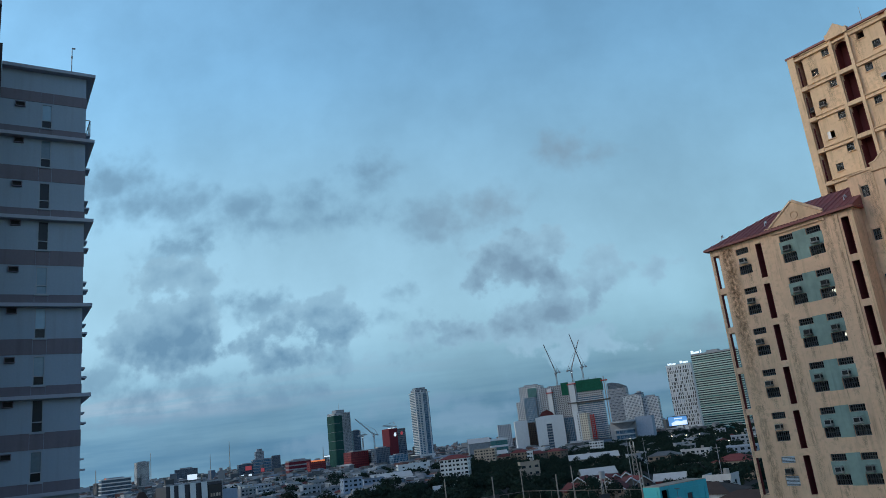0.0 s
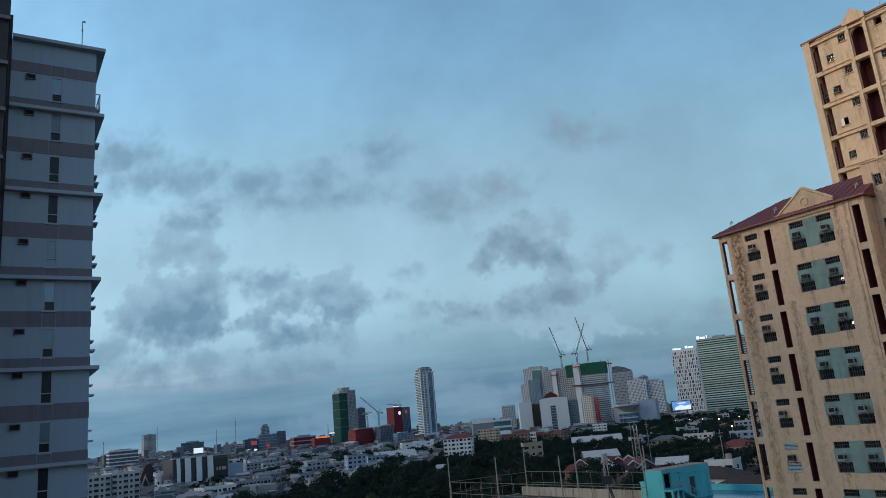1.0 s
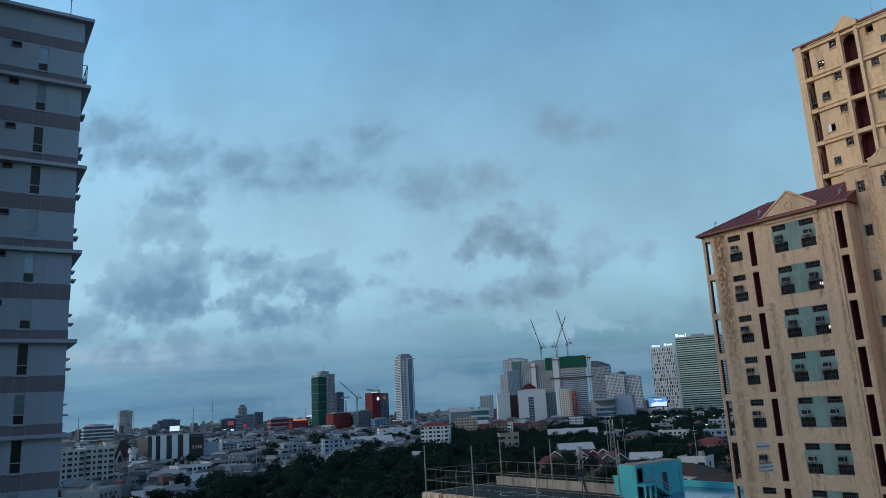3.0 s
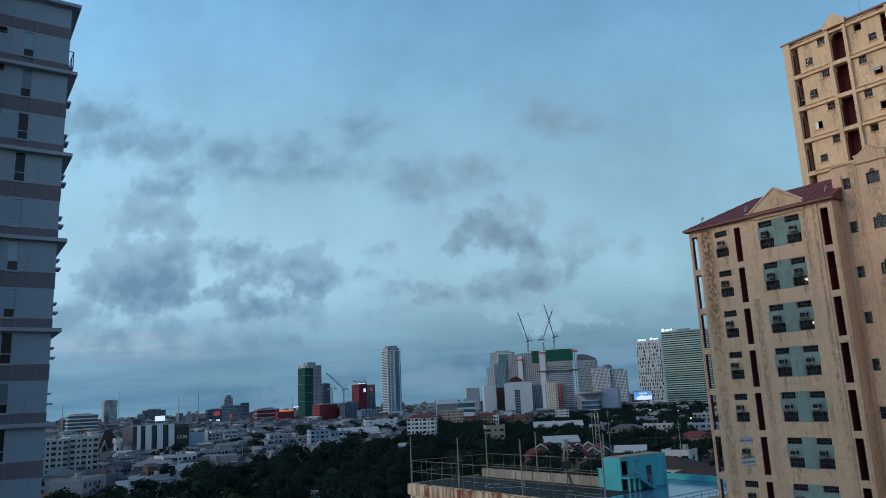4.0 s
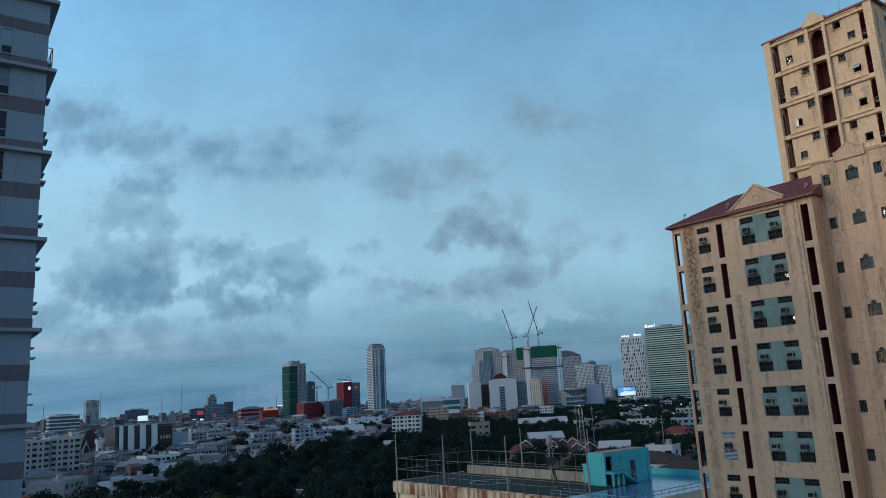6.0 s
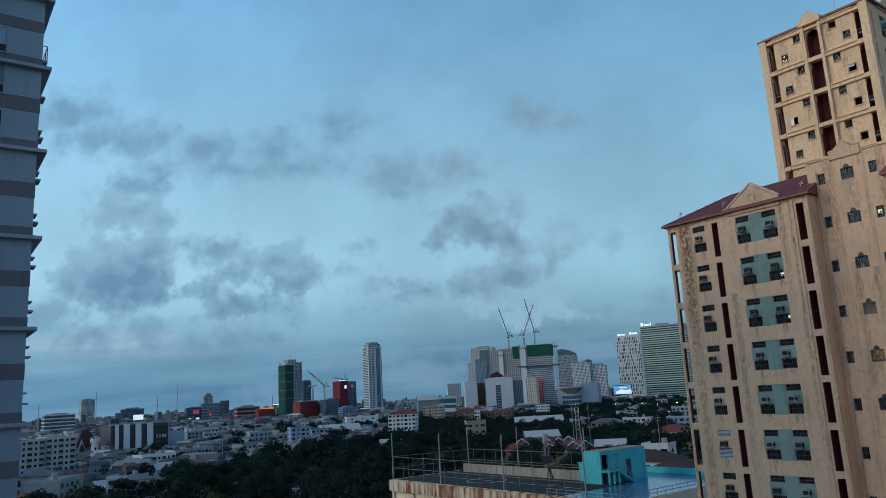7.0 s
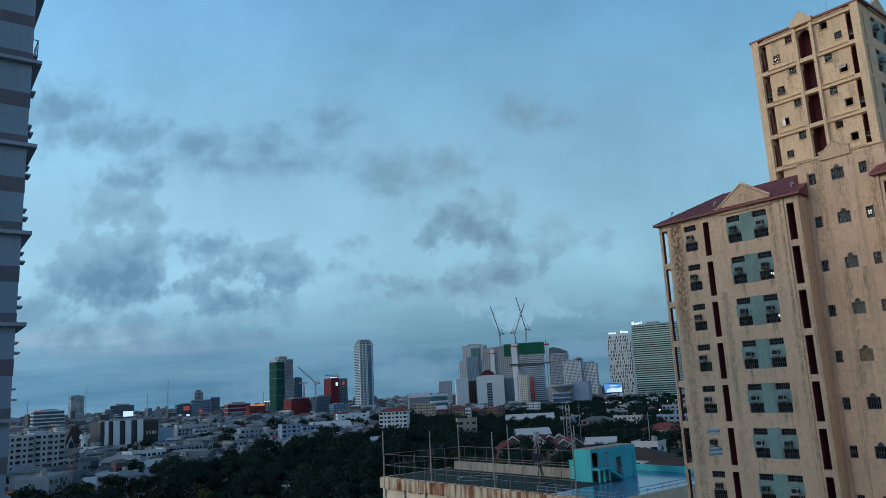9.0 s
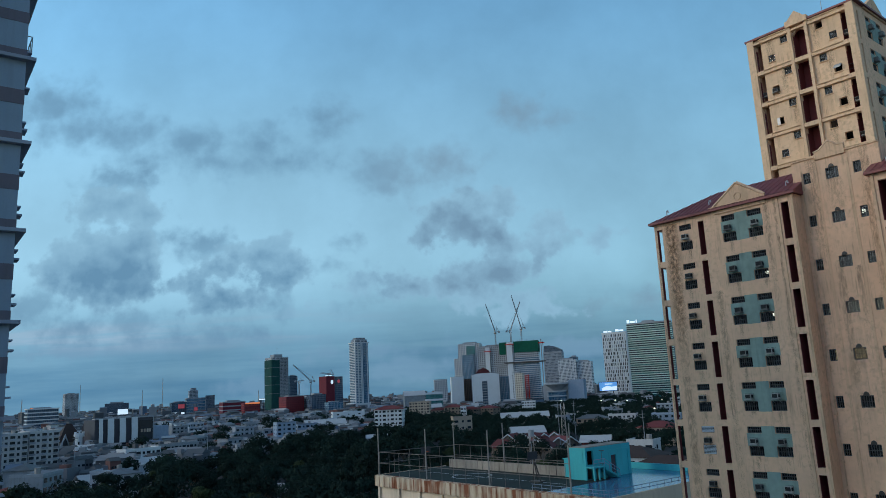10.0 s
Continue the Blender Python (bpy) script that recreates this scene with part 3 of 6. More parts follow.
    for i in range(1, 24):
        x = e0 + (e1 - e0) * i / 24
        f_ = min(1.0, (x - e0) / (r0 - e0) if r0 > e0 + 0.01 else 1.0, (e1 - x) / (e1 - r1) if r1 < e1 - 0.01 else 1.0)
        rib.beam((x, -0.35, ze + 0.02), (x, -0.35 + 4.35 * f_, ze + 0.02 + (zr - ze) * f_), 0.016)
    part("roof_rib", rib, ROOF_RED, roof)
    for s in (-5.0, -1.3, 4.6):
        a, _ = sx(s, s)
        part("vent_pipe", Geo().cone(a, 0.9, 46.3, 46.95, 0.04, 0.04, 8).beam((a, 0.9, 46.95), (a + 0.18, 0.8, 46.98), 0.04).beam((a + 0.18, 0.8, 46.98), (a + 0.2, 0.8, 46.82), 0.04), FRAME_PALE, roof)
    gb = Geo()
    pts = [sx(x, x)[0] for x in (-0.46, -0.46, 1.52, 3.45, 3.45)]
    zs = (45.6, 46.1, 47.5, 46.2, 45.6)
    gb.prism(list(zip(pts, zs)), -0.12, 0.2)
    gable = part("gable", gb, CREAM_TRIM, apartment)
    cop = Geo()
    for i in (1, 2):
        cop.beam((pts[i], -0.05, zs[i] + 0.05), (pts[i + 1], -0.05, zs[i + 1] + 0.05), 0.1)
    cop.box(min(pts[1] - 0.35, pts[1] + 0.05), max(pts[1] - 0.35, pts[1] + 0.05), -0.2, 0.1, 45.98, 46.16)
    part("coping", cop, CREAM_TRIM, gable)
    ring, seg = Geo(), 24
    for i in range(seg):
        a = 2 * math.pi * i / seg
        ring.v += [(pts[2] + r * math.cos(a), y, 46.55 + r * math.sin(a)) for r, y in ((0.23, -0.122), (0.24, -0.17), (0.28, -0.17), (0.29, -0.122))]
    for i in range(seg):
        n = (i + 1) % seg
        ring.f += [(4 * i + q, 4 * n + q, 4 * n + (q + 1) % 4, 4 * i + (q + 1) % 4) for q in range(4)]
    part("medallion", ring, CREAM_TRIM, gable)
    # edge piers, a little proud of the wall
    pier = Geo()
    for s in (4.15, 5.17):
        a, b = sx(s, s + 0.18)
        pier.box(a, b, -0.09, -0.003, 0, 45.8)
    part("pier", pier, CREAM_TRIM, apartment)


low_block(0.0, 15)
low_block(15.6, 15, mirror=True)

# middle block
w_side, w_arch = barred_window(0.48, 0.77, 2), barred_window(0.82, 0.77, 4)
holes = []
for k in range(16):
    zt = 47.29 - 3 * k
    holes += [(5.69, 6.17, zt - 0.77, zt), (7.18, 8.0, zt - 0.77, zt), (8.94, 9.42, zt - 0.77, zt)]
mid = Geo().facade(5.0, 10.6, 0, 48.2, holes, 1.2, 1.5)
part("wall", mid, CREAM, apartment)
part("side_wall", Geo().box(5.0, 5.25, 1.504, 13.9, 45.0, 48.2), CREAM, apartment)
part("side_wall", Geo().box(10.35, 10.6, 1.504, 13.9, 45.0, 48.2), CREAM, apartment)
part("roof_slab", Geo().box(5.254, 10.346, 1.504, 13.9, 47.6, 47.8), CONCRETE, apartment)
part("interior", Geo().box(5.4, 10.2, 2.2, 13.5, 0.1, 47.5), ROOM_SHADE, apartment)
part("parapet_gable", Geo().prism([(6.62, 48.0), (6.67, 48.5), (7.0, 48.55), (7.62, 49.05), (8.2, 48.62), (8.58, 48.6), (8.6, 48.0)], 1.08, 1.3), CREAM_TRIM, apartment)
cp = Geo()
for p, q in (((6.6, 48.52), (7.0, 48.6)), ((7.0, 48.6), (7.62, 49.1)), ((7.62, 49.1), (8.2, 48.67)), ((8.2, 48.67), (8.62, 48.64))):
    cp.beam((p[0], 1.15, p[1]), (q[0], 1.15, q[1]), 0.07)
cp.box(4.98, 6.62, 1.12, 1.34, 48.18, 48.28).box(8.6, 10.6, 1.12, 1.34, 48.18, 48.28)
part("coping", cp, CREAM_TRIM, apartment)
part("pilaster", Geo().box(6.5, 6.68, 1.17, 1.197, 0, 48.1), CREAM_TRIM, apartment)
part("pilaster", Geo().box(8.52, 8.70, 1.17, 1.197, 0, 48.1), CREAM_TRIM, apartment)
for k in range(16):
    zt = 47.29 - 3 * k
    put_window(apartment, w_side, 5.69, 1.3, zt - 0.77)
    put_window(apartment, w_arch, 7.18, 1.3, zt - 0.77)
    put_window(apartment, w_side, 8.94, 1.3, zt - 0.77)
    hood = Geo().prism([(7.42, zt), *[(7.59 + 0.18 * math.cos(a), zt + 0.24 * math.sin(a)) for a in [math.pi - i * math.pi / 8 for i in range(9)]]], 1.17, 1.198)
    part("window_arch", hood, FRAME_DARK, apartment)
    part("soil_pipe", Geo().cone(5.62, 1.12, zt - 2.6, zt + 0.2, 0.05, 0.05, 6).box(5.5, 5.7, 1.05, 1.19, zt - 1.2, zt - 1.05), CREAM_TRIM, apartment)

# tower behind
TT, TW = 63.6, barred_window(0.62, 0.68, 3)
holes = []
for k in range(7):
    zt = TT - 3 * k
    holes += [(-2.29, -1.78, zt - 2.6, zt), (5.2, 5.65, zt - 2.6, zt), (1.14, 2.24, zt - 2.6, zt)]
    holes += [(0.0, 0.62, zt - 0.68, zt), (-1.24, -0.62, zt - 2.02, zt - 1.34), (3.06, 3.68, zt - 0.68, zt), (4.1, 4.72, zt - 2.02, zt - 1.34)]
part("wall", Geo().facade(-2.95, 6.34, 40, 64.2, holes, 14, 14.3), CREAM_YELLOW, apartment)
arch = Geo()
n = 8
for s in (-1, 1):
    pts = [(1.69 + s * 0.55, TT), (1.69 + s * 0.55, TT - 0.55)] + [(1.69 + s * 0.55 * math.cos(i * math.pi / 2 / n), TT - 0.55 + 0.55 * math.sin(i * math.pi / 2 / n)) for i in range(1, n + 1)]
    arch.prism(pts if s < 0 else pts[::-1], 14.01, 14.29)
part("arch", arch, CREAM_TRIM, apartment)
rec = Geo()
for a, b in ((-2.29, -1.78), (1.14, 2.24), (5.2, 5.65)):
    rec.box(a - 0.12, a - 0.004, 14.304, 15.2, 40, 64).box(b + 0.004, b + 0.12, 14.304, 15.2, 40, 64).box(a - 0.12, b + 0.12, 15.204, 15.3, 40, 64)
    for k in range(7):
        rec.box(a, b, 14.32, 15.2, TT - 3 * k - 2.8, TT - 3 * k - 2.61)
        rec.box(a + 0.002, a + 0.02, 14.02, 14.3, TT - 3 * k - 2.59, TT - 3 * k - 0.5).box(b - 0.02, b - 0.002, 14.02, 14.3, TT - 3 * k - 2.59, TT - 3 * k - 0.5)
part("recess_lining", rec, MAROON, apartment, "dark maroon lining of the tall recesses")
part("interior", Geo().box(-1.3, 6.0, 15.35, 23, 40, 63.9), ROOM_SHADE, apartment)
for x0, x1 in ((-2.95, -2.33), (0.83, 1.10), (2.28, 2.53), (5.70, 6.34)):
    part("tower_pier", Geo().box(x0, x1, 13.72, 13.997, 40, 64.1), CREAM_YELLOW, apartment)
OPEN_LOW = {(1, -1.24), (2, -1.24), (1, 4.1), (2, 4.1), (3, 4.1), (3, 3.06), (0, 3.06)}
for k in range(7):
    zt = TT - 3 * k
    for x0, x1 in ((-1.73, 0.825), (2.535, 5.16)):
        part("string_course", Geo().box(x0, x1, 13.80, 13.997, zt + 0.03, zt + 0.33).box(x0, x1, 13.70, 13.996, zt + 0.332, zt + 0.41), CREAM_YELLOW, apartment)
    for x0, x1 in ((-2.32, -1.74), (1.105, 2.275), (5.165, 5.695)):
        part("slot_beam", Geo().box(x0, x1, 13.76, 13.997, zt + 0.02, zt + 0.39) if k else Geo().box(x0, x1, 13.76, 13.997, zt + 0.02, zt + 0.2), CREAM_YELLOW, apartment)
    for x, dz in ((0.0, 0.68), (-1.24, 2.02), (3.06, 0.68), (4.1, 2.02)):
        if (k, x) not in OPEN_LOW:
            put_window(apartment, TW, x, 14.1, zt - dz)
    part("window_sash", Geo().poly((4.12, 13.98, zt - 1.36), (4.70, 13.98, zt - 1.36), (4.70, 13.66, zt - 1.72), (4.12, 13.66, zt - 1.72)).box(4.12, 4.70, 13.64, 13.68, zt - 1.75, zt - 1.70), FRAME_PALE, apartment, "pale top-hung sash swung open") if k in (1,) else None
    put_conditioner(apartment, -0.93, 14.0, zt - 1.98) if k in (1,) else None
    part("window_sash", Geo().box(-1.22, -0.95, 13.94, 13.98, zt - 2.0, zt - 1.36), FRAME_PALE, apartment, "pale pane of a half-open sash") if k == 2 else None
# right flank of the tower: holes given along its depth
sholes = []
for k in range(6):
    zt = 63.45 - 3 * k
    sholes += [(0.2, 0.62, zt - 2.6, zt), (2.1, 3.13, zt - 0.45, zt), (2.1, 3.13, zt - 1.97, zt - 1.3), (4.4, 5.43, zt - 0.45, zt), (4.4, 5.43, zt - 1.97, zt - 1.3)]
flank = thing("tower_flank", pose(0, 0, 0), "cream flank wall", "wall")
flank.name = "flank"
flank.parent = apartment
flank.location = (6.34, 14.0, 0)
flank.rotation_euler = (0, 0, radians(90))
for key in ("label", "category"):
    del flank[key]
part("flank_wall", Geo().facade(0.3, 10, 40, 64.2, sholes, 0, 0.28), CREAM, flank)
part("flank_wall", Geo().box(10, 10.28, 0, 8.88, 40, 64.2), CREAM, flank)
part("flank_wall", Geo().box(0.3, 9.99, 8.6, 8.88, 40, 64.2), CREAM, flank)
part("flank_recess", Geo().box(0.62, 0.7, 0.284, 0.6, 40, 63.6), MAROON, flank)
for k in range(6):
    zt = 63.45 - 3 * k
    for x0, x1, z0, z1 in ((3.135, 4.395, zt - 2.0, zt + 0.03), (2.04, 3.131, zt - 1.295, zt - 0.455), (4.399, 5.49, zt - 1.295, zt - 0.455)):
        part("teal_panel", Geo().box(x0, x1, -0.018, -0.002, z0, z1), TEAL_PAINT, flank)
    for x in (2.1, 4.4):
        for me, dz in ((WIN_UP, 0.45), (WIN_LOW, 1.97)):
            part("window", me[0], None, flank, at=(x, 0.12, zt - dz))
        part("air_conditioner", AC[0], None, flank, at=(x + 0.5, 0, zt - 1.12))
part("side_gable", Geo().prism([(1.6, 64.0), (4.1, 65.7), (6.8, 64.0)], -0.15, 0.2), CREAM_TRIM, flank)
rf = Geo()
e0, e1, y0, y1, ze, zr = -3.1, 6.65, 13.7, 24.4, 64.28, 66.6
rf.poly((e0, y0, ze), (e1, y0, ze), (2.2, 19, zr), (1.6, 19, zr)).poly((e1, y1, ze), (e0, y1, ze), (1.6, 19, zr), (2.2, 19, zr))
rf.poly((e0, y1, ze), (e0, y0, ze), (1.6, 19, zr)).poly((e1, y0, ze), (e1, y1, ze), (2.2, 19, zr)).plan([(e0, y0), (e1, y0), (e1, y1), (e0, y1)], ze - 0.16, ze - 0.004)
part("roof", rf, ROOF_RED, apartment, "oxide-red metal hipped roof")
part("gable", Geo().prism([(0.75, 64.0), (0.75, 64.5), (1.0, 64.55), (1.15, 64.7), (1.7, 65.25), (2.25, 64.75), (2.4, 64.55), (2.65, 64.5), (2.65, 64.0)], 13.55, 14.2), CREAM_YELLOW, apartment)
part("roof_rod", Geo().cone(2.0, 19, 66.5, 68.2, 0.03, 0.015, 6), STEEL, apartment)

# fittings seen on the fronts
for k, x in ((0, 5.42), (2, 5.45), (3, 5.42), (1, -1.8)):
    put_conditioner(apartment, x - (0.2 if x < 0 else 0), 14.5, TT - 3 * k - 1.9)
for k in range(7):
    for zr in (1.7, 2.1):
        part("rail", Geo().beam((5.2, 14.12, TT - 3 * k - zr), (5.65, 14.12, TT - 3 * k - zr), 0.02), FRAME_DARK, apartment)
    for x, dz in ((0.0, 0.68), (-1.24, 2.02), (3.06, 0.68), (4.1, 2.02)):
        part("window_sill", Geo().box(x - 0.06, x + 0.68, 13.9, 13.997, TT - 3 * k - dz - 0.08, TT - 3 * k - dz - 0.01), CREAM_TRIM, apartment)
for k in range(15):
    part("drain_pipe", Geo().cone(4.86, 0.55, TOP - 3 * k - 2.5, TOP - 3 * k - 0.02, 0.05, 0.05, 6), MAROON, apartment)
for dz, hh in ((0.45, 0.45), (1.97, 0.67)):
    for i in range(int(hh / 0.09)):
        z = TOP - 15 - dz + 0.03 + i * 0.09
        part("louvre_slat", Geo().box(-3.50, -2.53, 0.02, 0.07, z, z + 0.055), WHITE, apartment, "white louvre slat")

# runs of dirty water below the appliances and the roof edge, and a rust-coloured patch


def stain(name, rgb, strength, stretch_by, lo, hi):
    m = surface(name, rgb, 0.95, var=0.3, bump=0)
    n, l = m.node_tree.nodes, m.node_tree.links
    tc, mp, no, mr, sp, fade, mul = (n.new("ShaderNode" + k) for k in ("TexCoord", "Mapping", "TexNoise", "MapRange", "SeparateXYZ", "MapRange", "Math"))
    mp.inputs["Scale"].default_value = stretch_by
    no.inputs["Scale"].default_value, no.inputs["Detail"].default_value = 1.0, 8.0
    l.new(tc.outputs["Object"], mp.inputs[0])
    l.new(mp.outputs[0], no.inputs["Vector"])
    l.new(no.outputs[0], mr.inputs[0])
    mr.inputs[1].default_value, mr.inputs[2].default_value, mr.inputs[4].default_value = lo, hi, strength
    l.new(tc.outputs["Generated"], sp.inputs[0])
    edge = n.new("ShaderNodeMath")
    edge.operation = "PINGPONG"
    l.new(sp.outputs[0], edge.inputs[0])
    edge.inputs[1].default_value = 0.5
    side = n.new("ShaderNodeMapRange")
    l.new(edge.outputs[0], side.inputs[0])
    side.inputs[2].default_value = 0.3
    l.new(sp.outputs[2], fade.inputs[0])
    fade.inputs[2].default_value = 0.7
    mul.operation = "MULTIPLY"
    l.new(mr.outputs[0], mul.inputs[0])
    l.new(fade.outputs[0], mul.inputs[1])
    last = n.new("ShaderNodeMath")
    last.operation = "MULTIPLY"
    l.new(mul.outputs[0], last.inputs[0])
    l.new(side.outputs[0], last.inputs[1])
    l.new(last.outputs[0], n["Principled BSDF"].inputs["Alpha"])
    return m


SOOT = stain("sooty_water_stain", (0.18, 0.125, 0.09), 0.20, (7.0, 7.0, 2.2), 0.36, 0.72)
RUST = stain("rusty_wall_stain", (0.30, 0.165, 0.085), 0.55, (4.5, 4.5, 3.2), 0.32, 0.72)
runs = random.Random(17)
for k in range(10):
    for a in (-3.53, 0.0, 1.98):
        zt, w, long = TOP - 3 * k, runs.uniform(0.30, 0.55), runs.uniform(1.0, 2.6)
        x = a + runs.uniform(0.15, 0.55)
        part("water_stain", Geo().box(x, x + w, -0.028, -0.024, zt - 1.98 - long * 0.45, zt - 1.98), SOOT, apartment)
        part("water_stain", Geo().box(a + 0.1, a + 0.93, -0.030, -0.026, zt - 1.28, zt - 0.72), SOOT, apartment)
for x, w, z0, z1, m in ((-4.85, 1.25, 33.0, 45.7, RUST), (-4.7, 0.9, 14.0, 34.0, SOOT), (3.15, 0.5, 37.5, 45.9, SOOT), (3.9, 0.25, 20.0, 45.9, SOOT), (-1.1, 0.6, 24.0, 40.0, SOOT), (-5.66, 0.25, 15.0, 45.9, SOOT)):
    part("water_stain", Geo().box(x, x + w, -0.022, -0.006, z0, z1), m, apartment)
for x, w, z0, z1 in ((5.9, 0.8, 39.0, 48.1), (7.0, 1.3, 44.2, 46.5), (9.3, 0.7, 33.0, 48.1), (6.9, 0.6, 30.0, 41.0), (8.1, 0.5, 36.0, 40.5)):
    part("water_stain", Geo().box(x, x + w, 1.150, 1.166, z0, z1), SOOT, apartment)
for x, z0, z1 in ((-1.4, 61.0, 63.6), (-0.4, 57.9, 60.6), (0.2, 54.9, 57.6), (2.7, 60.9, 63.6), (3.6, 57.9, 60.6), (4.4, 54.9, 57.6), (3.0, 51.9, 54.6)):
    part("water_stain", Geo().box(x, x + 0.7, 13.98, 13.994, z0, z1), SOOT, apartment)

# lamps that burn in a few rooms
for x, y, z in ((2.54, 0.75, 40.80), (2.54, 0.75, 37.82), (8.9, 1.9, 43.95)):
    m = pose(BX, BY, 0, 0, 0, B_TURN) @ pose(x, y, z)
    lamp = thing("room_lamp", m, "small bright lamp burning behind a barred window", "lamp", "lit room lamps")
    part("bulb", Geo().cone(0, 0, 0.0, 0.2, 0.11, 0.11, 10), GLOW_WARM, lamp)
    part("holder", Geo().cone(0, 0, 0.2, 0.28, 0.05, 0.03, 8), FRAME_DARK, lamp)

# ---- blue-grey tower ----
LX, LY, L_TURN = -27.490, 46.485, 36.66
tower = thing("grey_tower", pose(LX, LY, 0, 0, 0, L_TURN), "blue-grey rendered tower block with taupe bands and concrete ledges", "apartment building")
LEDGES = [62.68] + [57.5 - 6 * k for k in range(10)]
holes, bands = [], [(60.24, 61.04)]
for k in range(19):
    zb = 57.5 - 3 * k if k % 2 == 0 else 57.5 - 3 * k - 0.2
    bands.append((zb, zb + (0.78 if k % 2 == 0 else 1.03)))
for (b0, t0), (b1, t1) in zip(bands, bands[1:]):
    if t1 < 1:
        continue
    holes += [(-2.82, -2.15, t1 + 0.02, b0 - 0.1), (-4.45, -3.83, b0 - 0.52, b0 - 0.12)]
part("wall", Geo().facade(-5.35, 0, 0, 62.6, holes, 0, 0.25), GREY_WALL, tower)
part("side_wall", Geo().box(-0.25, 0, 0.254, 14, 0, 62.6), GREY_WALL, tower)
part("side_wall", Geo().box(-5.35, -0.254, 13.75, 14, 0, 62.6), GREY_WALL, tower)
part("interior", Geo().box(-5.2, -0.4, 0.9, 13.5, 0.1, 62), ROOM_SHADE, tower)
part("parapet", Geo().box(-5.35, -0.05, -0.1, 13.9, 62.85, 63.0), GREY_SLAB, tower)
for z in LEDGES:
    part("ledge", Geo().plan([(-5.35, -0.5), (0.55, -0.5), (0.55, 14.3), (-5.35, 14.3)], z - 0.10, z + 0.14), GREY_SLAB, tower, "projecting concrete ledge")
for b, t in bands:
    part("band", Geo().facade(-5.35, 0.004, b, t, [(-2.9, -2.07, b - 1, t + 1)], -0.03, -0.003).box(-2.88, -2.09, -0.018, -0.003, b, t).box(0.003, 0.03, -0.03, 14, b, t), GREY_BAND, tower, "taupe painted band")
tall = {}
for h in holes:
    w, hh = h[1] - h[0], round(h[3] - h[2], 2)
    if h[0] < -4:
        if "ac" not in tall:
            f = Geo().box(0, w, -0.16, 0.1, 0, 0.05).box(0, w, -0.12, 0.1, 0.35, 0.4).box(0, 0.05, -0.14, 0.1, 0.05, 0.35).box(w - 0.05, w, -0.14, 0.1, 0.05, 0.35)
            tall["ac"] = ready(f, "sleeve", GREY_BAND), ready(Geo().box(0.06, w - 0.06, -0.02, 0.3, 0.06, 0.34), "conditioner_body", AC_GRILLE)
        s = part("conditioner_sleeve", tall["ac"][0], None, tower, at=(h[0], 0, h[2]))
        part("air_conditioner", tall["ac"][1], None, s)
        continue
    kind_ = random.choice((0, 0, 0, 1, 2))
    if (hh, kind_) not in tall:
        f = Geo()
        for x in (0, w - 0.06):
            f.box(x, x + 0.06, -0.02, 0.12, 0, hh)
        for z in (0, hh * 0.30, hh - 0.06):
            f.box(0.06, w - 0.06, -0.02, 0.12, z, z + 0.06)
        f.box(-0.1, w + 0.1, -0.14, -0.0, -0.09, 0.0)
        # some panes carry the painted sky reflection, the rest are dark glass
        up_, low_ = ((DARK_GLASS, DARK_GLASS), (SKY_REFLECTION, DARK_GLASS), (SKY_REFLECTION, SKY_REFLECTION))[kind_]
        tall[(hh, kind_)] = ready(f, "window_frame", FRAME_SLATE), ready(Geo().box(0.06, w - 0.06, 0.04, 0.05, hh * 0.3 + 0.06, hh - 0.06), "pane", up_), ready(Geo().box(0.06, w - 0.06, 0.05, 0.06, 0.06, hh * 0.3), "pane", low_)
    wdw = part("window", tall[(hh, kind_)][0], None, tower, at=(h[0], 0.02, h[2]))
    part("pane", tall[(hh, kind_)][1], None, wdw)
    part("pane", tall[(hh, kind_)][2], None, wdw)
for z in [55.74 - 3 * k for k in range(18)]:
    part("bracket", Geo().box(0.034, 0.40, 0.7, 1.9, z, z + 0.12), GREY_SLAB, tower)
    part("bracket", Geo().box(0.034, 0.36, 1.2, 2.4, z - 2.3, z - 2.2), GREY_SLAB, tower)
bal = Geo()
for z in (58.4, 59.5):
    bal.beam((0.0, 0.4, z), (0.33, 0.4, z), 0.025).beam((0.33, 0.4, z), (0.33, 2.2, z), 0.025)
for y in (0.4, 1.3, 2.2):
    bal.beam((0.33, y, 58.4), (0.33, y, 59.5), 0.025)
part("balcony_rail", bal, STEEL, tower)
part("balcony_slab", Geo().box(0.0, 0.36, 0.3, 2.3, 58.25, 58.37), GREY_SLAB, tower)
mast = thing("roof_antenna", pose(LX, LY, 0, 0, 0, L_TURN) @ pose(-0.9, 1.0, 63.0), "thin grey antenna mast on the tower roof", "antenna")
part("pole", Geo().cone(0, 0, 0, 2.6, 0.035, 0.03, 8), STEEL, mast)
part("sensor", Geo().cone(0, 0, 1.7, 1.9, 0.06, 0.06, 8).box(0, 0.22, -0.03, 0.03, 2.5, 2.6), STEEL, mast)

# wing that stands forward of the tower; its shade is put into the wall colour
wing = thing("dark_wing", pose(LX, LY, 0, 0, 0, L_TURN), "dark wing of the tower with storey ledges, shade put into its colour", "apartment building")
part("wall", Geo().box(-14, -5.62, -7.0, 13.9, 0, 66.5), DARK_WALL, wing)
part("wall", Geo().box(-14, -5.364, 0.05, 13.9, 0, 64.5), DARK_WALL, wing)
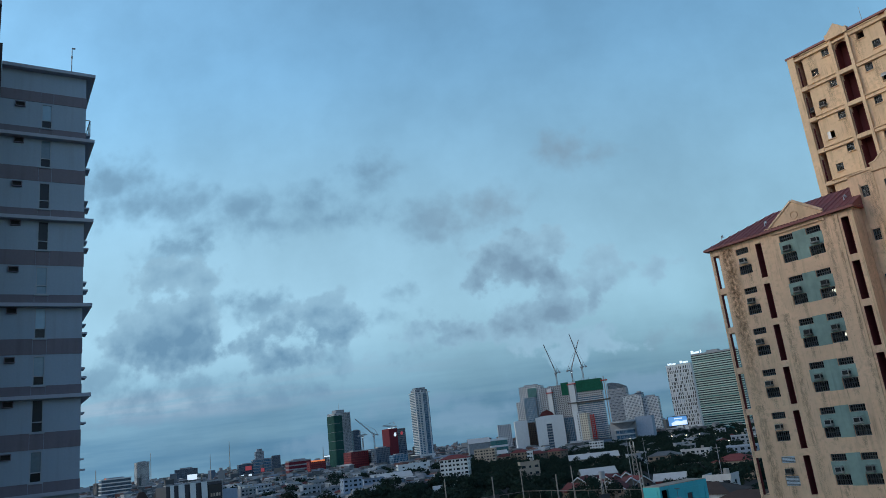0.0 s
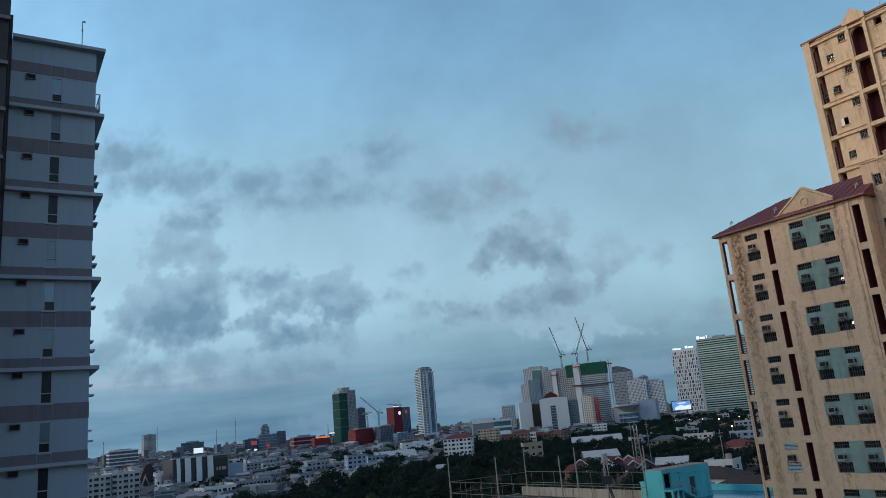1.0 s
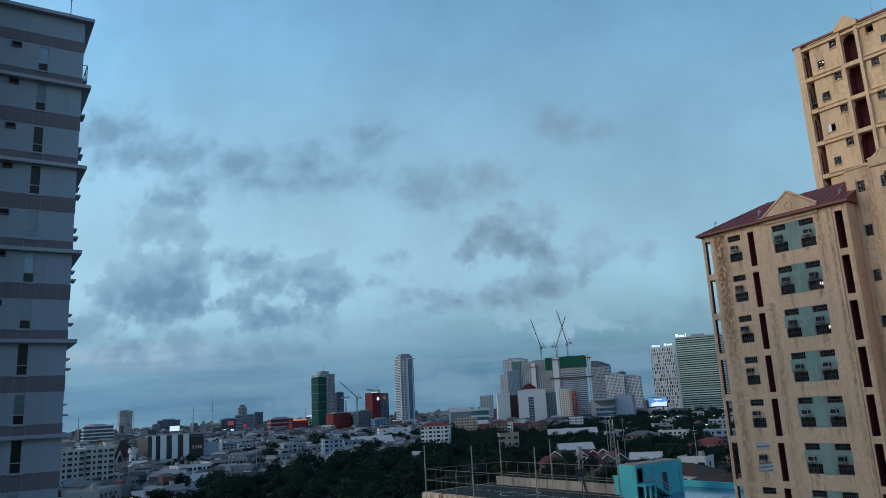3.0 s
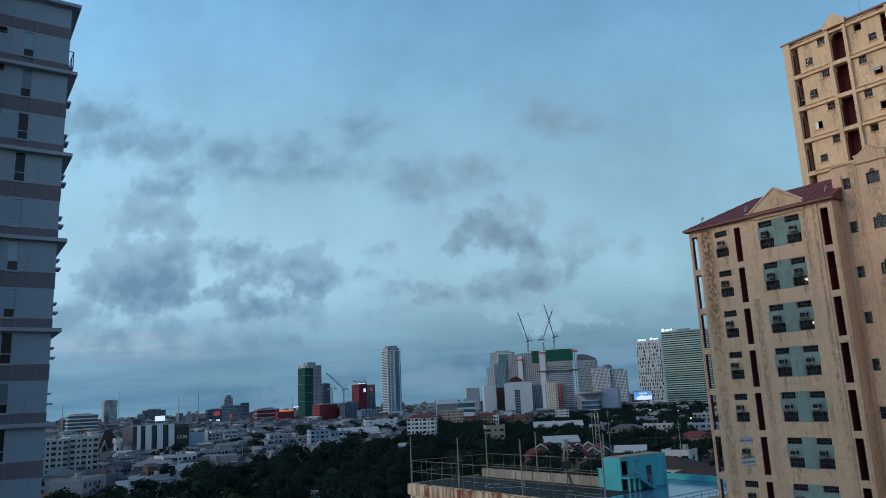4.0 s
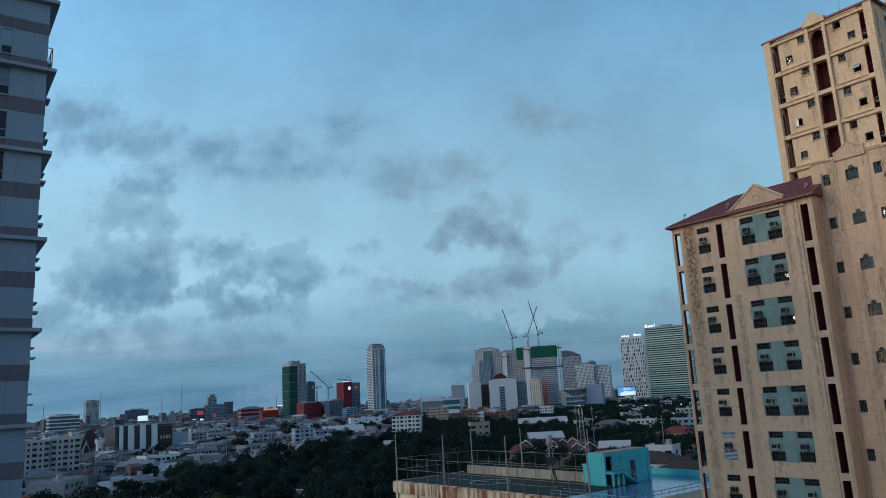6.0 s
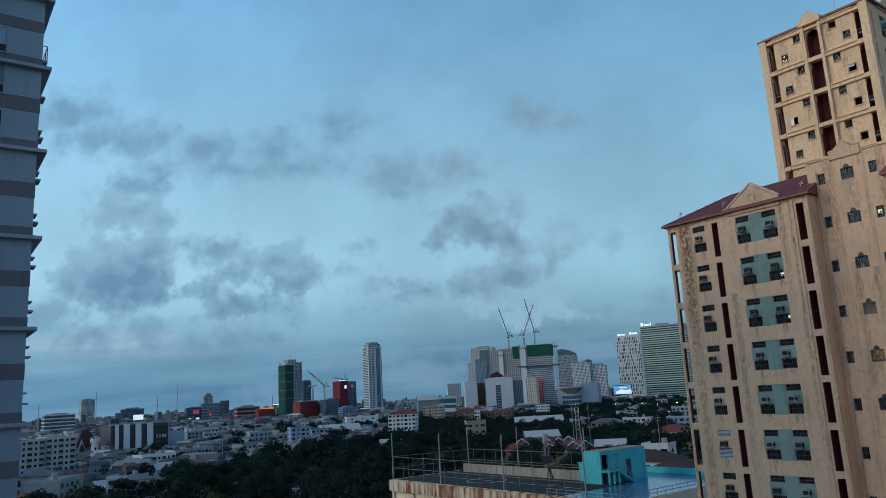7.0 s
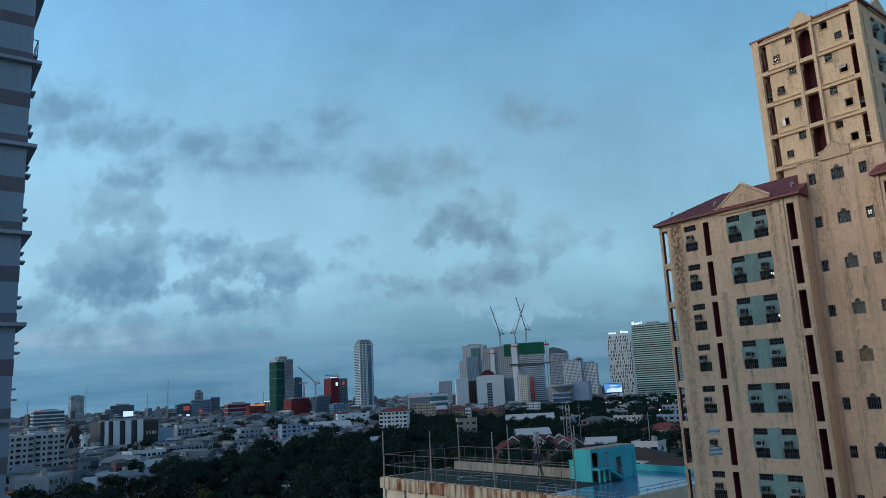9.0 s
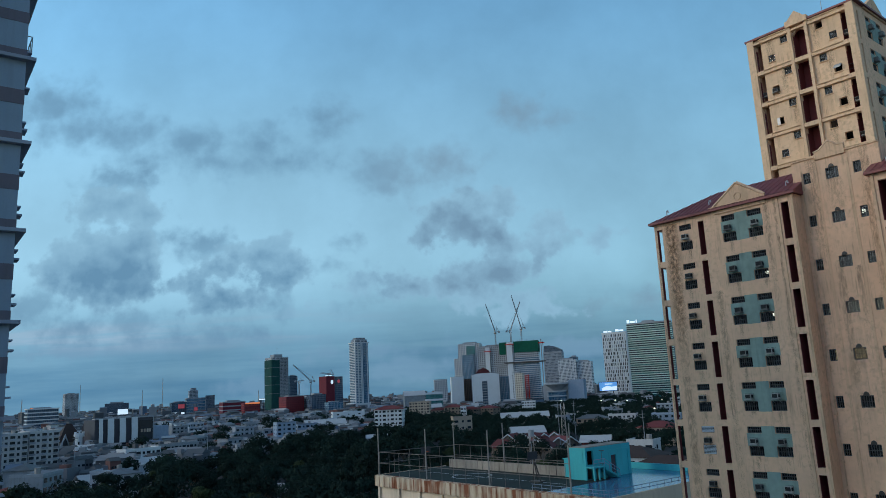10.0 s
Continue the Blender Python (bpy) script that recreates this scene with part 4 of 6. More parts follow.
for k in range(21):
    z = 63.0 - 3 * k
    part("ledge", Geo().plan([(-14.1, -7.35), (-5.56, -7.35), (-5.56, -0.6), (-14.1, -0.6)], z, z + 0.22), GREY_BAND, wing)
    part("window", Geo().box(-7.4, -6.3, -7.04, -6.99, z + 0.9, z + 2.2), DARK_GLASS, wing)

# ---- neighbouring roof with a ball court ----
TX, TY, TZ = -6.79, 71.36, 26.28
FARTHER = 1.6
# the court is drawn up at a smaller scale and moved out along the sight lines to its true size
OUT = Matrix.Translation((0, 0, EYE)) @ Matrix.Scale(FARTHER, 4) @ Matrix.Translation((0, 0, -EYE))
FOOT = EYE - EYE / FARTHER
hall = thing("roof_court_building", OUT @ pose(TX, TY, 0, 0, 0, B_TURN), "cream building with rust-streaked cornice and a court on its flat roof", "building")
part("wall", Geo().box(0.25, 27.1, 0.25, 15.6, FOOT, 25.35), PALE_WALL, hall)
part("court_floor", Geo().box(0.1, 21.0, 0.45, 8.6, 25.4, TZ), COURT, hall, "worn dark green court floor")
part("roof_deck", Geo().box(21.004, 27.2, 0.45, 15.5, 25.4, TZ - 0.03).box(17.0, 21.0, 8.604, 15.5, 25.4, TZ - 0.03), BLUE_FLOOR, hall, "wet-looking glossy blue painted deck")
part("lower_roof", Geo().box(0.1, 16.9, 8.604, 15.5, 25.36, 25.6), TILE_RED, hall)
for i in range(68):
    x = i * 0.4
    part("cornice_panel", Geo().box(x + 0.003, x + 0.397, -0.06 - 0.025 * (i % 2), 0.2, TZ - 0.92 - 0.02 * ((i * 7) % 3), TZ + 0.02), RUSTED, hall)
part("parapet_cap", Geo().box(0.0, 27.2, 0.20, 0.445, TZ - 0.9, TZ + 0.06), RUSTED, hall)
part("side_cornice", Geo().box(-0.06, 0.1, 0.2, 8.6, TZ - 0.9, TZ + 0.05), RUSTED, hall)
for i in range(9):
    part("wall_pilaster", Geo().box(0.3 + i * 3.1, 0.6 + i * 3.1, 0.08, 0.246, FOOT, 25.36), PALE_WALL, hall)
for i in range(8):
    x = 1.6 + i * 2.35
    part("low_wall_panel", Geo().box(x, x + 2.1, 8.0, 8.15, TZ + 0.004, TZ + 0.80), STAINED, hall)
    part("low_wall_post", Geo().box(x - 0.2, x - 0.02, 7.95, 8.2, TZ + 0.004, TZ + 0.8), STAINED, hall)
line = Geo()
for i in range(24):
    a, b = 2 * math.pi * i / 24, 2 * math.pi * (i + 1) / 24
    line.poly(*[(9 + r * math.cos(c), 4.3 + r * math.sin(c), TZ + 0.004) for r, c in ((1.7, a), (1.8, a), (1.8, b), (1.7, b))])
line.poly((1, 4.25, TZ + 0.004), (20, 4.25, TZ + 0.004), (20, 4.33, TZ + 0.004), (1, 4.33, TZ + 0.004))
part("court_line", line, WHITE, hall)

fence = thing("court_fence", OUT @ pose(TX, TY, TZ + 0.06, 0, 0, B_TURN), "tall rusty pipe fence round the roof court", "fence")
for x, y in ((0.15, 0.35), (7.5, 0.35), (15.6, 0.35), (24.0, 0.35), (1.6, 8.5), (8.8, 8.5), (17.0, 8.5)):
    part("post", Geo().cone(x, y, -0.05, 4.25, 0.062, 0.05, 8), STEEL, fence)
RAILH = (1.05, 2.05)
for z in RAILH:
    part("rail", Geo().beam((0.15, 0.3, z), (24, 0.3, z), 0.019), FENCE_PIPE, fence)
    part("rail", Geo().beam((0.15, 0.3, z), (1.6, 8.5, z), 0.019), FENCE_PIPE, fence)
    part("rail", Geo().beam((1.6, 8.55, z + 0.05), (20.5, 8.55, z + 0.05), 0.019), FENCE_PIPE, fence)
for i in range(16):
    part("upright", Geo().cone(0.4 + i * 1.55, 0.3, 0, 2.05, 0.017, 0.017, 6), FENCE_PIPE, fence)
for i in range(12):
    part("upright", Geo().cone(2.4 + i * 1.62, 8.55, 0, 2.1, 0.017, 0.017, 6), FENCE_PIPE, fence)
for i in range(1, 5):
    part("upright", Geo().cone(0.15 + 1.45 * i / 5, 0.3 + 8.2 * i / 5, 0, 2.05, 0.017, 0.017, 6), FENCE_PIPE, fence)

def basketball_stand(x, y, turn):
    m = OUT @ pose(TX, TY, TZ, 0, 0, B_TURN) @ pose(x, y, 0, 0, 0, turn) @ Matrix.Scale(1 / FARTHER, 4)
    hoop = thing("basketball_stand", m, "dark steel basketball stand on the roof court", "basketball stand", "basketball stands")
    part("pole", Geo().beam((1.2, 0, 0.05), (0.2, 0, 2.9), 0.09), FRAME_DARK, hoop)
    for sy in (-0.45, 0.45):
        part("brace", Geo().beam((0.2, sy, 0.05), (0.2, 0.0, 2.6), 0.06), FRAME_DARK, hoop)
    part("backboard", Geo().box(-0.05, 0.0, -0.9, 0.9, 2.75, 3.75), DARK_WALL, hoop)
    part("base", Geo().box(-0.2, 1.5, -0.6, 0.6, 0.004, 0.16), FRAME_DARK, hoop)
    rim = Geo()
    for i in range(12):
        a, b = 2 * math.pi * i / 12, 2 * math.pi * (i + 1) / 12
        rim.beam((-0.35 + 0.23 * math.cos(a), 0.23 * math.sin(a), 3.05), (-0.35 + 0.23 * math.cos(b), 0.23 * math.sin(b), 3.05), 0.015)
    part("rim", rim, ORANGE, hoop)


basketball_stand(16.6, 4.3, 0)
basketball_stand(2.4, 4.3, 180)
tarp = thing("tarpaulin_shelter", OUT @ pose(TX, TY, TZ - 0.03, 0, 0, B_TURN) @ pose(17.1, 8.75, 0), "low shelter with a pale blue-white tarpaulin roof", "shelter")
for x in (0.05, 2.15):
    for y in (0.05, 1.85):
        part("post", Geo().cone(x, y, 0, 0.72, 0.025, 0.025, 6), STEEL, tarp)
part("tarpaulin", Geo().prism([(-0.05, 0.66), (0.55, 0.92), (1.15, 1.08), (1.7, 0.95), (2.3, 0.70), (2.3, 0.74), (1.7, 0.99), (1.15, 1.12), (0.55, 0.96), (-0.05, 0.70)], -0.1, 2.0), TIN_WHITE, tarp)

# turquoise stair house on the deck; its near corner and long flank
SX, SY = 11.1, 60.12
hut = thing("stair_house", OUT @ pose(SX, SY, TZ - 0.03, 0, 0, B_TURN), "turquoise painted roof stair house with an outside stair", "roof house")
holes = [(3.2, 3.85, 0.0, 1.7), (0.2, 1.0, 1.16, 2.25), (0.15, 0.85, 0.04, 0.9)]
hf = new("flank")
hf.parent = hut
hf.rotation_euler = (0, 0, radians(90))
part("wall", Geo().facade(0, 5.8, 0, 2.50, holes, 0, 0.2).box(0, 5.8, 1.5, 1.7, 0, 2.5).box(5.6, 5.8, 0.2, 1.5, 0, 2.5).box(0, 0.12, 0.2, 1.5, 0, 2.5), TURQUOISE, hf)
part("front_panel", Geo().box(-0.03, -0.003, 0.25, 1.1, 1.3, 2.2), TURQUOISE, hf, "bright turquoise raised panel")
part("interior", Geo().box(0.2, 5.5, 0.8, 1.4, 0.02, 2.3), ROOM_SHADE, hf)
part("roof_slab", Geo().box(0.02, 5.75, 0.05, 1.65, 2.504, 2.56), STAINED, hf, "stained dark roof slab")
part("beam", Geo().box(2.0, 5.45, -0.06, -0.003, 2.0, 2.14).box(5.38, 5.56, -0.06, -0.003, 0.0, 1.997), TURQUOISE, hf)
part("door", Geo().box(3.22, 3.83, 0.08, 0.12, 0.01, 1.68), DARK_WALL, hf)
part("landing", Geo().box(0.0, 1.35, -0.8, -0.004, 0.96, 1.08), TURQUOISE, hf)
for i in range(8):
    part("step", Geo().box(1.354 + i * 0.235, 1.585 + i * 0.235, -0.8, -0.004, max(0.0, 0.78 - i * 0.125), 0.93 - i * 0.118), TURQUOISE, hf)
part("stringer", Geo().prism([(1.36, 0.96), (3.24, 0.02), (3.05, 0.0), (1.36, 0.80)], -0.86, -0.804), TURQUOISE, hf)
for x in (0.0, 0.62, 1.2):
    part("landing_post", Geo().box(x, x + 0.13, -0.8, -0.68, 0.0, 0.956), TURQUOISE, hf)
rl = Geo().beam((0.02, -0.78, 1.62), (1.35, -0.78, 1.62), 0.022).beam((1.35, -0.78, 1.62), (3.2, -0.78, 0.62), 0.022).beam((0.02, -0.78, 1.36), (1.35, -0.78, 1.36), 0.016).beam((1.35, -0.78, 1.36), (3.2, -0.78, 0.36), 0.016)
for x, z in ((0.03, 1.08), (0.68, 1.08), (1.35, 1.08), (1.95, 0.74), (2.6, 0.38), (3.2, 0.04)):
    rl.beam((x, -0.78, z), (x, -0.78, z + 0.56), 0.018)
part("stair_rail", rl, GREYBLUE, hf)
part("lean_to", Geo().box(1.0, 2.6, 1.704, 3.2, 0, 1.45), TURQUOISE, hf)
part("lean_to_roof", Geo().box(0.95, 2.7, 1.71, 3.3, 1.454, 1.52), TURQUOISE, hf)

deck = thing("deck_parapet", OUT @ pose(TX, TY, TZ - 0.02, 0, 0, B_TURN), "turquoise low parapet and blue pipe rail round the deck", "parapet")
part("parapet_wall", Geo().box(17.0, 27.3, 15.3, 15.5, 0, 0.5), TURQUOISE, deck)
for z in (0.26, 0.5):
    part("rail", Geo().beam((27.1, 0.5, z), (27.1, 15.2, z), 0.016), GREYBLUE, deck)
    part("rail", Geo().beam((20.0, 0.5, z), (27.08, 0.5, z), 0.016), GREYBLUE, deck)
for i in range(17):
    part("rail_post", Geo().cone(27.1, 0.6 + i * 0.9, 0, 0.5, 0.022, 0.022, 6), GREYBLUE, deck)
for i in range(8):
    part("rail_post", Geo().cone(20.1 + i * 0.95, 0.5, 0, 0.5, 0.022, 0.022, 6), GREYBLUE, deck)
part("side_fascia", Geo().box(27.204, 27.35, 0.3, 15.6, -2.5, 0.06), PALE_WALL, deck)
for i in range(12):
    part("vent_block", Geo().cone(24.0 + i * 0.27, 14.9, 0.01, 0.28, 0.10, 0.10, 8), FRAME_DARK, deck)
# ---- the city ----


def slab_tower(name, label, az, dist, wide, deep, top, material, turn=0.0, storey=3.2, slab=WHITE, every=1, proud=0.5, base=0.0, cap=3.0, category="tower"):
    """A far tower: body, a ring of slab at each storey, and a plant room on the roof."""
    ob = thing(name, site(az, dist, turn), label, category)
    part("body", Geo().box(-wide / 2, wide / 2, 0, deep, base, top), material, ob)
    if slab:
        n = int((top - base) / (storey * every))
        me = ready(Geo().plan([(-wide / 2 - proud, -proud), (wide / 2 + proud, -proud), (wide / 2 + proud, deep + proud), (-wide / 2 - proud, deep + proud)], 0, storey * 0.3), "floor_slab", slab)
        for i in range(1, n + 1):
            part("floor_slab", me, None, ob, at=(0, 0, base + i * storey * every))
    if cap:
        part("plant_room", Geo().box(-wide * 0.28, wide * 0.28, deep * 0.2, deep * 0.8, top, top + cap), CONCRETE, ob)
    return ob


def fins(ob, wide, z0, z1, n, material, depth=0.8, thick=0.8, name="fin"):
    me = ready(Geo().box(-thick / 2, thick / 2, -depth, 0, z0, z1), name, material)
    for i in range(n):
        part(name, me, None, ob, at=(-wide / 2 + wide * i / (n - 1), 0, 0))


def crane(az, dist, base, height, reach, lift, turn, parent_label="slender steel tower crane above the building site"):
    """Luffing tower crane: mast, cab, jib raised by lift degrees, counter-jib."""
    c = thing("tower_crane", site(az, dist, turn, base), parent_label, "crane", "tower cranes")
    m = Geo()
    s = 0.9
    for x, y in ((-s, -s), (s, -s), (s, s), (-s, s)):
        m.beam((x, y, 0), (x, y, height), 0.22)
    for i in range(int(height / 3)):
        m.beam((-s, -s, i * 3), (s, -s, i * 3 + 3), 0.14).beam((s, s, i * 3), (-s, s, i * 3 + 3), 0.14).beam((-s, s, i * 3), (-s, -s, i * 3 + 3), 0.14)
    part("mast", m, CRANE_STEEL, c)
    part("slewing_deck", Geo().cone(0, 0, height - 1.4, height - 0.2, 2.2, 2.8, 10), CRANE_STEEL, c)
    part("work_light", Geo().box(-0.9, 0.9, -2.4, -1.7, height - 2.6, height - 1.6), GLOW_WHITE, c)
    ca, sa = math.cos(radians(lift)), math.sin(radians(lift))
    j = Geo()
    j.beam((0, -0.6, height + 1), (reach * ca, -0.4, height + 1 + reach * sa), 0.32, 0.2).beam((0, 0.6, height + 1), (reach * ca, 0.4, height + 1 + reach * sa), 0.32, 0.2)
    j.beam((-0.5, 0, height + 2.8), (reach * ca - 0.5, 0, height + 2.0 + reach * sa), 0.28, 0.2)
    for i in range(int(reach / 2.6)):
        p0, p1, dy = 2.6 * i, 2.6 * i + 1.3, 0.55
        j.beam((p0 * ca, -dy, height + 1 + p0 * sa), (p1 * ca - 0.5, 0, height + 2.6 + p1 * sa), 0.12).beam((p1 * ca - 0.5, 0, height + 2.6 + p1 * sa), ((p1 + 1.3) * ca, dy, height + 1 + (p1 + 1.3) * sa), 0.12)
    part("jib", j, CRANE_STEEL, c)
    part("counter_jib", Geo().beam((0, 0, height + 1), (-7, 0, height + 2), 0.5).box(-8.0, -5.0, -1.2, 1.2, height - 0.5, height + 2.0), CONCRETE, c)
    part("a_frame", Geo().beam((-1, 0, height + 1), (-3.5, 0, height + 9), 0.22).beam((-6, 0, height + 2), (-3.5, 0, height + 9), 0.18).beam((-3.5, 0, height + 9), (reach * ca * 0.95, 0, height + 1 + reach * sa * 0.95), 0.10), CRANE_STEEL, c)
    part("cab", Geo().box(0.4, 2.4, -1.8, -0.6, height - 0.8, height + 1.6), WHITE, c)
    return c


M_WHITE_GRID = window_grid("white_window_grid", (0.47, 0.51, 0.54), (0.03, 0.045, 0.07), 3.0, 3.3, 0.7, 0.7)
M_GREY_GRID = window_grid("grey_window_grid", (0.27, 0.31, 0.36), (0.035, 0.05, 0.07), 3.0, 3.3, 0.55, 0.6)
M_BLUE_GRID = window_grid("blue_glass_grid", (0.20, 0.29, 0.38), (0.025, 0.07, 0.12), 2.4, 3.4, 0.25, 0.3, rough=0.12)
M_DARK_GRID = window_grid("dark_glass_grid", (0.09, 0.13, 0.18), (0.022, 0.04, 0.065), 2.6, 3.3, 0.3, 0.3, rough=0.15)
M_TEAL_GRID = window_grid("teal_glass_grid", (0.07, 0.17, 0.18), (0.02, 0.085, 0.095), 2.2, 3.8, 0.2, 0.2, rough=0.1)
M_BROWN_GRID = window_grid("brown_window_grid", (0.15, 0.095, 0.075), (0.035, 0.03, 0.03), 2.6, 3.2, 0.6, 0.6)
M_RAW_GRID = window_grid("raw_concrete_openings", (0.40, 0.44, 0.48), (0.03, 0.035, 0.045), 3.4, 3.1, 0.75, 0.75)
M_RED_GRID = window_grid("red_window_grid", (0.21, 0.03, 0.035), (0.06, 0.02, 0.025), 3.6, 3.6, 0.7, 0.7)
M_FLAT_GRID = window_grid("low_block_windows", (0.46, 0.46, 0.45), (0.06, 0.07, 0.08), 2.7, 3.0, 0.8, 0.8)

# white residential tower with a blue glass side
t = thing("residential_tower", site(6.2, 1500, 24), "slender white residential tower with balconies and a blue glass side", "tower")
part("body", Geo().plan([(-14, 0), (12, 0), (17, 5), (17, 30), (-14, 30)], 10, 134), M_BLUE_GRID, t)
me = ready(Geo().box(-15.0, -1.5, -1.6, 0.2, 0, 1.15), "balcony", WHITE)
me2 = ready(Geo().box(-15.8, -14.1, 0.4, 28, 0, 1.15), "balcony", WHITE)
for i in range(37):
    part("balcony", me, None, t, at=(0, 0, 13 + i * 3.25))
    part("balcony", me2, None, t, at=(0, 0, 13 + i * 3.25))
for x in (-15.0, -8.5, -2.0, 0.5, 11.5):
    part("pier", Geo().box(x - 0.8, x + 0.8, -1.9, 0.4, 8, 134), WHITE, t)
part("podium", Geo().box(-22, 22, -6, 34, 0, 14), WHITE, t)
part("crown", Geo().box(-12, 14, 3, 27, 134, 141).box(-9, 11, 6, 24, 141, 145), M_GREY_GRID, t)
part("crown_frame", Geo().box(-16, 17.5, -1.5, 0, 134, 135.5).box(-16, -14.5, -1.5, 30, 134, 135.5).box(-16, -15, -1.5, -0.5, 130, 140).box(-2.4, -1.4, -1.5, -0.5, 130, 140), WHITE, t)

# tower wrapped in green net
t = thing("netted_tower", site(12.55, 1700, 28), "unfinished concrete tower with green safety net on one side", "tower")
part("body", Geo().box(-15, 24, 0, 34, 0, 122), M_RAW_GRID, t)
part("safety_net", Geo().box(-16.6, -15.3, 1, 33.5, 6, 116).box(-16.6, 3.0, -1.6, -0.3, 2, 116), NET_DARK, t, "hanging dark green safety net")
me = ready(Geo().box(3.2, 25, -1.2, -0.1, 0, 0.9), "floor_slab", CONCRETE)
for i in range(37):
    part("floor_slab", me, None, t, at=(0, 0, 3 + 3.2 * i))
net_line = ready(Geo().box(-16.7, 3.1, -1.75, -1.62, 0, 0.5).box(-16.8, -16.62, -1.6, 33, 0, 0.5), "net_band", CONCRETE)
for i in range(9, 36, 1):
    part("net_band", net_line, None, t, at=(0, 0, 3 + 3.2 * i)) if i % 6 == 0 else None
for x in (3.8, 9, 14, 19, 24.3):
    part("column", Geo().box(x - 0.5, x + 0.5, -1.5, -0.2, 0, 123), CONCRETE, t)
part("core_top", Geo().box(-6, 14, 6, 26, 122, 129), CONCRETE, t)
part("mast", Geo().cone(6, 16, 129, 145, 0.35, 0.2, 6), STEEL, t)
slab_tower("dark_tower", "plain dark glazed tower next to the unfinished one", 11.4, 1720, 17, 20, 80, M_DARK_GRID, 15, slab=None, cap=2)
# red and dark blue tower
t = thing("red_tower", site(8.42, 1250, 30), "square office tower, one side red and the other dark blue glass", "tower")
part("body", Geo().box(-13, 18, 0, 24, 0, 63), M_DARK_GRID, t)
part("red_cladding", Geo().box(-13.6, 2.0, -0.6, -0.05, 2, 64).box(-13.8, -13.05, -0.5, 24, 2, 64), RED_WALL, t, "flat red cladding")
part("sign_disc", Geo().prism([(-3 + 2.4 * math.cos(a * math.pi / 8), 54 + 3.2 * math.sin(a * math.pi / 8)) for a in range(16)], -1.0, -0.62), GLOW_WHITE, t, "lit white round sign")
part("sign_shape", Geo().prism([(10 + 2.6 * math.cos(a * math.pi / 4), 55 + 3.0 * math.sin(a * math.pi / 4)) for a in range(8)], -0.7, -0.05), GLOW_RED, t)
part("roof_sign", Geo().box(-15, -9.5, -0.7, -0.5, 64.2, 65.4).box(-8.9, -3, -0.7, -0.5, 64.2, 65.2), GLOW_WHITE, t)
crane(8.7, 1262, 64, 2, 16, 10, 175)
crane(10.13, 1300, 0, 57, 42, 44, 180)
crane(11.0, 1300, 0, 58, 9, 3, 10)

# long red block, low blocks round the towers
slab_tower("red_block", "red low office block with window rows", 11.3, 1265, 32, 30, 33.5, M_RED_GRID, 25, slab=RED_WALL, storey=4, proud=0.25, cap=2, category="building")
slab_tower("beige_block", "narrow pale concrete block", 10.25, 1280, 11, 25, 35, M_GREY_GRID, 25, slab=None, cap=0, category="building")
slab_tower("blue_block", "dark blue-grey glazed office block", 9.5, 1240, 26, 24, 35, M_DARK_GRID, 22, slab=None, cap=2, category="building")
slab_tower("pale_blue_house", "pale blue concrete house block", 8.25, 1180, 24, 20, 22, M_BLUE_GRID, 20, slab=None, cap=1.5, category="building")
t = slab_tower("red_store", "long red store building with lit roof sign", 15.75, 1400, 40, 40, 28.5, RED_WALL, 10, slab=CONCRETE, storey=7, proud=0.2, cap=4, category="building")
t = slab_tower("red_store", "red store building with a glowing orange roof sign", 14.45, 1340, 27, 30, 24, M_RED_GRID, 12, slab=RED_WALL, storey=6, proud=0.2, cap=0, category="building")
part("roof_sign", Geo().box(-12, 13, -0.8, 0.0, 24.5, 26.8), GLOW_ORANGE, t, "glowing orange sign band")
# cluster with billboards
slab_tower("grey_block", "long grey block behind billboards", 19.55, 1900, 38, 30, 33.5, M_DARK_GRID, 10, slab=None, cap=2, category="building")
t = slab_tower("tall_block", "stepped grey-blue block with a slim upper part", 18.4, 1900, 46, 30, 42, M_BLUE_GRID, 10, slab=CONCRETE, storey=6.6, proud=0.3, cap=0, category="building")
part("upper_part", Geo().box(-16, 4, 6, 24, 42, 60).box(-12, 0, 8, 20, 60, 66), M_GREY_GRID, t)
slab_tower("dark_block", "narrow dark glazed block behind billboards", 17.45, 1850, 20, 22, 46, M_DARK_GRID, 5, slab=None, cap=0, category="building")
for az, d, w, z0, z1, gl, lab in ((19.45, 1700, 13, 20, 29, GLOW_RED, "glowing red billboard above the roofs"), (19.6, 1690, 22, 7, 12, GLOW_WHITE, "glowing white billboard above the roofs"), (18.45, 1690, 7, 14, 21, GLOW_RED, "dim red billboard on a frame"), (23.35, 1900, 22, 12, 24, GLOW_WHITE, "bright white billboard on a frame"), (13.75, 1500, 11, 30, 32.2, GLOW_WHITE, "lit white sign above a roof"), (28.5, 1500, 30, 33, 36, GLOW_ORANGE, "orange lit sign along a roof")):
    bb = thing("billboard", site(az, d), lab, "billboard", "lit billboards")
    part("panel", Geo().box(-w / 2, w / 2, -0.5, 0, z0, z1), gl, bb)
    part("frame", Geo().box(-w / 2 - 0.6, w / 2 + 0.6, 0.05, 0.6, z0 - 0.6, z1 + 0.6).box(-w / 3, -w / 3 + 1.2, 0.1, 1.2, 0, z0).box(w / 3 - 1.2, w / 3, 0.1, 1.2, 0, z0), FRAME_DARK, bb)
slab_tower("dark_slab_block", "long dark slab block on the skyline", 23.75, 2500, 68, 30, 39.5, M_DARK_GRID, 0, slab=None, cap=4, category="building")
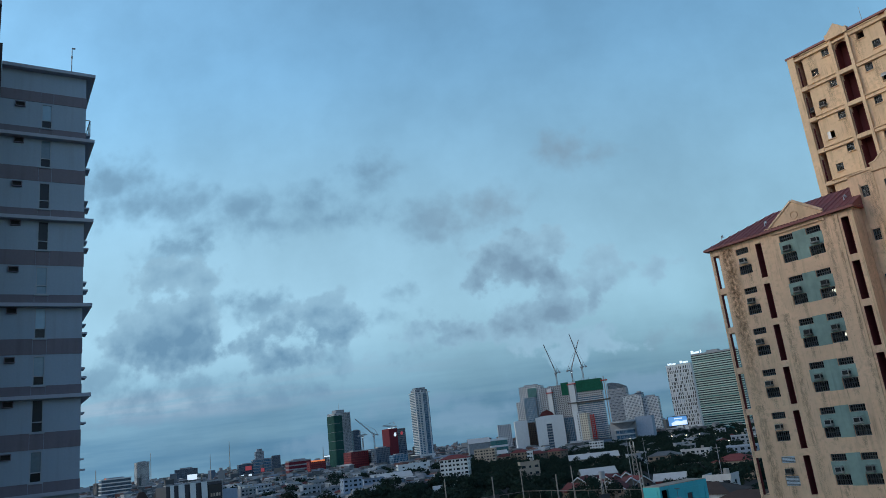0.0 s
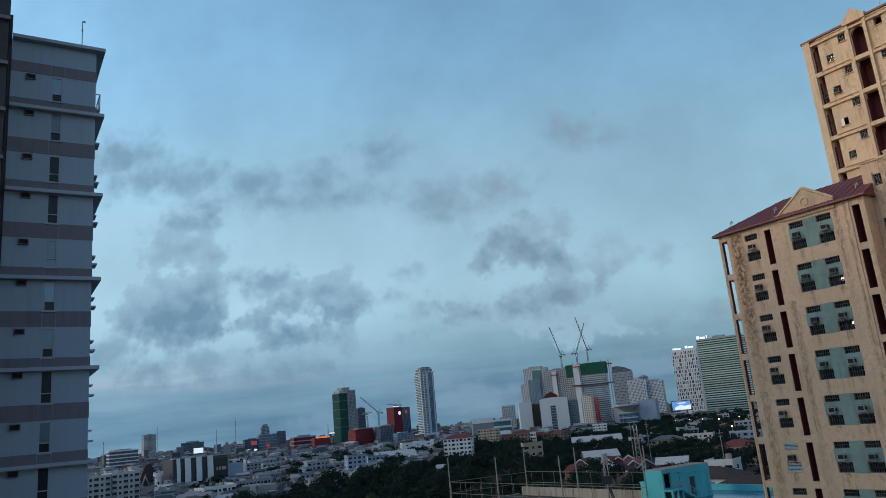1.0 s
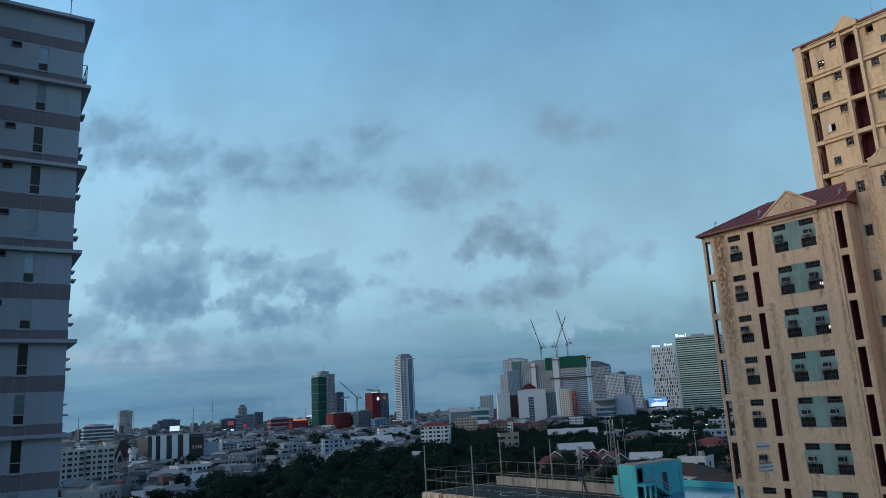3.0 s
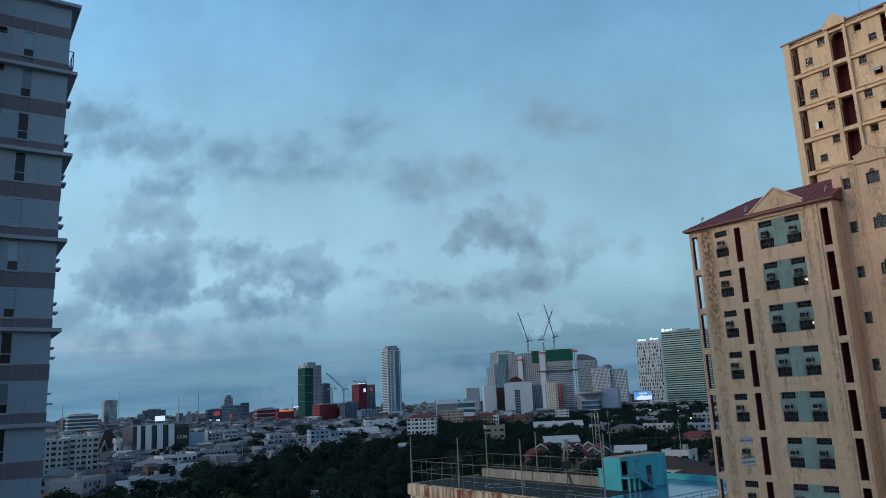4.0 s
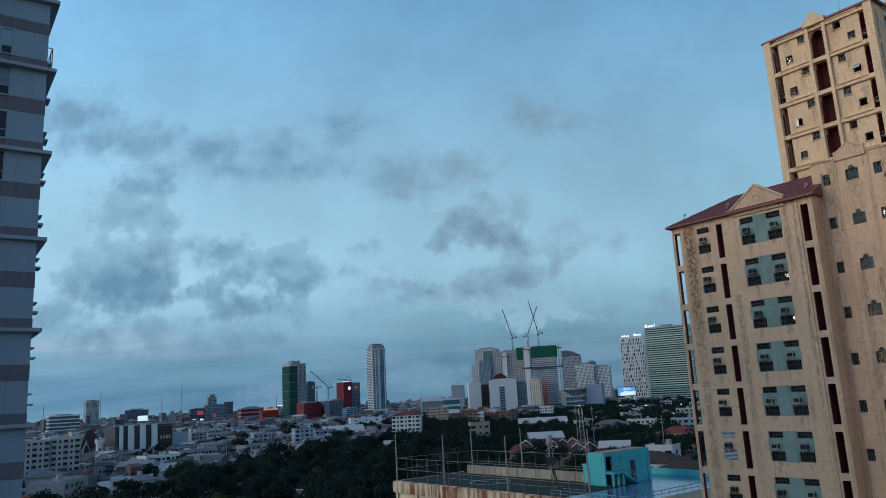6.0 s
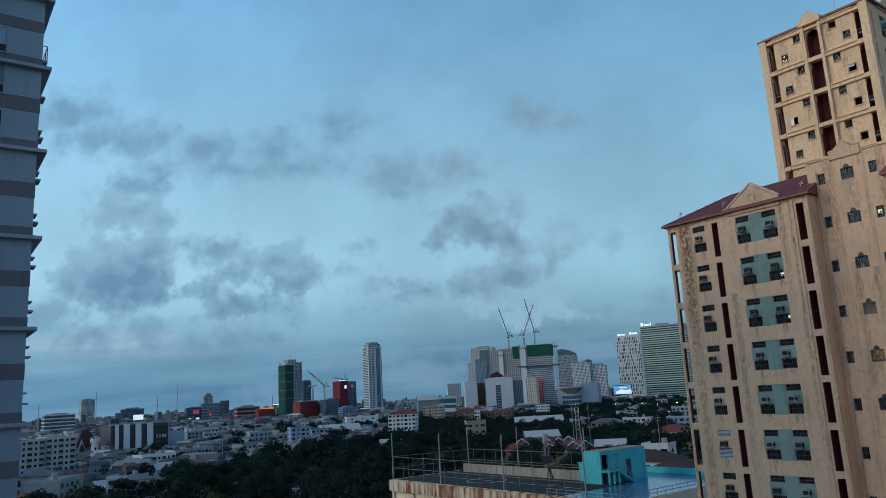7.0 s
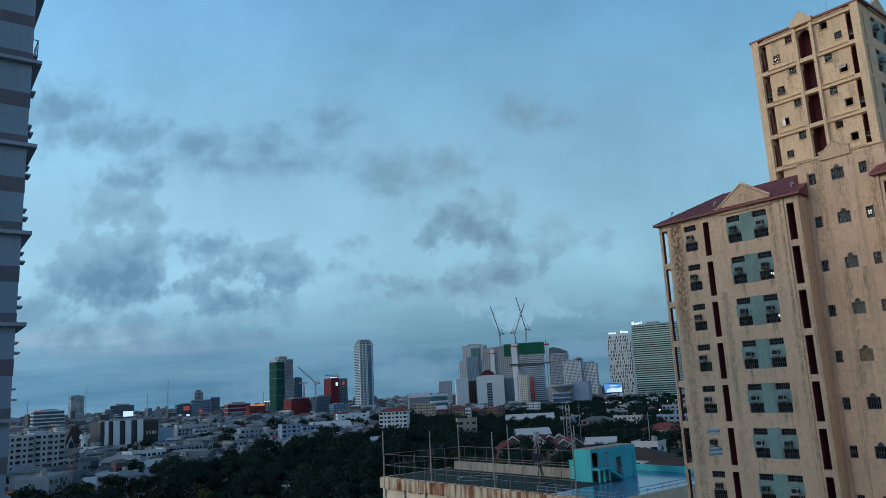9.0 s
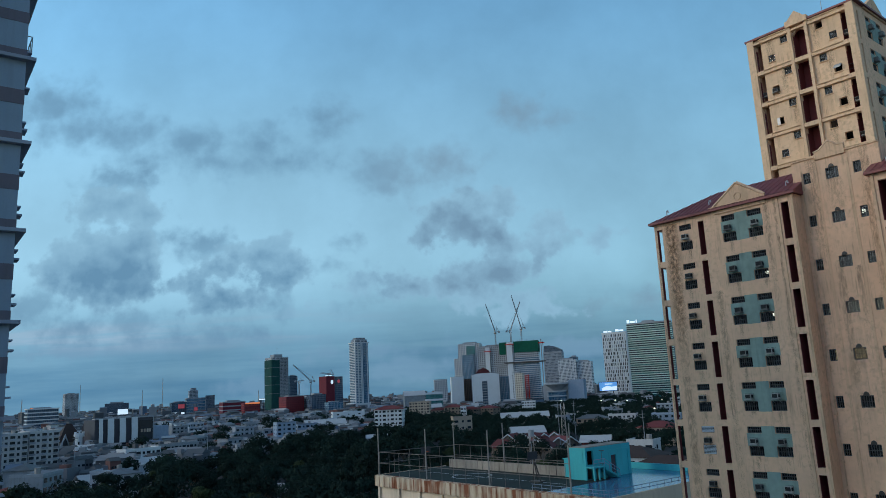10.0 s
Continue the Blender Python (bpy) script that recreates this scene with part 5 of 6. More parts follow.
t = slab_tower("grey_tower_far", "far grey concrete tower under construction", 26.6, 2600, 38, 34, 76, M_RAW_GRID, 12, slab=CONCRETE, storey=3.4, cap=2)
t.name = "concrete_tower"
for az, d, h in ((26.1, 2550, 100), (20.75, 1900, 92), (22.1, 1900, 66), (29.6, 1500, 52), (14.0, 1600, 50)):
    a = thing("lattice_mast", site(az, d), "thin steel lattice mast on the skyline", "mast", "lattice masts")
    g = Geo()
    for x, y in ((-1.6, -1.6), (1.6, -1.6), (0, 1.6)):
        g.beam((x, y, 0), (x * 0.2, y * 0.2, h), 0.22, 0.12)
    part("mast", g, STEEL, a)
    g = Geo()
    for i in range(12):
        s = 1.6 * (1 - i / 13)
        g.beam((-s, -s, h * i / 12), (s * 0.93, -s * 0.93, h * (i + 1) / 12), 0.12)
    part("bracing", g, STEEL, a)
# balconied hotel block far left
t = slab_tower("terraced_block", "pale terraced block with dark window strips", 28.3, 1300, 42, 30, 33, M_DARK_GRID, 8, slab=WHITE, storey=5.5, proud=1.0, cap=3, category="building")

# tall offices
t = thing("patterned_office", site(-13.35, 1500, -14), "white office tower with scattered narrow windows and a roof sign", "tower")
part("body", Geo().box(-24, 24, 0, 40, 0, 127), WHITE, t)
rnd = random.Random(4)
slot_mesh = ready(Geo().box(-0.8, 0.8, -0.25, -0.02, 0.6, 6.0), "window", DARK_GLASS)
slot_mesh2 = ready(Geo().box(-0.45, 0.45, -0.25, -0.02, 0.6, 6.0), "window", GREYBLUE)
for row in range(16):
    for col in range(13):
        part("window", rnd.choice((slot_mesh, slot_mesh, slot_mesh2)), None, t, at=(-22 + col * 3.65 + rnd.choice((-0.8, 0, 0.8)), 0, 12 + row * 7.1))
part("parapet", Geo().box(-24.3, 24.3, -0.4, 40, 127, 128.5), WHITE, t)
part("roof_sign", Geo().box(-20, -12, -0.6, -0.2, 128.8, 132).box(-11, -4, -0.6, -0.2, 128.8, 131.4).box(4, 9, -0.6, -0.2, 129.5, 134).box(10, 20, -0.6, -0.2, 129.5, 132.6), GLOW_WHITE, t, "lit white sign shapes")
t = thing("glass_office", site(-15.95, 1400, -14), "broad teal glass office tower with white floor bands", "tower")
part("body", Geo().box(-40, 42, 0, 40, 0, 134), M_TEAL_GRID, t)
BAND_GREEN = surface("pale_green_spandrel", (0.31, 0.46, 0.45), 0.5, var=0.12, each=0.3)
me = ready(Geo().box(-40.8, 42.8, -1.1, 0, 0, 1.5), "floor_band", BAND_GREEN)
me2 = ready(Geo().box(-40.2, 42.2, -0.5, 0, 0, 1.2), "window_band", DARK_GLASS)
for i in range(33):
    part("floor_band", me, None, t, at=(0, 0, 6 + i * 3.9))
    if i % 4 != 1:
        part("window_band", me2, None, t, at=(0, 0, 8.2 + i * 3.9))
part("roof_screen", Geo().box(-40, 42, 0.5, 1.2, 134, 137).box(-14, 6, 10, 26, 134, 141), CONCRETE, t)
part("roof_sign", Geo().box(-39, -34, -0.6, -0.2, 137.5, 143).box(-33, -24, -0.6, -0.2, 137.5, 141).box(-22, -20, -0.6, -0.2, 137.5, 143), GLOW_WHITE, t, "lit white sign shapes")
bb = thing("billboard", site(-12.6, 1450), "large glowing blue video billboard", "billboard", "lit billboards")
part("panel", Geo().box(-16.5, 16.5, -0.6, 0, 15, 31), GLOW_BLUE, bb)
part("panel_text", Geo().box(-6, 8, -0.9, -0.62, 26.5, 28.2), GLOW_WHITE, bb)
part("picture_field", Geo().prism([(-12, 15.6), (16, 15.6), (16, 23.5), (6, 22), (-2, 24), (-12, 20)], -0.9, -0.62), GLOW_WHITE, bb, "pale lit field of the screen")
part("frame", Geo().box(-17.5, 17.5, 0.05, 1, 14, 32).box(-10, -8, 0.1, 2, 0, 14).box(8, 10, 0.1, 2, 0, 14), FRAME_DARK, bb)

# tower under construction with cranes
t = thing("construction_tower", site(-6.1, 1200, -6), "concrete tower under construction, green net at its crown", "tower")
part("body", Geo().box(-22, 30, 0, 26, 0, 101), M_RAW_GRID, t)
part("glazed_front", Geo().box(-8, 30.2, -0.5, -0.05, 8, 78), M_BLUE_GRID, t)
part("safety_net", Geo().box(-9, 30.8, -1.6, -0.8, 86, 104).box(30.3, 31, -1, 30, 86, 104), NET_GREEN, t, "green safety net round the top storeys")
part("safety_net", Geo().box(-34, -21.6, 6, 7, 84, 104), NET_GREEN, t, "green safety net round the top storeys")
me = ready(Geo().box(-8.2, 30.6, -1.3, -0.52, 0, 1.1), "floor_slab", PALE_GREY)
for i in range(26):
    part("floor_slab", me, None, t, at=(0, 0, 6 + i * 3.1))
part("core", Geo().box(-20.5, -11.5, -2.5, 8, 0, 103), WHITE, t, "bare white concrete core")
part("work_platform", Geo().box(-23, -8.5, -3.9, 9, 99.2, 100.5), SIGNAL_RED, t)
part("work_platform", Geo().box(-26, 42, -4.6, -1.8, 69, 71.0), FRAME_DARK, t)
part("hoist_mast", Geo().box(35, 36.4, -1.8, 0, 0, 106).box(38.2, 39, -1.8, 0, 0, 102), STEEL, t)
part("work_platform", Geo().box(31.2, 41, -3, 4, 98.8, 100.5), SIGNAL_RED, t)
for i in range(14):
    part("rebar", Geo().box(-21 + i * 3.7, -20.5 + i * 3.7, 0.5, 1.0, 101, 106.5 - (i * 5 % 3)), FRAME_DARK, t)
for x in (6.0, 11.6):
    part("hoist_leg", Geo().box(x, x + 1.2, -7.0, -5.6, 0, 50), SIGNAL_RED, t, "red hoist tower leg")
for i in range(15):
    part("hoist_landing", Geo().box(5.8, 13.0, -7.4, -5.4, 2.5 + i * 3.2, 3.7 + i * 3.2), SIGNAL_RED, t)
t = slab_tower("construction_wing", "raw concrete wing of the building site", -4.2, 1235, 58, 30, 101, M_RAW_GRID, -10, slab=CONCRETE, storey=3.1, proud=0.3, cap=2)
part("core", Geo().box(-16, -9, -3, 3, 0, 98), WHITE, t)
part("work_platform", Geo().box(-18.5, -6.5, -4.2, 4, 91, 92.5), SIGNAL_RED, t)
part("work_platform", Geo().box(-20, -5, -4.4, 4, 48, 49.5), FRAME_DARK, t)
crane(-4.30, 1230, 100, 22, 50, 74, 180)
crane(-5.50, 1225, 102, 20, 52, 68, 5)
crane(-6.33, 1225, 102, 24, 57, 77, 180)
# neighbours of the site
t = slab_tower("grey_white_tower", "grey and white tower with stepped roof", -2.15, 1330, 40, 28, 112, M_WHITE_GRID, -12, slab=None, cap=3)
part("wing", Geo().box(-27, -8, -4, 16, 0, 86), M_WHITE_GRID, t)
part("wing", Geo().box(-12, 9, -6, 3, 0, 92), M_BLUE_GRID, t)
part("wing", Geo().box(-4, 12, -1.2, -0.02, 92, 108), M_TEAL_GRID, t)
t = slab_tower("dark_glass_tower", "grey glass tower with pale floor lines and a slanted dark crown", -8.62, 1800, 44, 30, 110, M_GREY_GRID, -10, slab=CONCRETE, storey=6.6, proud=0.5, cap=0)
part("crown", Geo().prism([(-20, 110), (20, 110), (21, 114), (8, 121), (-8, 125), (-20, 124)], 1, 29), M_DARK_GRID, t)
t = slab_tower("pale_tower", "pale tower with vertical window strips", -9.65, 1700, 40, 26, 86, M_WHITE_GRID, -12, slab=None, cap=3)
fins(t, 40, 4, 86, 8, WHITE)
t = slab_tower("pale_tower", "pale tower with a dark recess beside its twin", -10.85, 1700, 36, 26, 79, M_WHITE_GRID, -12, slab=None, cap=4)
fins(t, 36, 4, 79, 7, WHITE)
slab_tower("dark_recess_tower", "narrow dark block between two pale towers", -10.15, 1730, 16, 20, 92, M_DARK_GRID, -12, slab=None, cap=3)
# white slab offices in front of the site
slab_tower("white_slab_office", "blank white slab office with a brown flank", -1.15, 1130, 19, 26, 51, WHITE, 4, slab=None, cap=0, category="building")
slab_tower("brown_office", "brown brick office between white slabs", -1.95, 1150, 26, 24, 47, M_BROWN_GRID, 4, slab=None, cap=0, category="building")
t = thing("white_arch_office", site(-3.3, 1110, 4), "white slab office with a dark vertical slot and curved top", "building")
part("front", Geo().box(-20, -5, -1, 0, 0, 52).box(3, 21, -1, 0, 0, 52).prism([(-5, 42), (3, 42), (3, 52), (-5, 52)], -1, 0), WHITE, t)
part("body", Geo().box(-19.8, 20.8, 0.05, 26, 0, 51.5), M_DARK_GRID, t)
part("arched_top", Geo().prism([(-20, 52), (21, 52), (12, 53.5), (0, 54), (-12, 53.5)], -1, 20), WHITE, t)
part("red_roof", Geo().prism([(-12, 54.5), (10, 54.5), (8, 58), (0, 63), (-8, 60)], 22, 30), TILE_RED, t)
me = ready(Geo().box(-4.8, 2.8, -0.6, -0.02, 0, 1.4), "floor_band", CONCRETE)
for i in range(10):
    part("floor_band", me, None, t, at=(0, 0, 3 + 3.9 * i))
slab_tower("narrow_office", "narrow grey glass office", -4.75, 1120, 13, 24, 48, M_BLUE_GRID, -6, slab=None, cap=1, category="building")
t = slab_tower("cream_block", "cream residential block with window rows", -5.66, 1090, 19, 24, 51, window_grid("cream_window_grid", (0.52, 0.48, 0.40), (0.06, 0.06, 0.07), 3.0, 3.2, 0.8, 0.8), -10, slab=None, cap=2, category="building")
part("blank_strip", Geo().box(-9.7, -1.5, -0.6, -0.02, 0, 51.4), WHITE, t, "plain white wall strip")
for i in range(12):
    part("window", Geo().box(-4.6, -3.2, -0.8, -0.62, 4 + i * 3.9, 6.2 + i * 3.9), DARK_GLASS, t)
# round mall
t = thing("round_mall", site(-8.9, 1150, -10), "low white mall with a rounded glass drum", "building")
part("hall", Geo().box(-26, 26, 8, 40, 0, 32), PALE_GREY, t)
part("drum", Geo().cone(-4, 6, 0, 22, 14, 14, 28), M_BLUE_GRID, t)
for z in (7, 14, 21):
    part("canopy_ring", Geo().cone(-4, 6, z, z + 1.6, 15.5, 16, 28), WHITE, t)
part("funnel", Geo().cone(-4, 6, 22.6, 32, 6, 17.5, 28), CONCRETE, t)
part("roof_disc", Geo().cone(-4, 6, 32, 34.4, 19.5, 20, 28), OFFWHITE, t, "wide flat overhanging disc roof")
part("annex", Geo().box(14, 38, 2, 30, 0, 38), GREYBLUE, t)

SLATE = surface("dark_slate_cladding", (0.055, 0.062, 0.08), 0.6, var=0.15)
# striped hall with curved white fins
t = thing("striped_hall", site(23.2, 600, 20), "dark grey hall with curved white vertical fins", "building")
part("body", Geo().box(-21, 21, 0, 24, 0, 24), SLATE, t)
for x, w in ((-18.5, 2.6), (-12.5, 4.4), (-4.0, 4.2), (4.5, 4.4)):
    pr = [(-1.4, 24.6), (-0.9, 24.6), (-1.2, 20), (-1.9, 14), (-1.9, 7), (-2.4, 7), (-2.4, 14), (-1.8, 20)]
    g = Geo()
    k = len(pr)
    g.v += [(x, y, z) for y, z in pr] + [(x + w, y, z) for y, z in pr]
    g.f += [tuple(range(k)), tuple(range(2 * k - 1, k - 1, -1))] + [((i + 1) % k, i, k + i, k + (i + 1) % k) for i in range(k)]
    part("fin", g, WHITE, t, "curved white fin")
for z in (1.2, 3.4, 5.6):
    part("window_band", Geo().box(-20.5, 9.5, -0.2, -0.02, z, z + 1.3), DARK_GLASS, t)
part("sign_panel", Geo().box(10.2, 20.6, -0.8, -0.05, 8, 22), DARK_GLASS, t, "dark glossy panel with worn sign shapes")
for x in (11.6, 13.8, 16.0, 17.8):
    part("sign_shape", Geo().box(x, x + 1.4, -0.9, -0.82, 13.2, 15.6), BEIGE, t)
part("cornice", Geo().box(-21.4, 21.4, -1.0, 0, 24, 25).box(20.9, 21.5, 0, 24, 0.2, 24.6), CONCRETE, t)
part("flank_box", Geo().box(21.5, 34, 2, 20, 0, 17), GREYBLUE, t)
# gothic style house
t = thing("gothic_house", site(26.55, 620, 15), "steep dark-roofed house with pale timbered gables", "house")
part("wall", Geo().box(-8, 8, 0, 14, 0, 9), BEIGE, t)
part("roof", Geo().plan([(-8.6, -0.6), (8.6, -0.6), (8.6, 14.6), (-8.6, 14.6)], 9, 9.2).poly((-8.6, -0.6, 9.2), (8.6, -0.6, 9.2), (2, 7, 22), (-2, 7, 22)).poly((8.6, 14.6, 9.2), (-8.6, 14.6, 9.2), (-2, 7, 22), (2, 7, 22)).poly((-8.6, 14.6, 9.2), (-8.6, -0.6, 9.2), (-2, 7, 22)).poly((8.6, -0.6, 9.2), (8.6, 14.6, 9.2), (2, 7, 22)), DARK_ROOF, t, "steep dark slate roof")
for x in (-4.2, 4.2):
    part("gable", Geo().prism([(x - 3.2, 6.5), (x + 3.2, 6.5), (x, 15)], -1.6, -0.7), OFFWHITE, t)
    part("gable_window", Geo().prism([(x - 1.8, 6.6), (x + 1.8, 6.6), (x + 1.4, 9.5), (x, 12), (x - 1.4, 9.5)], -1.75, -1.62), DARK_GLASS, t)
part("spire", Geo().plan([(9.4, 5), (12.4, 5), (12.4, 8), (9.4, 8)], 0, 17).cone(10.9, 6.5, 17, 23, 2.4, 0.1, 8), DARK_WALL, t)
t = thing("castle_turret", site(26.05, 600), "round white turret with battlements", "tower")
part("shaft", Geo().cone(0, 0, 0, 13, 2.6, 2.5, 16), WHITE, t)
part("battlement_ring", Geo().cone(0, 0, 13, 15.4, 3.5, 3.5, 16), WHITE, t)
for i in range(8):
    a = 2 * math.pi * i / 8
    part("merlon", Geo().box(-0.5, 0.5, -0.3, 0.3, 15.4, 16.4), WHITE, t, at=(3.1 * math.cos(a), 3.1 * math.sin(a), 0), turn=math.degrees(a) + 90)
part("window", Geo().box(-0.5, 0.5, -2.75, -2.4, 7.5, 9.5), DARK_GLASS, t)

# ---- low-rise blocks with real windows ----
PANE_SMALL = ready(Geo().box(-0.6, 0.6, -0.1, 0.0, 0, 1.2).box(-0.7, 0.7, -0.18, -0.11, -0.12, 0.0), "window", DARK_GLASS)
PANE_WIDE = ready(Geo().box(-1.1, 1.1, -0.1, 0.0, 0, 1.3).box(-1.2, 1.2, -0.22, -0.11, -0.14, 0.0), "window", DARK_GLASS)


def flat_block(name, label, m, wide, deep, storeys, material, bay=3.2, balconies=False, roof=None, category="house", group="", step=3.0, side=True):
    """A low block with a flat parapet or a low hipped roof; a window in each bay."""
    ob = thing(name, m, label, category, group)
    h = storeys * step
    part("wall", Geo().box(-wide / 2, wide / 2, 0, deep, 0, h), material, ob)
    if roof:
        o = 0.7
        a, b, c, d = (-wide / 2 - o, -o), (wide / 2 + o, -o), (wide / 2 + o, deep + o), (-wide / 2 - o, deep + o)
        rise, r = min(deep, wide) * 0.22, max(0.0, (wide - deep) / 2)
        e, f_ = (-r, deep / 2, h + rise), (r, deep / 2, h + rise)
        g_ = Geo().plan([a, b, c, d], h, h + 0.15)
        z = h + 0.15
        g_.poly((*a, z), (*b, z), f_, e).poly((*c, z), (*d, z), e, f_).poly((*d, z), (*a, z), e).poly((*b, z), (*c, z), f_)
        part("roof", g_, roof, ob)
    else:
        part("parapet", Geo().box(-wide / 2 - 0.15, wide / 2 + 0.15, -0.15, 0.2, h, h + 0.9).box(-wide / 2 - 0.15, -wide / 2 + 0.2, 0.2, deep, h, h + 0.9).box(wide / 2 - 0.2, wide / 2 + 0.15, 0.2, deep, h, h + 0.9), material, ob)
        part("water_tank", Geo().cone(wide * 0.2, deep * 0.6, h, h + 2.2, 1.0, 1.0, 10), STEEL, ob)
    n = max(2, int(wide / bay))
    for s in range(storeys):
        for i in range(n):
            part("window", PANE_SMALL if i % 2 else PANE_WIDE, None, ob, at=(-wide / 2 + wide * (i + 0.5) / n, -0.01, s * step + 1.0))
        if side:
            for sx in (-1, 1):
                for i in range(max(1, int(deep / 4.5))):
                    part("window", PANE_SMALL, None, ob, at=(sx * (wide / 2 + 0.01), deep * (i + 0.5) / max(1, int(deep / 4.5)), s * step + 1.0), turn=90 * sx)
        if balconies:
            for i in range(0, n, 2):
                x = -wide / 2 + wide * (i + 0.5) / n
                part("balcony", Geo().box(x - 1.4, x + 1.4, -1.2, -0.02, s * step + 0.1, s * step + 0.25).box(x - 1.4, x + 1.4, -1.2, -1.1, s * step + 0.25, s * step + 1.05), OFFWHITE, ob)
    return ob


flat_block("apartment_row", "white apartment row with stacked balconies", site(28.15, 430, 18), 14, 14, 8, PALE_GREY, 2.4, True, category="apartment building", step=2.8)
flat_block("apartment_row", "white and beige apartment row with balconies", site(30.0, 425, 18), 14, 14, 8, PALE_GREY, 2.4, True, category="apartment building", step=2.75)
flat_block("apartment_row", "white apartment row at the edge of the estate", site(31.9, 420, 18), 14, 14, 8, BEIGE, 2.4, True, category="apartment building", step=2.75)
flat_block("white_corner_block", "white three-storey block with open bays", site(21.9, 440, 30), 20, 10, 3, WHITE, 2.6, category="building", step=3.2)
flat_block("grey_row_block", "grey row building with dark bays", site(19.6, 470, 35), 26, 10, 3, CONCRETE, 2.6, category="building", step=3.2)
flat_block("red_roofed_hotel", "white hotel block with rows of windows and red roof", site(4.3, 560, -10), 21, 13, 7, WHITE, 2.7, roof=TILE_RED, category="building", step=2.95)
flat_block("white_warehouse", "plain white warehouse with few windows", site(7.3, 800, 6), 34, 24, 4, WHITE, 9.0, category="building", step=3.6)
flat_block("grey_blue_house", "grey-blue three-storey concrete house", site(11.95, 560, 14), 14, 12, 5, GREYBLUE, 3.0, category="house", step=3.0)
flat_block("grey_blue_house", "grey-blue house with recessed bays", site(10.4, 590, 14), 16, 12, 4, GREYBLUE, 3.0, category="house", step=3.0)
flat_block("beige_block", "small beige apartment block with red roof", site(1.9, 800, -10), 22, 14, 7, BEIGE, 3.0, category="building", step=3.0)
flat_block("mid_house", "white villa with dark windows", site(23.2, 300, 15), 12, 9, 3, WHITE, 2.5, roof=TIN, category="house")
flat_block("villa", "white villa among trees", site(-13.4, 560, -12), 20, 12, 3, PALE_GREY, 3.0, category="house", step=3.0)
flat_block("villa", "pale villa with grey roof among trees", site(-11.1, 520, -12), 20, 12, 3, MUD_WALL, 3.5, roof=TIN, category="house")
flat_block("villa", "red-roofed villa with pale walls", site(-15.7, 400, -20), 19, 14, 3, BEIGE, 3.0, roof=TILE_RED, category="house")
flat_block("villa", "white and grey villa with a carport", site(-14.5, 260, -20), 9, 8, 4, PALE_GREY, 3.0, category="house", step=3.3)
flat_block("villa", "teal-walled house by the trees", site(-16.6, 480, -12), 18, 12, 4, GREYBLUE, 3.2, category="house")
flat_block("beige_pavilion", "small beige building among dark trees", site(-1.4, 470, 10), 12, 9, 4, BEIGE, 4.0, category="house", step=3.9)
for az, d, w, n in ((0.35, 770, 16, 4), (-0.7, 740, 18, 5), (-1.9, 750, 17, 4), (-3.2, 760, 19, 4)):
    flat_block("maroon_roofed_house", "brownish house with a maroon roof beneath the offices", site(az, d, 12 * az), w, 12, n, MUD_WALL, 3.4, roof=TILE_RED, category="house", step=3.1)
flat_block("small_white_block", "small white flat-roofed block behind a long shed", site(-6.5, 850, -5), 15, 12, 5, WHITE, 3.0, category="building", step=3.0)
flat_block("water_kiosk", "narrow white utility block between maroon roofs", site(-1.5, 700, 0), 5.5, 6, 5, WHITE, 5.0, category="building", step=3.2)
slab_tower("far_white_block", "small white office block with window rows", 0.15, 1350, 24, 20, 51, M_WHITE_GRID, 4, slab=None, cap=0, category="building")
slab_tower("teal_block", "low teal glazed block behind white roofs", 0.7, 1050, 24, 20, 27, M_TEAL_GRID, 6, slab=WHITE, storey=9, proud=0.3, cap=0, category="building")


def shed(name, label, m, wide, deep, h, rise, material, wall):
    ob = thing(name, m, label, "shed")
    part("wall", Geo().box(-wide / 2, wide / 2, 0, deep, 0, h), wall, ob)
    g_ = Geo().poly((-wide / 2 - 1, -1, h), (wide / 2 + 1, -1, h), (wide / 2 + 1, deep / 2, h + rise), (-wide / 2 - 1, deep / 2, h + rise)).poly((wide / 2 + 1, deep + 1, h), (-wide / 2 - 1, deep + 1, h), (-wide / 2 - 1, deep / 2, h + rise), (wide / 2 + 1, deep / 2, h + rise))
    g_.box(-wide / 2 - 1, wide / 2 + 1, -1.05, -0.9, h - 0.3, h - 0.01).prism([(-wide / 2, h), (-wide / 2 + 0.2, h), (-wide / 2 + 0.2, h + 0.1)], 0, deep)
    part("roof", g_, material, ob)
    return ob


shed("long_shed", "long low shed with a white metal roof", site(-6.2, 640, 3), 40, 18, 7, 4, TIN_WHITE, BEIGE)
shed("white_shed", "shed with a bright weathered white roof", site(-6.4, 400, 10), 17, 12, 9, 3, TIN_WHITE, OFFWHITE)
shed("tin_shed", "grey tin-roofed shed beside trees", site(-11.3, 335, -5), 12, 10, 8, 2.5, TIN_WHITE, TILE_RED)
shed("roof_shed", "white-roofed shed in the trees", site(5.2, 470, 5), 12, 8, 6, 2, TIN_WHITE, OFFWHITE)
shed("roof_shed", "low white tarpaulin-roofed shed", site(11.7, 240, 5), 8, 7, 6, 1.5, TIN_WHITE, OFFWHITE)
shed("roof_shed", "grey shed roof under the trees", site(24.6, 330, 20), 14, 8, 5, 2.5, TIN_WHITE, OFFWHITE)
shed("roof_shed", "pale long roof behind the corner block", site(20.8, 400, 25), 20, 10, 5, 3, TIN_WHITE, OFFWHITE)
shed("warehouse", "white warehouse with curved pale roof", site(9.0, 650, 8), 34, 20, 9, 4, TIN_WHITE, WHITE)
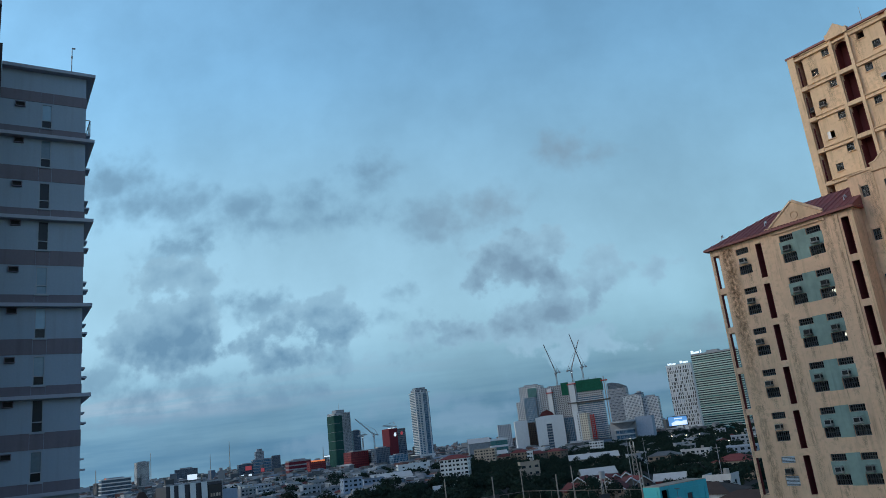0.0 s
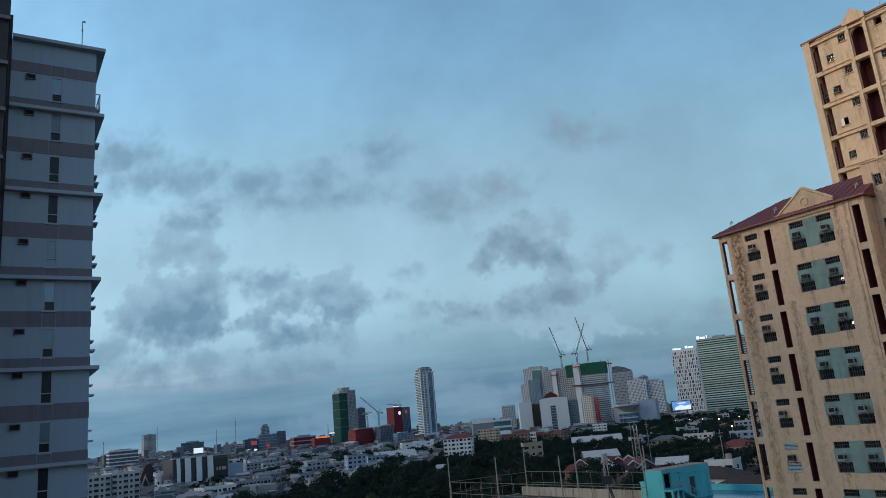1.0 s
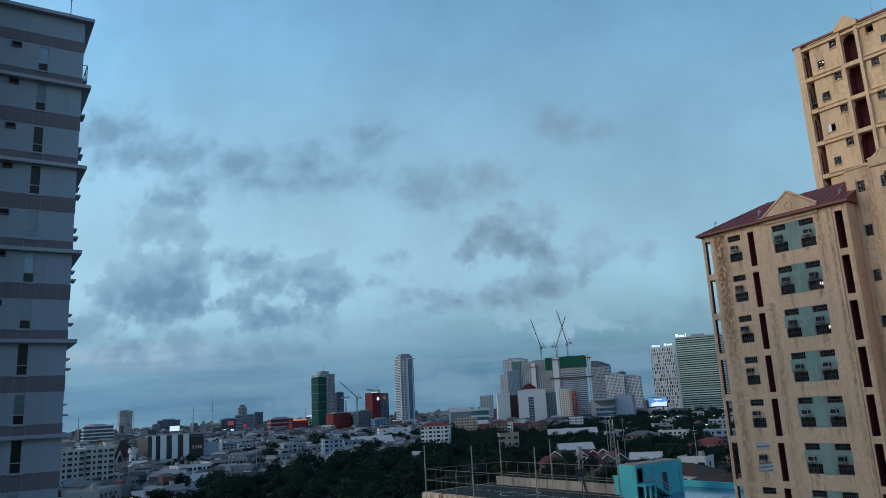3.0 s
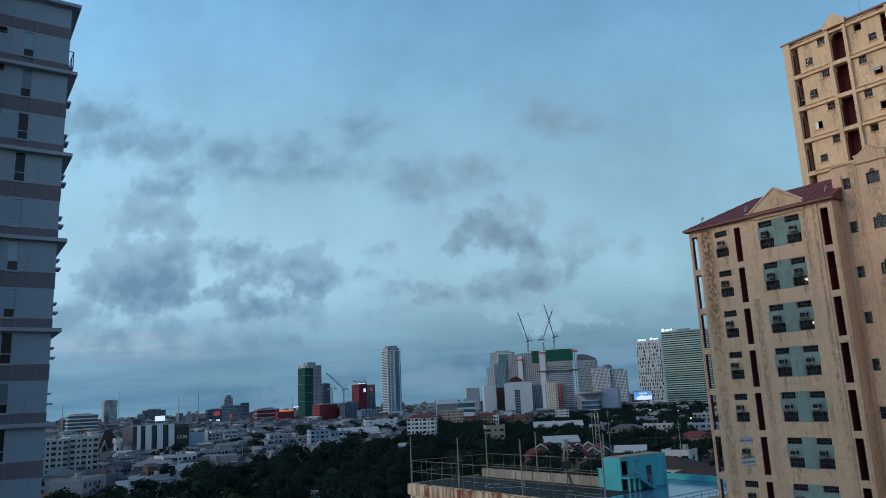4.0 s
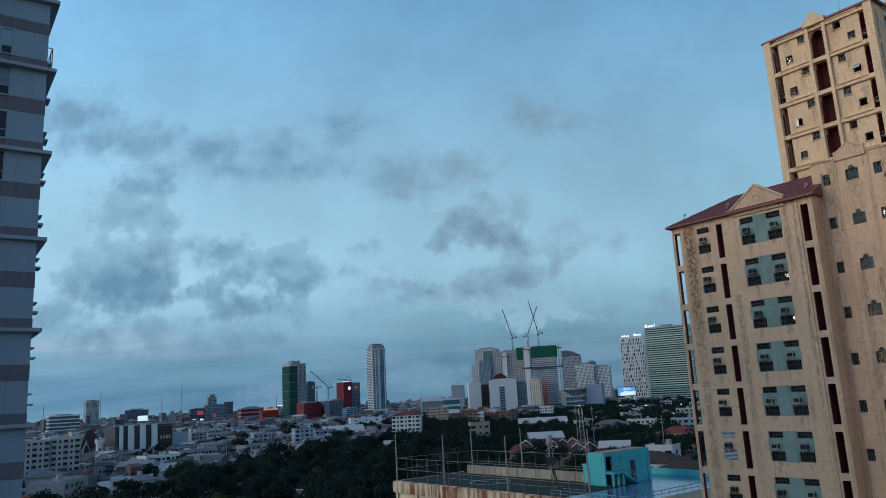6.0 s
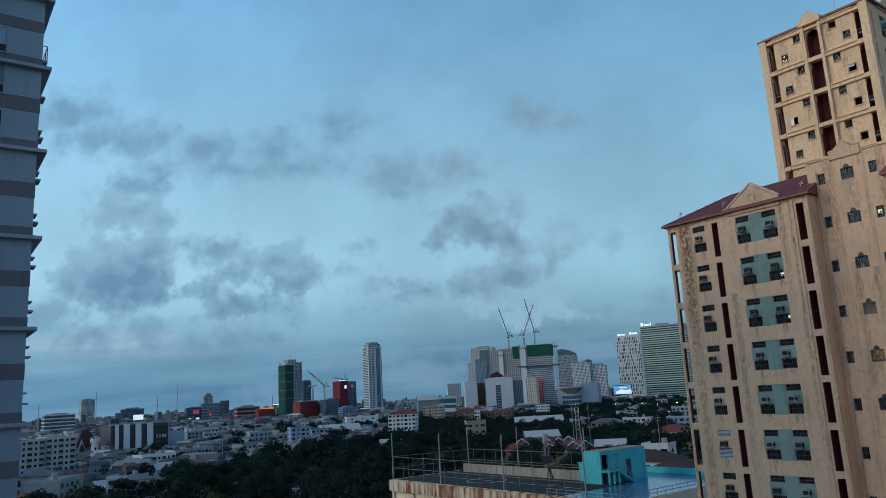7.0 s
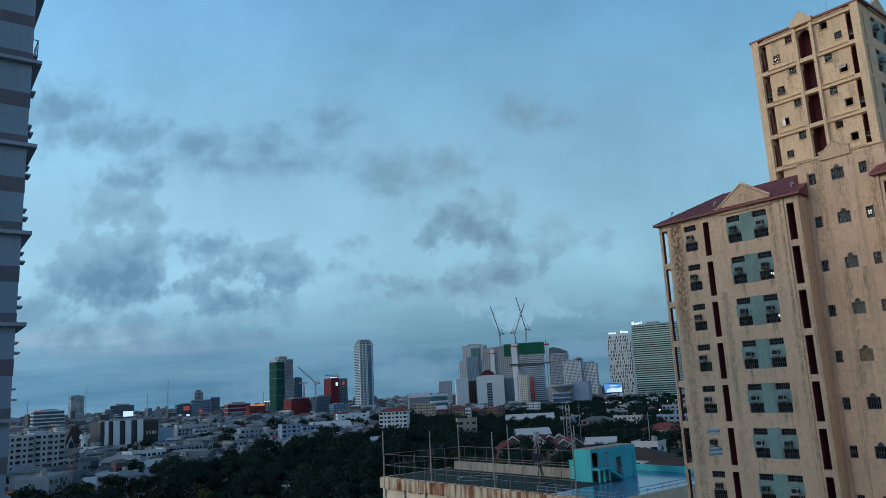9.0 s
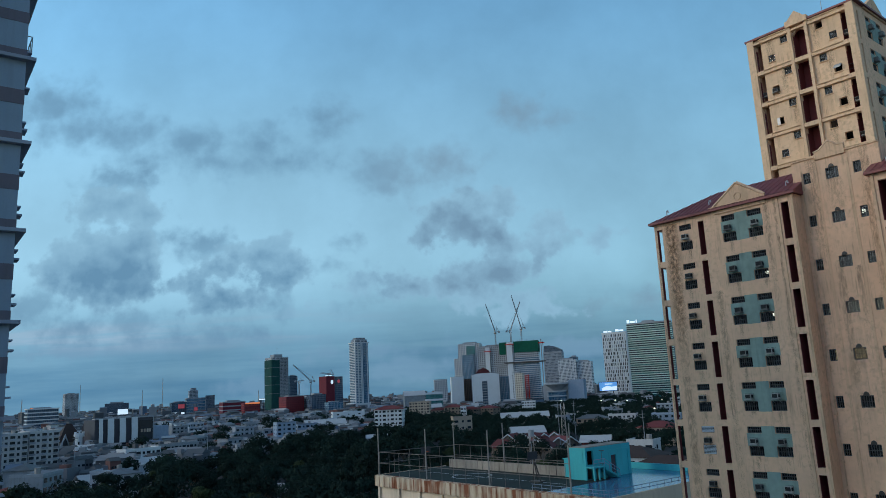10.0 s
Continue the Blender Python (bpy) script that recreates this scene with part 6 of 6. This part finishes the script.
shed("warehouse", "pale warehouse hall with a white gabled roof", site(2.2, 1000, 6), 28, 20, 27, 6, TIN_WHITE, OFFWHITE)
shed("warehouse", "low long hall with a white roof", site(1.2, 880, 6), 32, 18, 13, 4, TIN_WHITE, OFFWHITE)

# cluster of houses with red roofs and white gable trims
rnd = random.Random(11)
for i in range(11):
    az, d = -4.9 - (i % 6) * 0.85 + rnd.uniform(-0.3, 0.3), 345 + (i // 6) * 40 + rnd.uniform(-10, 10)
    h = thing("red_roofed_house", site(az, d, rnd.uniform(-35, 35)), "small house with maroon roof and white gable trim", "house", "red-roofed houses")
    w, dp, hh, rs = 8.5, 11.0, 6.0, 3.0
    part("wall", Geo().box(-w / 2, w / 2, 0, dp, 0, hh).prism([(-w / 2, hh), (w / 2, hh), (0, hh + rs)], 0, dp), MUD_WALL, h)
    part("roof", Geo().prism([(-w / 2 - 0.7, hh - 0.3), (0, hh + rs + 0.12), (0, hh + rs + 0.4), (-w / 2 - 0.8, hh - 0.05)], -0.8, dp + 0.8).prism([(0, hh + rs + 0.12), (w / 2 + 0.7, hh - 0.3), (w / 2 + 0.8, hh - 0.05), (0, hh + rs + 0.4)], -0.8, dp + 0.8), TILE_RED, h)
    part("gable_trim", Geo().beam((-w / 2 - 0.8, -0.9, hh - 0.2), (0, -0.9, hh + rs + 0.25), 0.2).beam((0, -0.9, hh + rs + 0.25), (w / 2 + 0.8, -0.9, hh - 0.2), 0.2), WHITE, h)
    for x in (-2.2, 2.2):
        part("window", PANE_SMALL, None, h, at=(x, -0.01, 4.6))

# small masts, poles and street lamps
for az, d, hgt in ((-8.7, 340, 26), (-9.9, 420, 24), (-14.9, 300, 22), (-6.5, 300, 15), (17.6, 420, 24), (9.0, 560, 22), (4.0, 600, 26), (26.3, 420, 20)):
    p_ = thing("utility_pole", site(az, d), "slender pale utility pole above the trees", "pole", "utility poles")
    part("pole", Geo().cone(0, 0, 0, hgt, 0.17, 0.11, 8), CONCRETE, p_)
    part("crossarm", Geo().box(-1.2, 1.2, -0.1, 0.1, hgt - 1.6, hgt - 1.4).box(-0.9, 0.9, -0.1, 0.1, hgt - 2.8, hgt - 2.6), STEEL, p_)
t = thing("water_tower", site(-6.55, 310), "small elevated water tank on a steel frame", "water tank")
g = Geo()
for x, y in ((-1, -1), (1, -1), (1, 1), (-1, 1)):
    g.beam((x, y, 0), (x * 0.7, y * 0.7, 13), 0.12)
part("frame", g, STEEL, t)
part("tank", Geo().cone(0, 0, 13, 15.6, 1.2, 1.2, 12), CONCRETE, t)
t = thing("lattice_mast", site(-9.05, 420), "steel telecom lattice tower among trees", "mast", "lattice masts")
g, s = Geo(), 1.4
for x, y in ((-s, -s), (s, -s), (s, s), (-s, s)):
    g.beam((x, y, 0), (x * 0.5, y * 0.5, 23), 0.16)
part("mast", g, STEEL, t)
g = Geo()
for i in range(9):
    q = s * (1 - 0.5 * i / 9)
    g.beam((-q, -q, i * 2.4), (q, -q, i * 2.4 + 2.4), 0.09).beam((q, -q, i * 2.4), (-q, -q, i * 2.4 + 2.4), 0.09)
part("bracing", g, STEEL, t)
part("antenna", Geo().box(-1.2, -0.8, -1, -0.7, 19.5, 22.5).box(0.8, 1.2, -1, -0.7, 19.5, 22.5).cone(0, 0, 23, 25.5, 0.1, 0.06, 6), WHITE, t)
for az, d in ((-12.0, 900), (-13.0, 880), (-13.9, 860), (-15.0, 820), (-15.8, 600), (-9.0, 1000), (-16.4, 840), (8.0, 1100)):
    lampost = thing("street_lamp", site(az, d), "tall street lamp switched on at dusk", "street lamp", "street lamps")
    part("pole", Geo().cone(0, 0, 0, 11, 0.16, 0.1, 6).beam((0, 0, 10.9), (0, -1.8, 11.4), 0.08), STEEL, lampost)
    part("lamp_head", Geo().box(-0.45, 0.45, -2.2, -1.5, 11.0, 11.4), GLOW_WARM, lampost)

# ---- ordinary houses between the larger ones ----
rnd = random.Random(21)
WOOD_EDGE = [(34, 270), (27, 290), (22, 310), (18, 360), (12, 430), (6, 520), (0, 560), (-8, 520), (-20, 480)]


def edge_at(az):
    return float(np.interp(-az, [-a for a, _ in WOOD_EDGE], [d for _, d in WOOD_EDGE]))


flat_block("dark_roofed_hall", "large hall with a dark brown roof behind the deck", site(-15.6, 175, -22), 22, 16, 4, BEIGE, 4.0, roof=DARK_ROOF, category="hall", step=3.2)
flat_block("dark_roofed_hall", "low hall with dark brown roof among trees", site(-13.3, 215, -30), 16, 12, 4, OFFWHITE, 4.0, roof=DARK_ROOF, category="hall", step=3.2)
TAKEN = [(o.matrix_basis.translation.x, o.matrix_basis.translation.y) for o in bpy.data.objects if o.parent is None and o.type == "EMPTY"]
FIXED = list(TAKEN)


def free(x, y, r):
    return all((x - a) ** 2 + (y - b) ** 2 > r * r for a, b in TAKEN)


kinds = []
HIDE = pose(0, -900, 0)
for i, (w, d, s, wall_m, roof_m, lab) in enumerate(((9, 9, 2, OFFWHITE, TIN, "plain two-storey house with a weathered tin roof"), (12, 10, 3, OFFWHITE, None, "off-white three-storey house with flat roof"), (10, 12, 2, BEIGE, TILE_RED, "beige house with dull red roof"), (14, 11, 4, OFFWHITE, None, "off-white four-storey walk-up block"), (8, 8, 2, GREYBLUE, TIN, "grey-blue house with tin roof"), (14, 11, 3, CONCRETE, TIN, "concrete house with weathered metal roof"))):
    kinds.append((w, flat_block("house", lab, site(27 - i * 2.5, 640 + i * 25, 20), w, d, s, wall_m, 3.4, roof=roof_m, group="ordinary houses", side=False)))
    o = kinds[-1][1].matrix_basis.translation
    TAKEN.append((o.x, o.y))
count = 0
for _ in range(4000):
    if count >= 270:
        break
    az, d = rnd.uniform(-19, 33), math.sqrt(rnd.uniform(230 ** 2, 1000 ** 2))
    inside = d < edge_at(az)
    if inside and not (az < -7 and d > 300 and rnd.random() < 0.03):
        continue
    if (19 < az < 27.5 and 330 < d < 610) or (3 < az < 13 and d < 780):
        continue
    if az < -8 and rnd.random() < 0.75:
        continue
    if -8 <= az < 3.2 and d < 900 and rnd.random() < 0.9:
        continue
    x, y = -math.sin(radians(az)) * d, math.cos(radians(az)) * d
    if not free(x, y, 15):
        continue
    TAKEN.append((x, y))
    w, k = kinds[rnd.randrange(len(kinds))]
    copy_thing(k, pose(x, y, 0, 0, 0, az + rnd.choice((-25, 0, 15, 40, 65))))
    count += 1

# far roofs and walls out to the horizon, too small to tell apart
VARIED = bpy.data.materials.new("far_roofs_and_walls")
VARIED.use_nodes = True
vn, vl = VARIED.node_tree.nodes, VARIED.node_tree.links
gi, ramp = vn.new("ShaderNodeNewGeometry"), vn.new("ShaderNodeValToRGB")
vl.new(gi.outputs["Random Per Island"], ramp.inputs[0])
ramp.color_ramp.interpolation = "CONSTANT"
els = ramp.color_ramp.elements
els[0].color, els[1].position, els[1].color = (0.07, 0.085, 0.10, 1), 0.2, (0.21, 0.235, 0.26, 1)
for pos, col in ((0.36, (0.06, 0.07, 0.08)), (0.55, (0.12, 0.14, 0.165)), (0.68, (0.12, 0.06, 0.055)), (0.76, (0.19, 0.21, 0.23)), (0.90, (0.45, 0.46, 0.47)), (0.94, (0.10, 0.15, 0.22))):
    e_ = els.new(pos)
    e_.color = (*col, 1)
vl.new(ramp.outputs[0], vn["Principled BSDF"].inputs["Base Color"])
vn["Principled BSDF"].inputs["Roughness"].default_value = 0.85
g, panes = Geo(), Geo()
for _ in range(8200):
    az, d = rnd.uniform(-26, 36), 400 * (4400 / 400) ** (rnd.random() ** 1.1)
    x, y = -math.sin(radians(az)) * d, math.cos(radians(az)) * d
    if d < edge_at(az) + 20 or (az < -8 and d < 1350) or (az < 3.2 and d < 880) or (d < 1000 and not free(x, y, 11)):
        continue
    near = d < 1000
    w, dp, h = rnd.uniform(2.2, 5.5 if near else 10), rnd.uniform(3, 5 if near else 9), rnd.choice((3, 4, 5, 6, 7) if near else (4, 5, 6, 7, 8, 9, 11)) * (1 + 0.2 * rnd.random())
    if rnd.random() < 0.05 and d > 1500:
        h = rnd.uniform(16, 30)
    a = radians(az + rnd.uniform(-40, 40))
    c, s = math.cos(a), math.sin(a)
    base = [(x + i * c - j * s, y + i * s + j * c) for i, j in ((-w, -dp), (w, -dp), (w, dp), (-w, dp))]
    g.plan(base, 0, h)
    if rnd.random() < 0.6:
        k = len(g.v)
        up = h + rnd.uniform(1.0, 2.6)
        m1 = ((base[0][0] + base[3][0]) / 2, (base[0][1] + base[3][1]) / 2, up)
        m2 = ((base[1][0] + base[2][0]) / 2, (base[1][1] + base[2][1]) / 2, up)
        o = 1.12
        b4 = [(x + (p[0] - x) * o, y + (p[1] - y) * o, h + 0.05) for p in base]
        g.v += b4 + [m1, m2]
        g.f += [(k, k + 1, k + 5, k + 4), (k + 2, k + 3, k + 4, k + 5), (k + 3, k, k + 4), (k + 1, k + 2, k + 5)]
    elif near:
        # roof rooms, tanks and parapets
        q = rnd.uniform(-0.5, 0.5)
        small = [(x + (i * w * 0.35 + q * w) * c - j * dp * 0.4 * s, y + (i * w * 0.35 + q * w) * s + j * dp * 0.4 * c) for i, j in ((-1, -1), (1, -1), (1, 1), (-1, 1))]
        g.plan(small, h, h + rnd.uniform(1.2, 2.6))
    if near:
        for f_ in range(int(h / 3)):
            for i in (-0.55, 0.0, 0.55):
                p_ = [(x + (i * w + e) * c + (dp + q2) * s, y + (i * w + e) * s - (dp + q2) * c) for e, q2 in ((-0.5, 0.12), (0.5, 0.12), (0.5, 0.0), (-0.5, 0.0))]
                panes.plan(p_, f_ * 3 + 1.0, f_ * 3 + 2.1)
tagged(new("distant_windows", ready(panes, "distant_windows", DARK_GLASS)), "small dark windows of the crowded low houses", "windows", kind="stuff")
tagged(new("distant_houses", ready(g, "distant_houses", VARIED)), "countless grey and white low houses reaching to the horizon", "houses", kind="stuff")

# ---- trees ----


def tree_meshes(seed, h, spread, leaves, leaf):
    r = random.Random(seed)
    tr = Geo()
    tr.cone(0, 0, 0, h * 0.45, 0.28, 0.17, 7)
    lobes = []
    for i in range(6):
        a, rad, z = 2 * math.pi * i / 6 + r.uniform(-0.4, 0.4), spread * r.uniform(0.30, 0.62), h * r.uniform(0.52, 0.82)
        tip = (rad * math.cos(a), rad * math.sin(a), z)
        tr.beam((0, 0, h * r.uniform(0.28, 0.44)), tip, 0.13, 0.05)
        lobes.append((tip, spread * r.uniform(0.36, 0.55)))
    lobes.append(((r.uniform(-1, 1), r.uniform(-1, 1), h * 0.84), spread * 0.5))
    cr = Geo()
    for i in range(leaves):
        (cx, cy, cz), rad = lobes[i % len(lobes)]
        d = Vector((r.gauss(0, 1), r.gauss(0, 1), r.gauss(0.15, 1))).normalized()
        rr = rad * (0.55 + 0.5 * r.random() ** 0.6)
        c = Vector((cx, cy, cz)) + Vector((d.x * rr, d.y * rr, d.z * rr * 0.72))
        n = (d + Vector((r.gauss(0, 0.5), r.gauss(0, 0.5), r.gauss(0.3, 0.5)))).normalized()
        u = n.orthogonal().normalized()
        u.rotate(Matrix.Rotation(r.uniform(0, 6.28), 3, n))
        v = n.cross(u)
        s = leaf * r.uniform(0.6, 1.3)
        cr.poly(c + u * s, c + v * s * 0.6 + n * s * 0.15, c - u * s, c - v * s * 0.6 + n * s * 0.15)
    return tr, cr


KINDS = []
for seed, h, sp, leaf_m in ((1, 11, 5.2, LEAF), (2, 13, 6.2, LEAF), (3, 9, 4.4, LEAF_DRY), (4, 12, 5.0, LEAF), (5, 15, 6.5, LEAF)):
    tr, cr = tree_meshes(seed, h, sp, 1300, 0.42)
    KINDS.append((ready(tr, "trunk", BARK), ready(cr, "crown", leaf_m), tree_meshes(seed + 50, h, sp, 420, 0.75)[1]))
spots = []
for _ in range(9000):
    az, d = rnd.uniform(-21, 34), math.sqrt(rnd.uniform(105 ** 2, 1000 ** 2))
    e_ = edge_at(az)
    if d > e_ and not (rnd.random() < (0.10 if az > 3 else 0.75 if az > -7 else 0.85)):
        continue
    if d > e_ and az > 14 and rnd.random() < 0.5:
        continue
    x, y = -math.sin(radians(az)) * d, math.cos(radians(az)) * d
    # clear of the near blocks
    hx, hy = x - TX * FARTHER, y - TY * FARTHER
    lx, ly = hx * math.cos(radians(-B_TURN)) - hy * math.sin(radians(-B_TURN)), hx * math.sin(radians(-B_TURN)) + hy * math.cos(radians(-B_TURN))
    if -7 < lx < 70 and -60 < ly < 40:
        continue
    if not free(x, y, 9.5) or any((x - a) ** 2 + (y - b) ** 2 < 12 ** 2 for a, b in FIXED):
        continue
    if any((x - a) ** 2 + (y - b) ** 2 < 7.0 ** 2 for a, b, _ in spots):
        continue
    spots.append((x, y, d))
for _ in range(1500):
    az, d = rnd.uniform(-21, -7), rnd.uniform(800, 1330)
    x, y = -math.sin(radians(az)) * d, math.cos(radians(az)) * d
    if not any((x - a) ** 2 + (y - b) ** 2 < 13 ** 2 for a, b, _ in spots) and not any((x - a) ** 2 + (y - b) ** 2 < 30 ** 2 for a, b in FIXED):
        spots.append((x, y, d))
spots.sort(key=lambda s: s[2])
for i, (x, y, d) in enumerate(spots[:290]):
    tr, cr, _ = KINDS[rnd.randrange(5)]
    s = rnd.uniform(0.75, 1.15) * (0.85 if x > 10 else 1.0)
    ob = thing("tree", pose(x, y, 0, 0, 0, rnd.uniform(0, 360)) @ Matrix.Scale(s, 4), "dark green broad-leaved tree in the wooded park", "tree", "park trees")
    part("trunk", tr, None, ob)
    part("crown", cr, None, ob)
verts, faces, k = [], [], 0
cheap = [np.array(c.v) for _, _, c in KINDS]
for x, y, d in spots[290:]:
    p_ = cheap[rnd.randrange(5)]
    a, s = rnd.uniform(0, 6.28), rnd.uniform(0.7, 1.1) * (0.85 if x > 10 else 1.0)
    c, sn = math.cos(a) * s, math.sin(a) * s
    verts.append(np.stack([p_[:, 0] * c - p_[:, 1] * sn + x, p_[:, 0] * sn + p_[:, 1] * c + y, p_[:, 2] * s], 1))
    faces.append(np.arange(len(p_)).reshape(-1, 4) + k)
    k += len(p_)
if verts:
    me = bpy.data.meshes.new("far_woods")
    me.from_pydata(np.concatenate(verts).tolist(), [], np.concatenate(faces).tolist())
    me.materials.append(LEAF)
    tagged(new("far_woods", me), "dark green tree crowns scattered between far houses", "woods", kind="stuff")
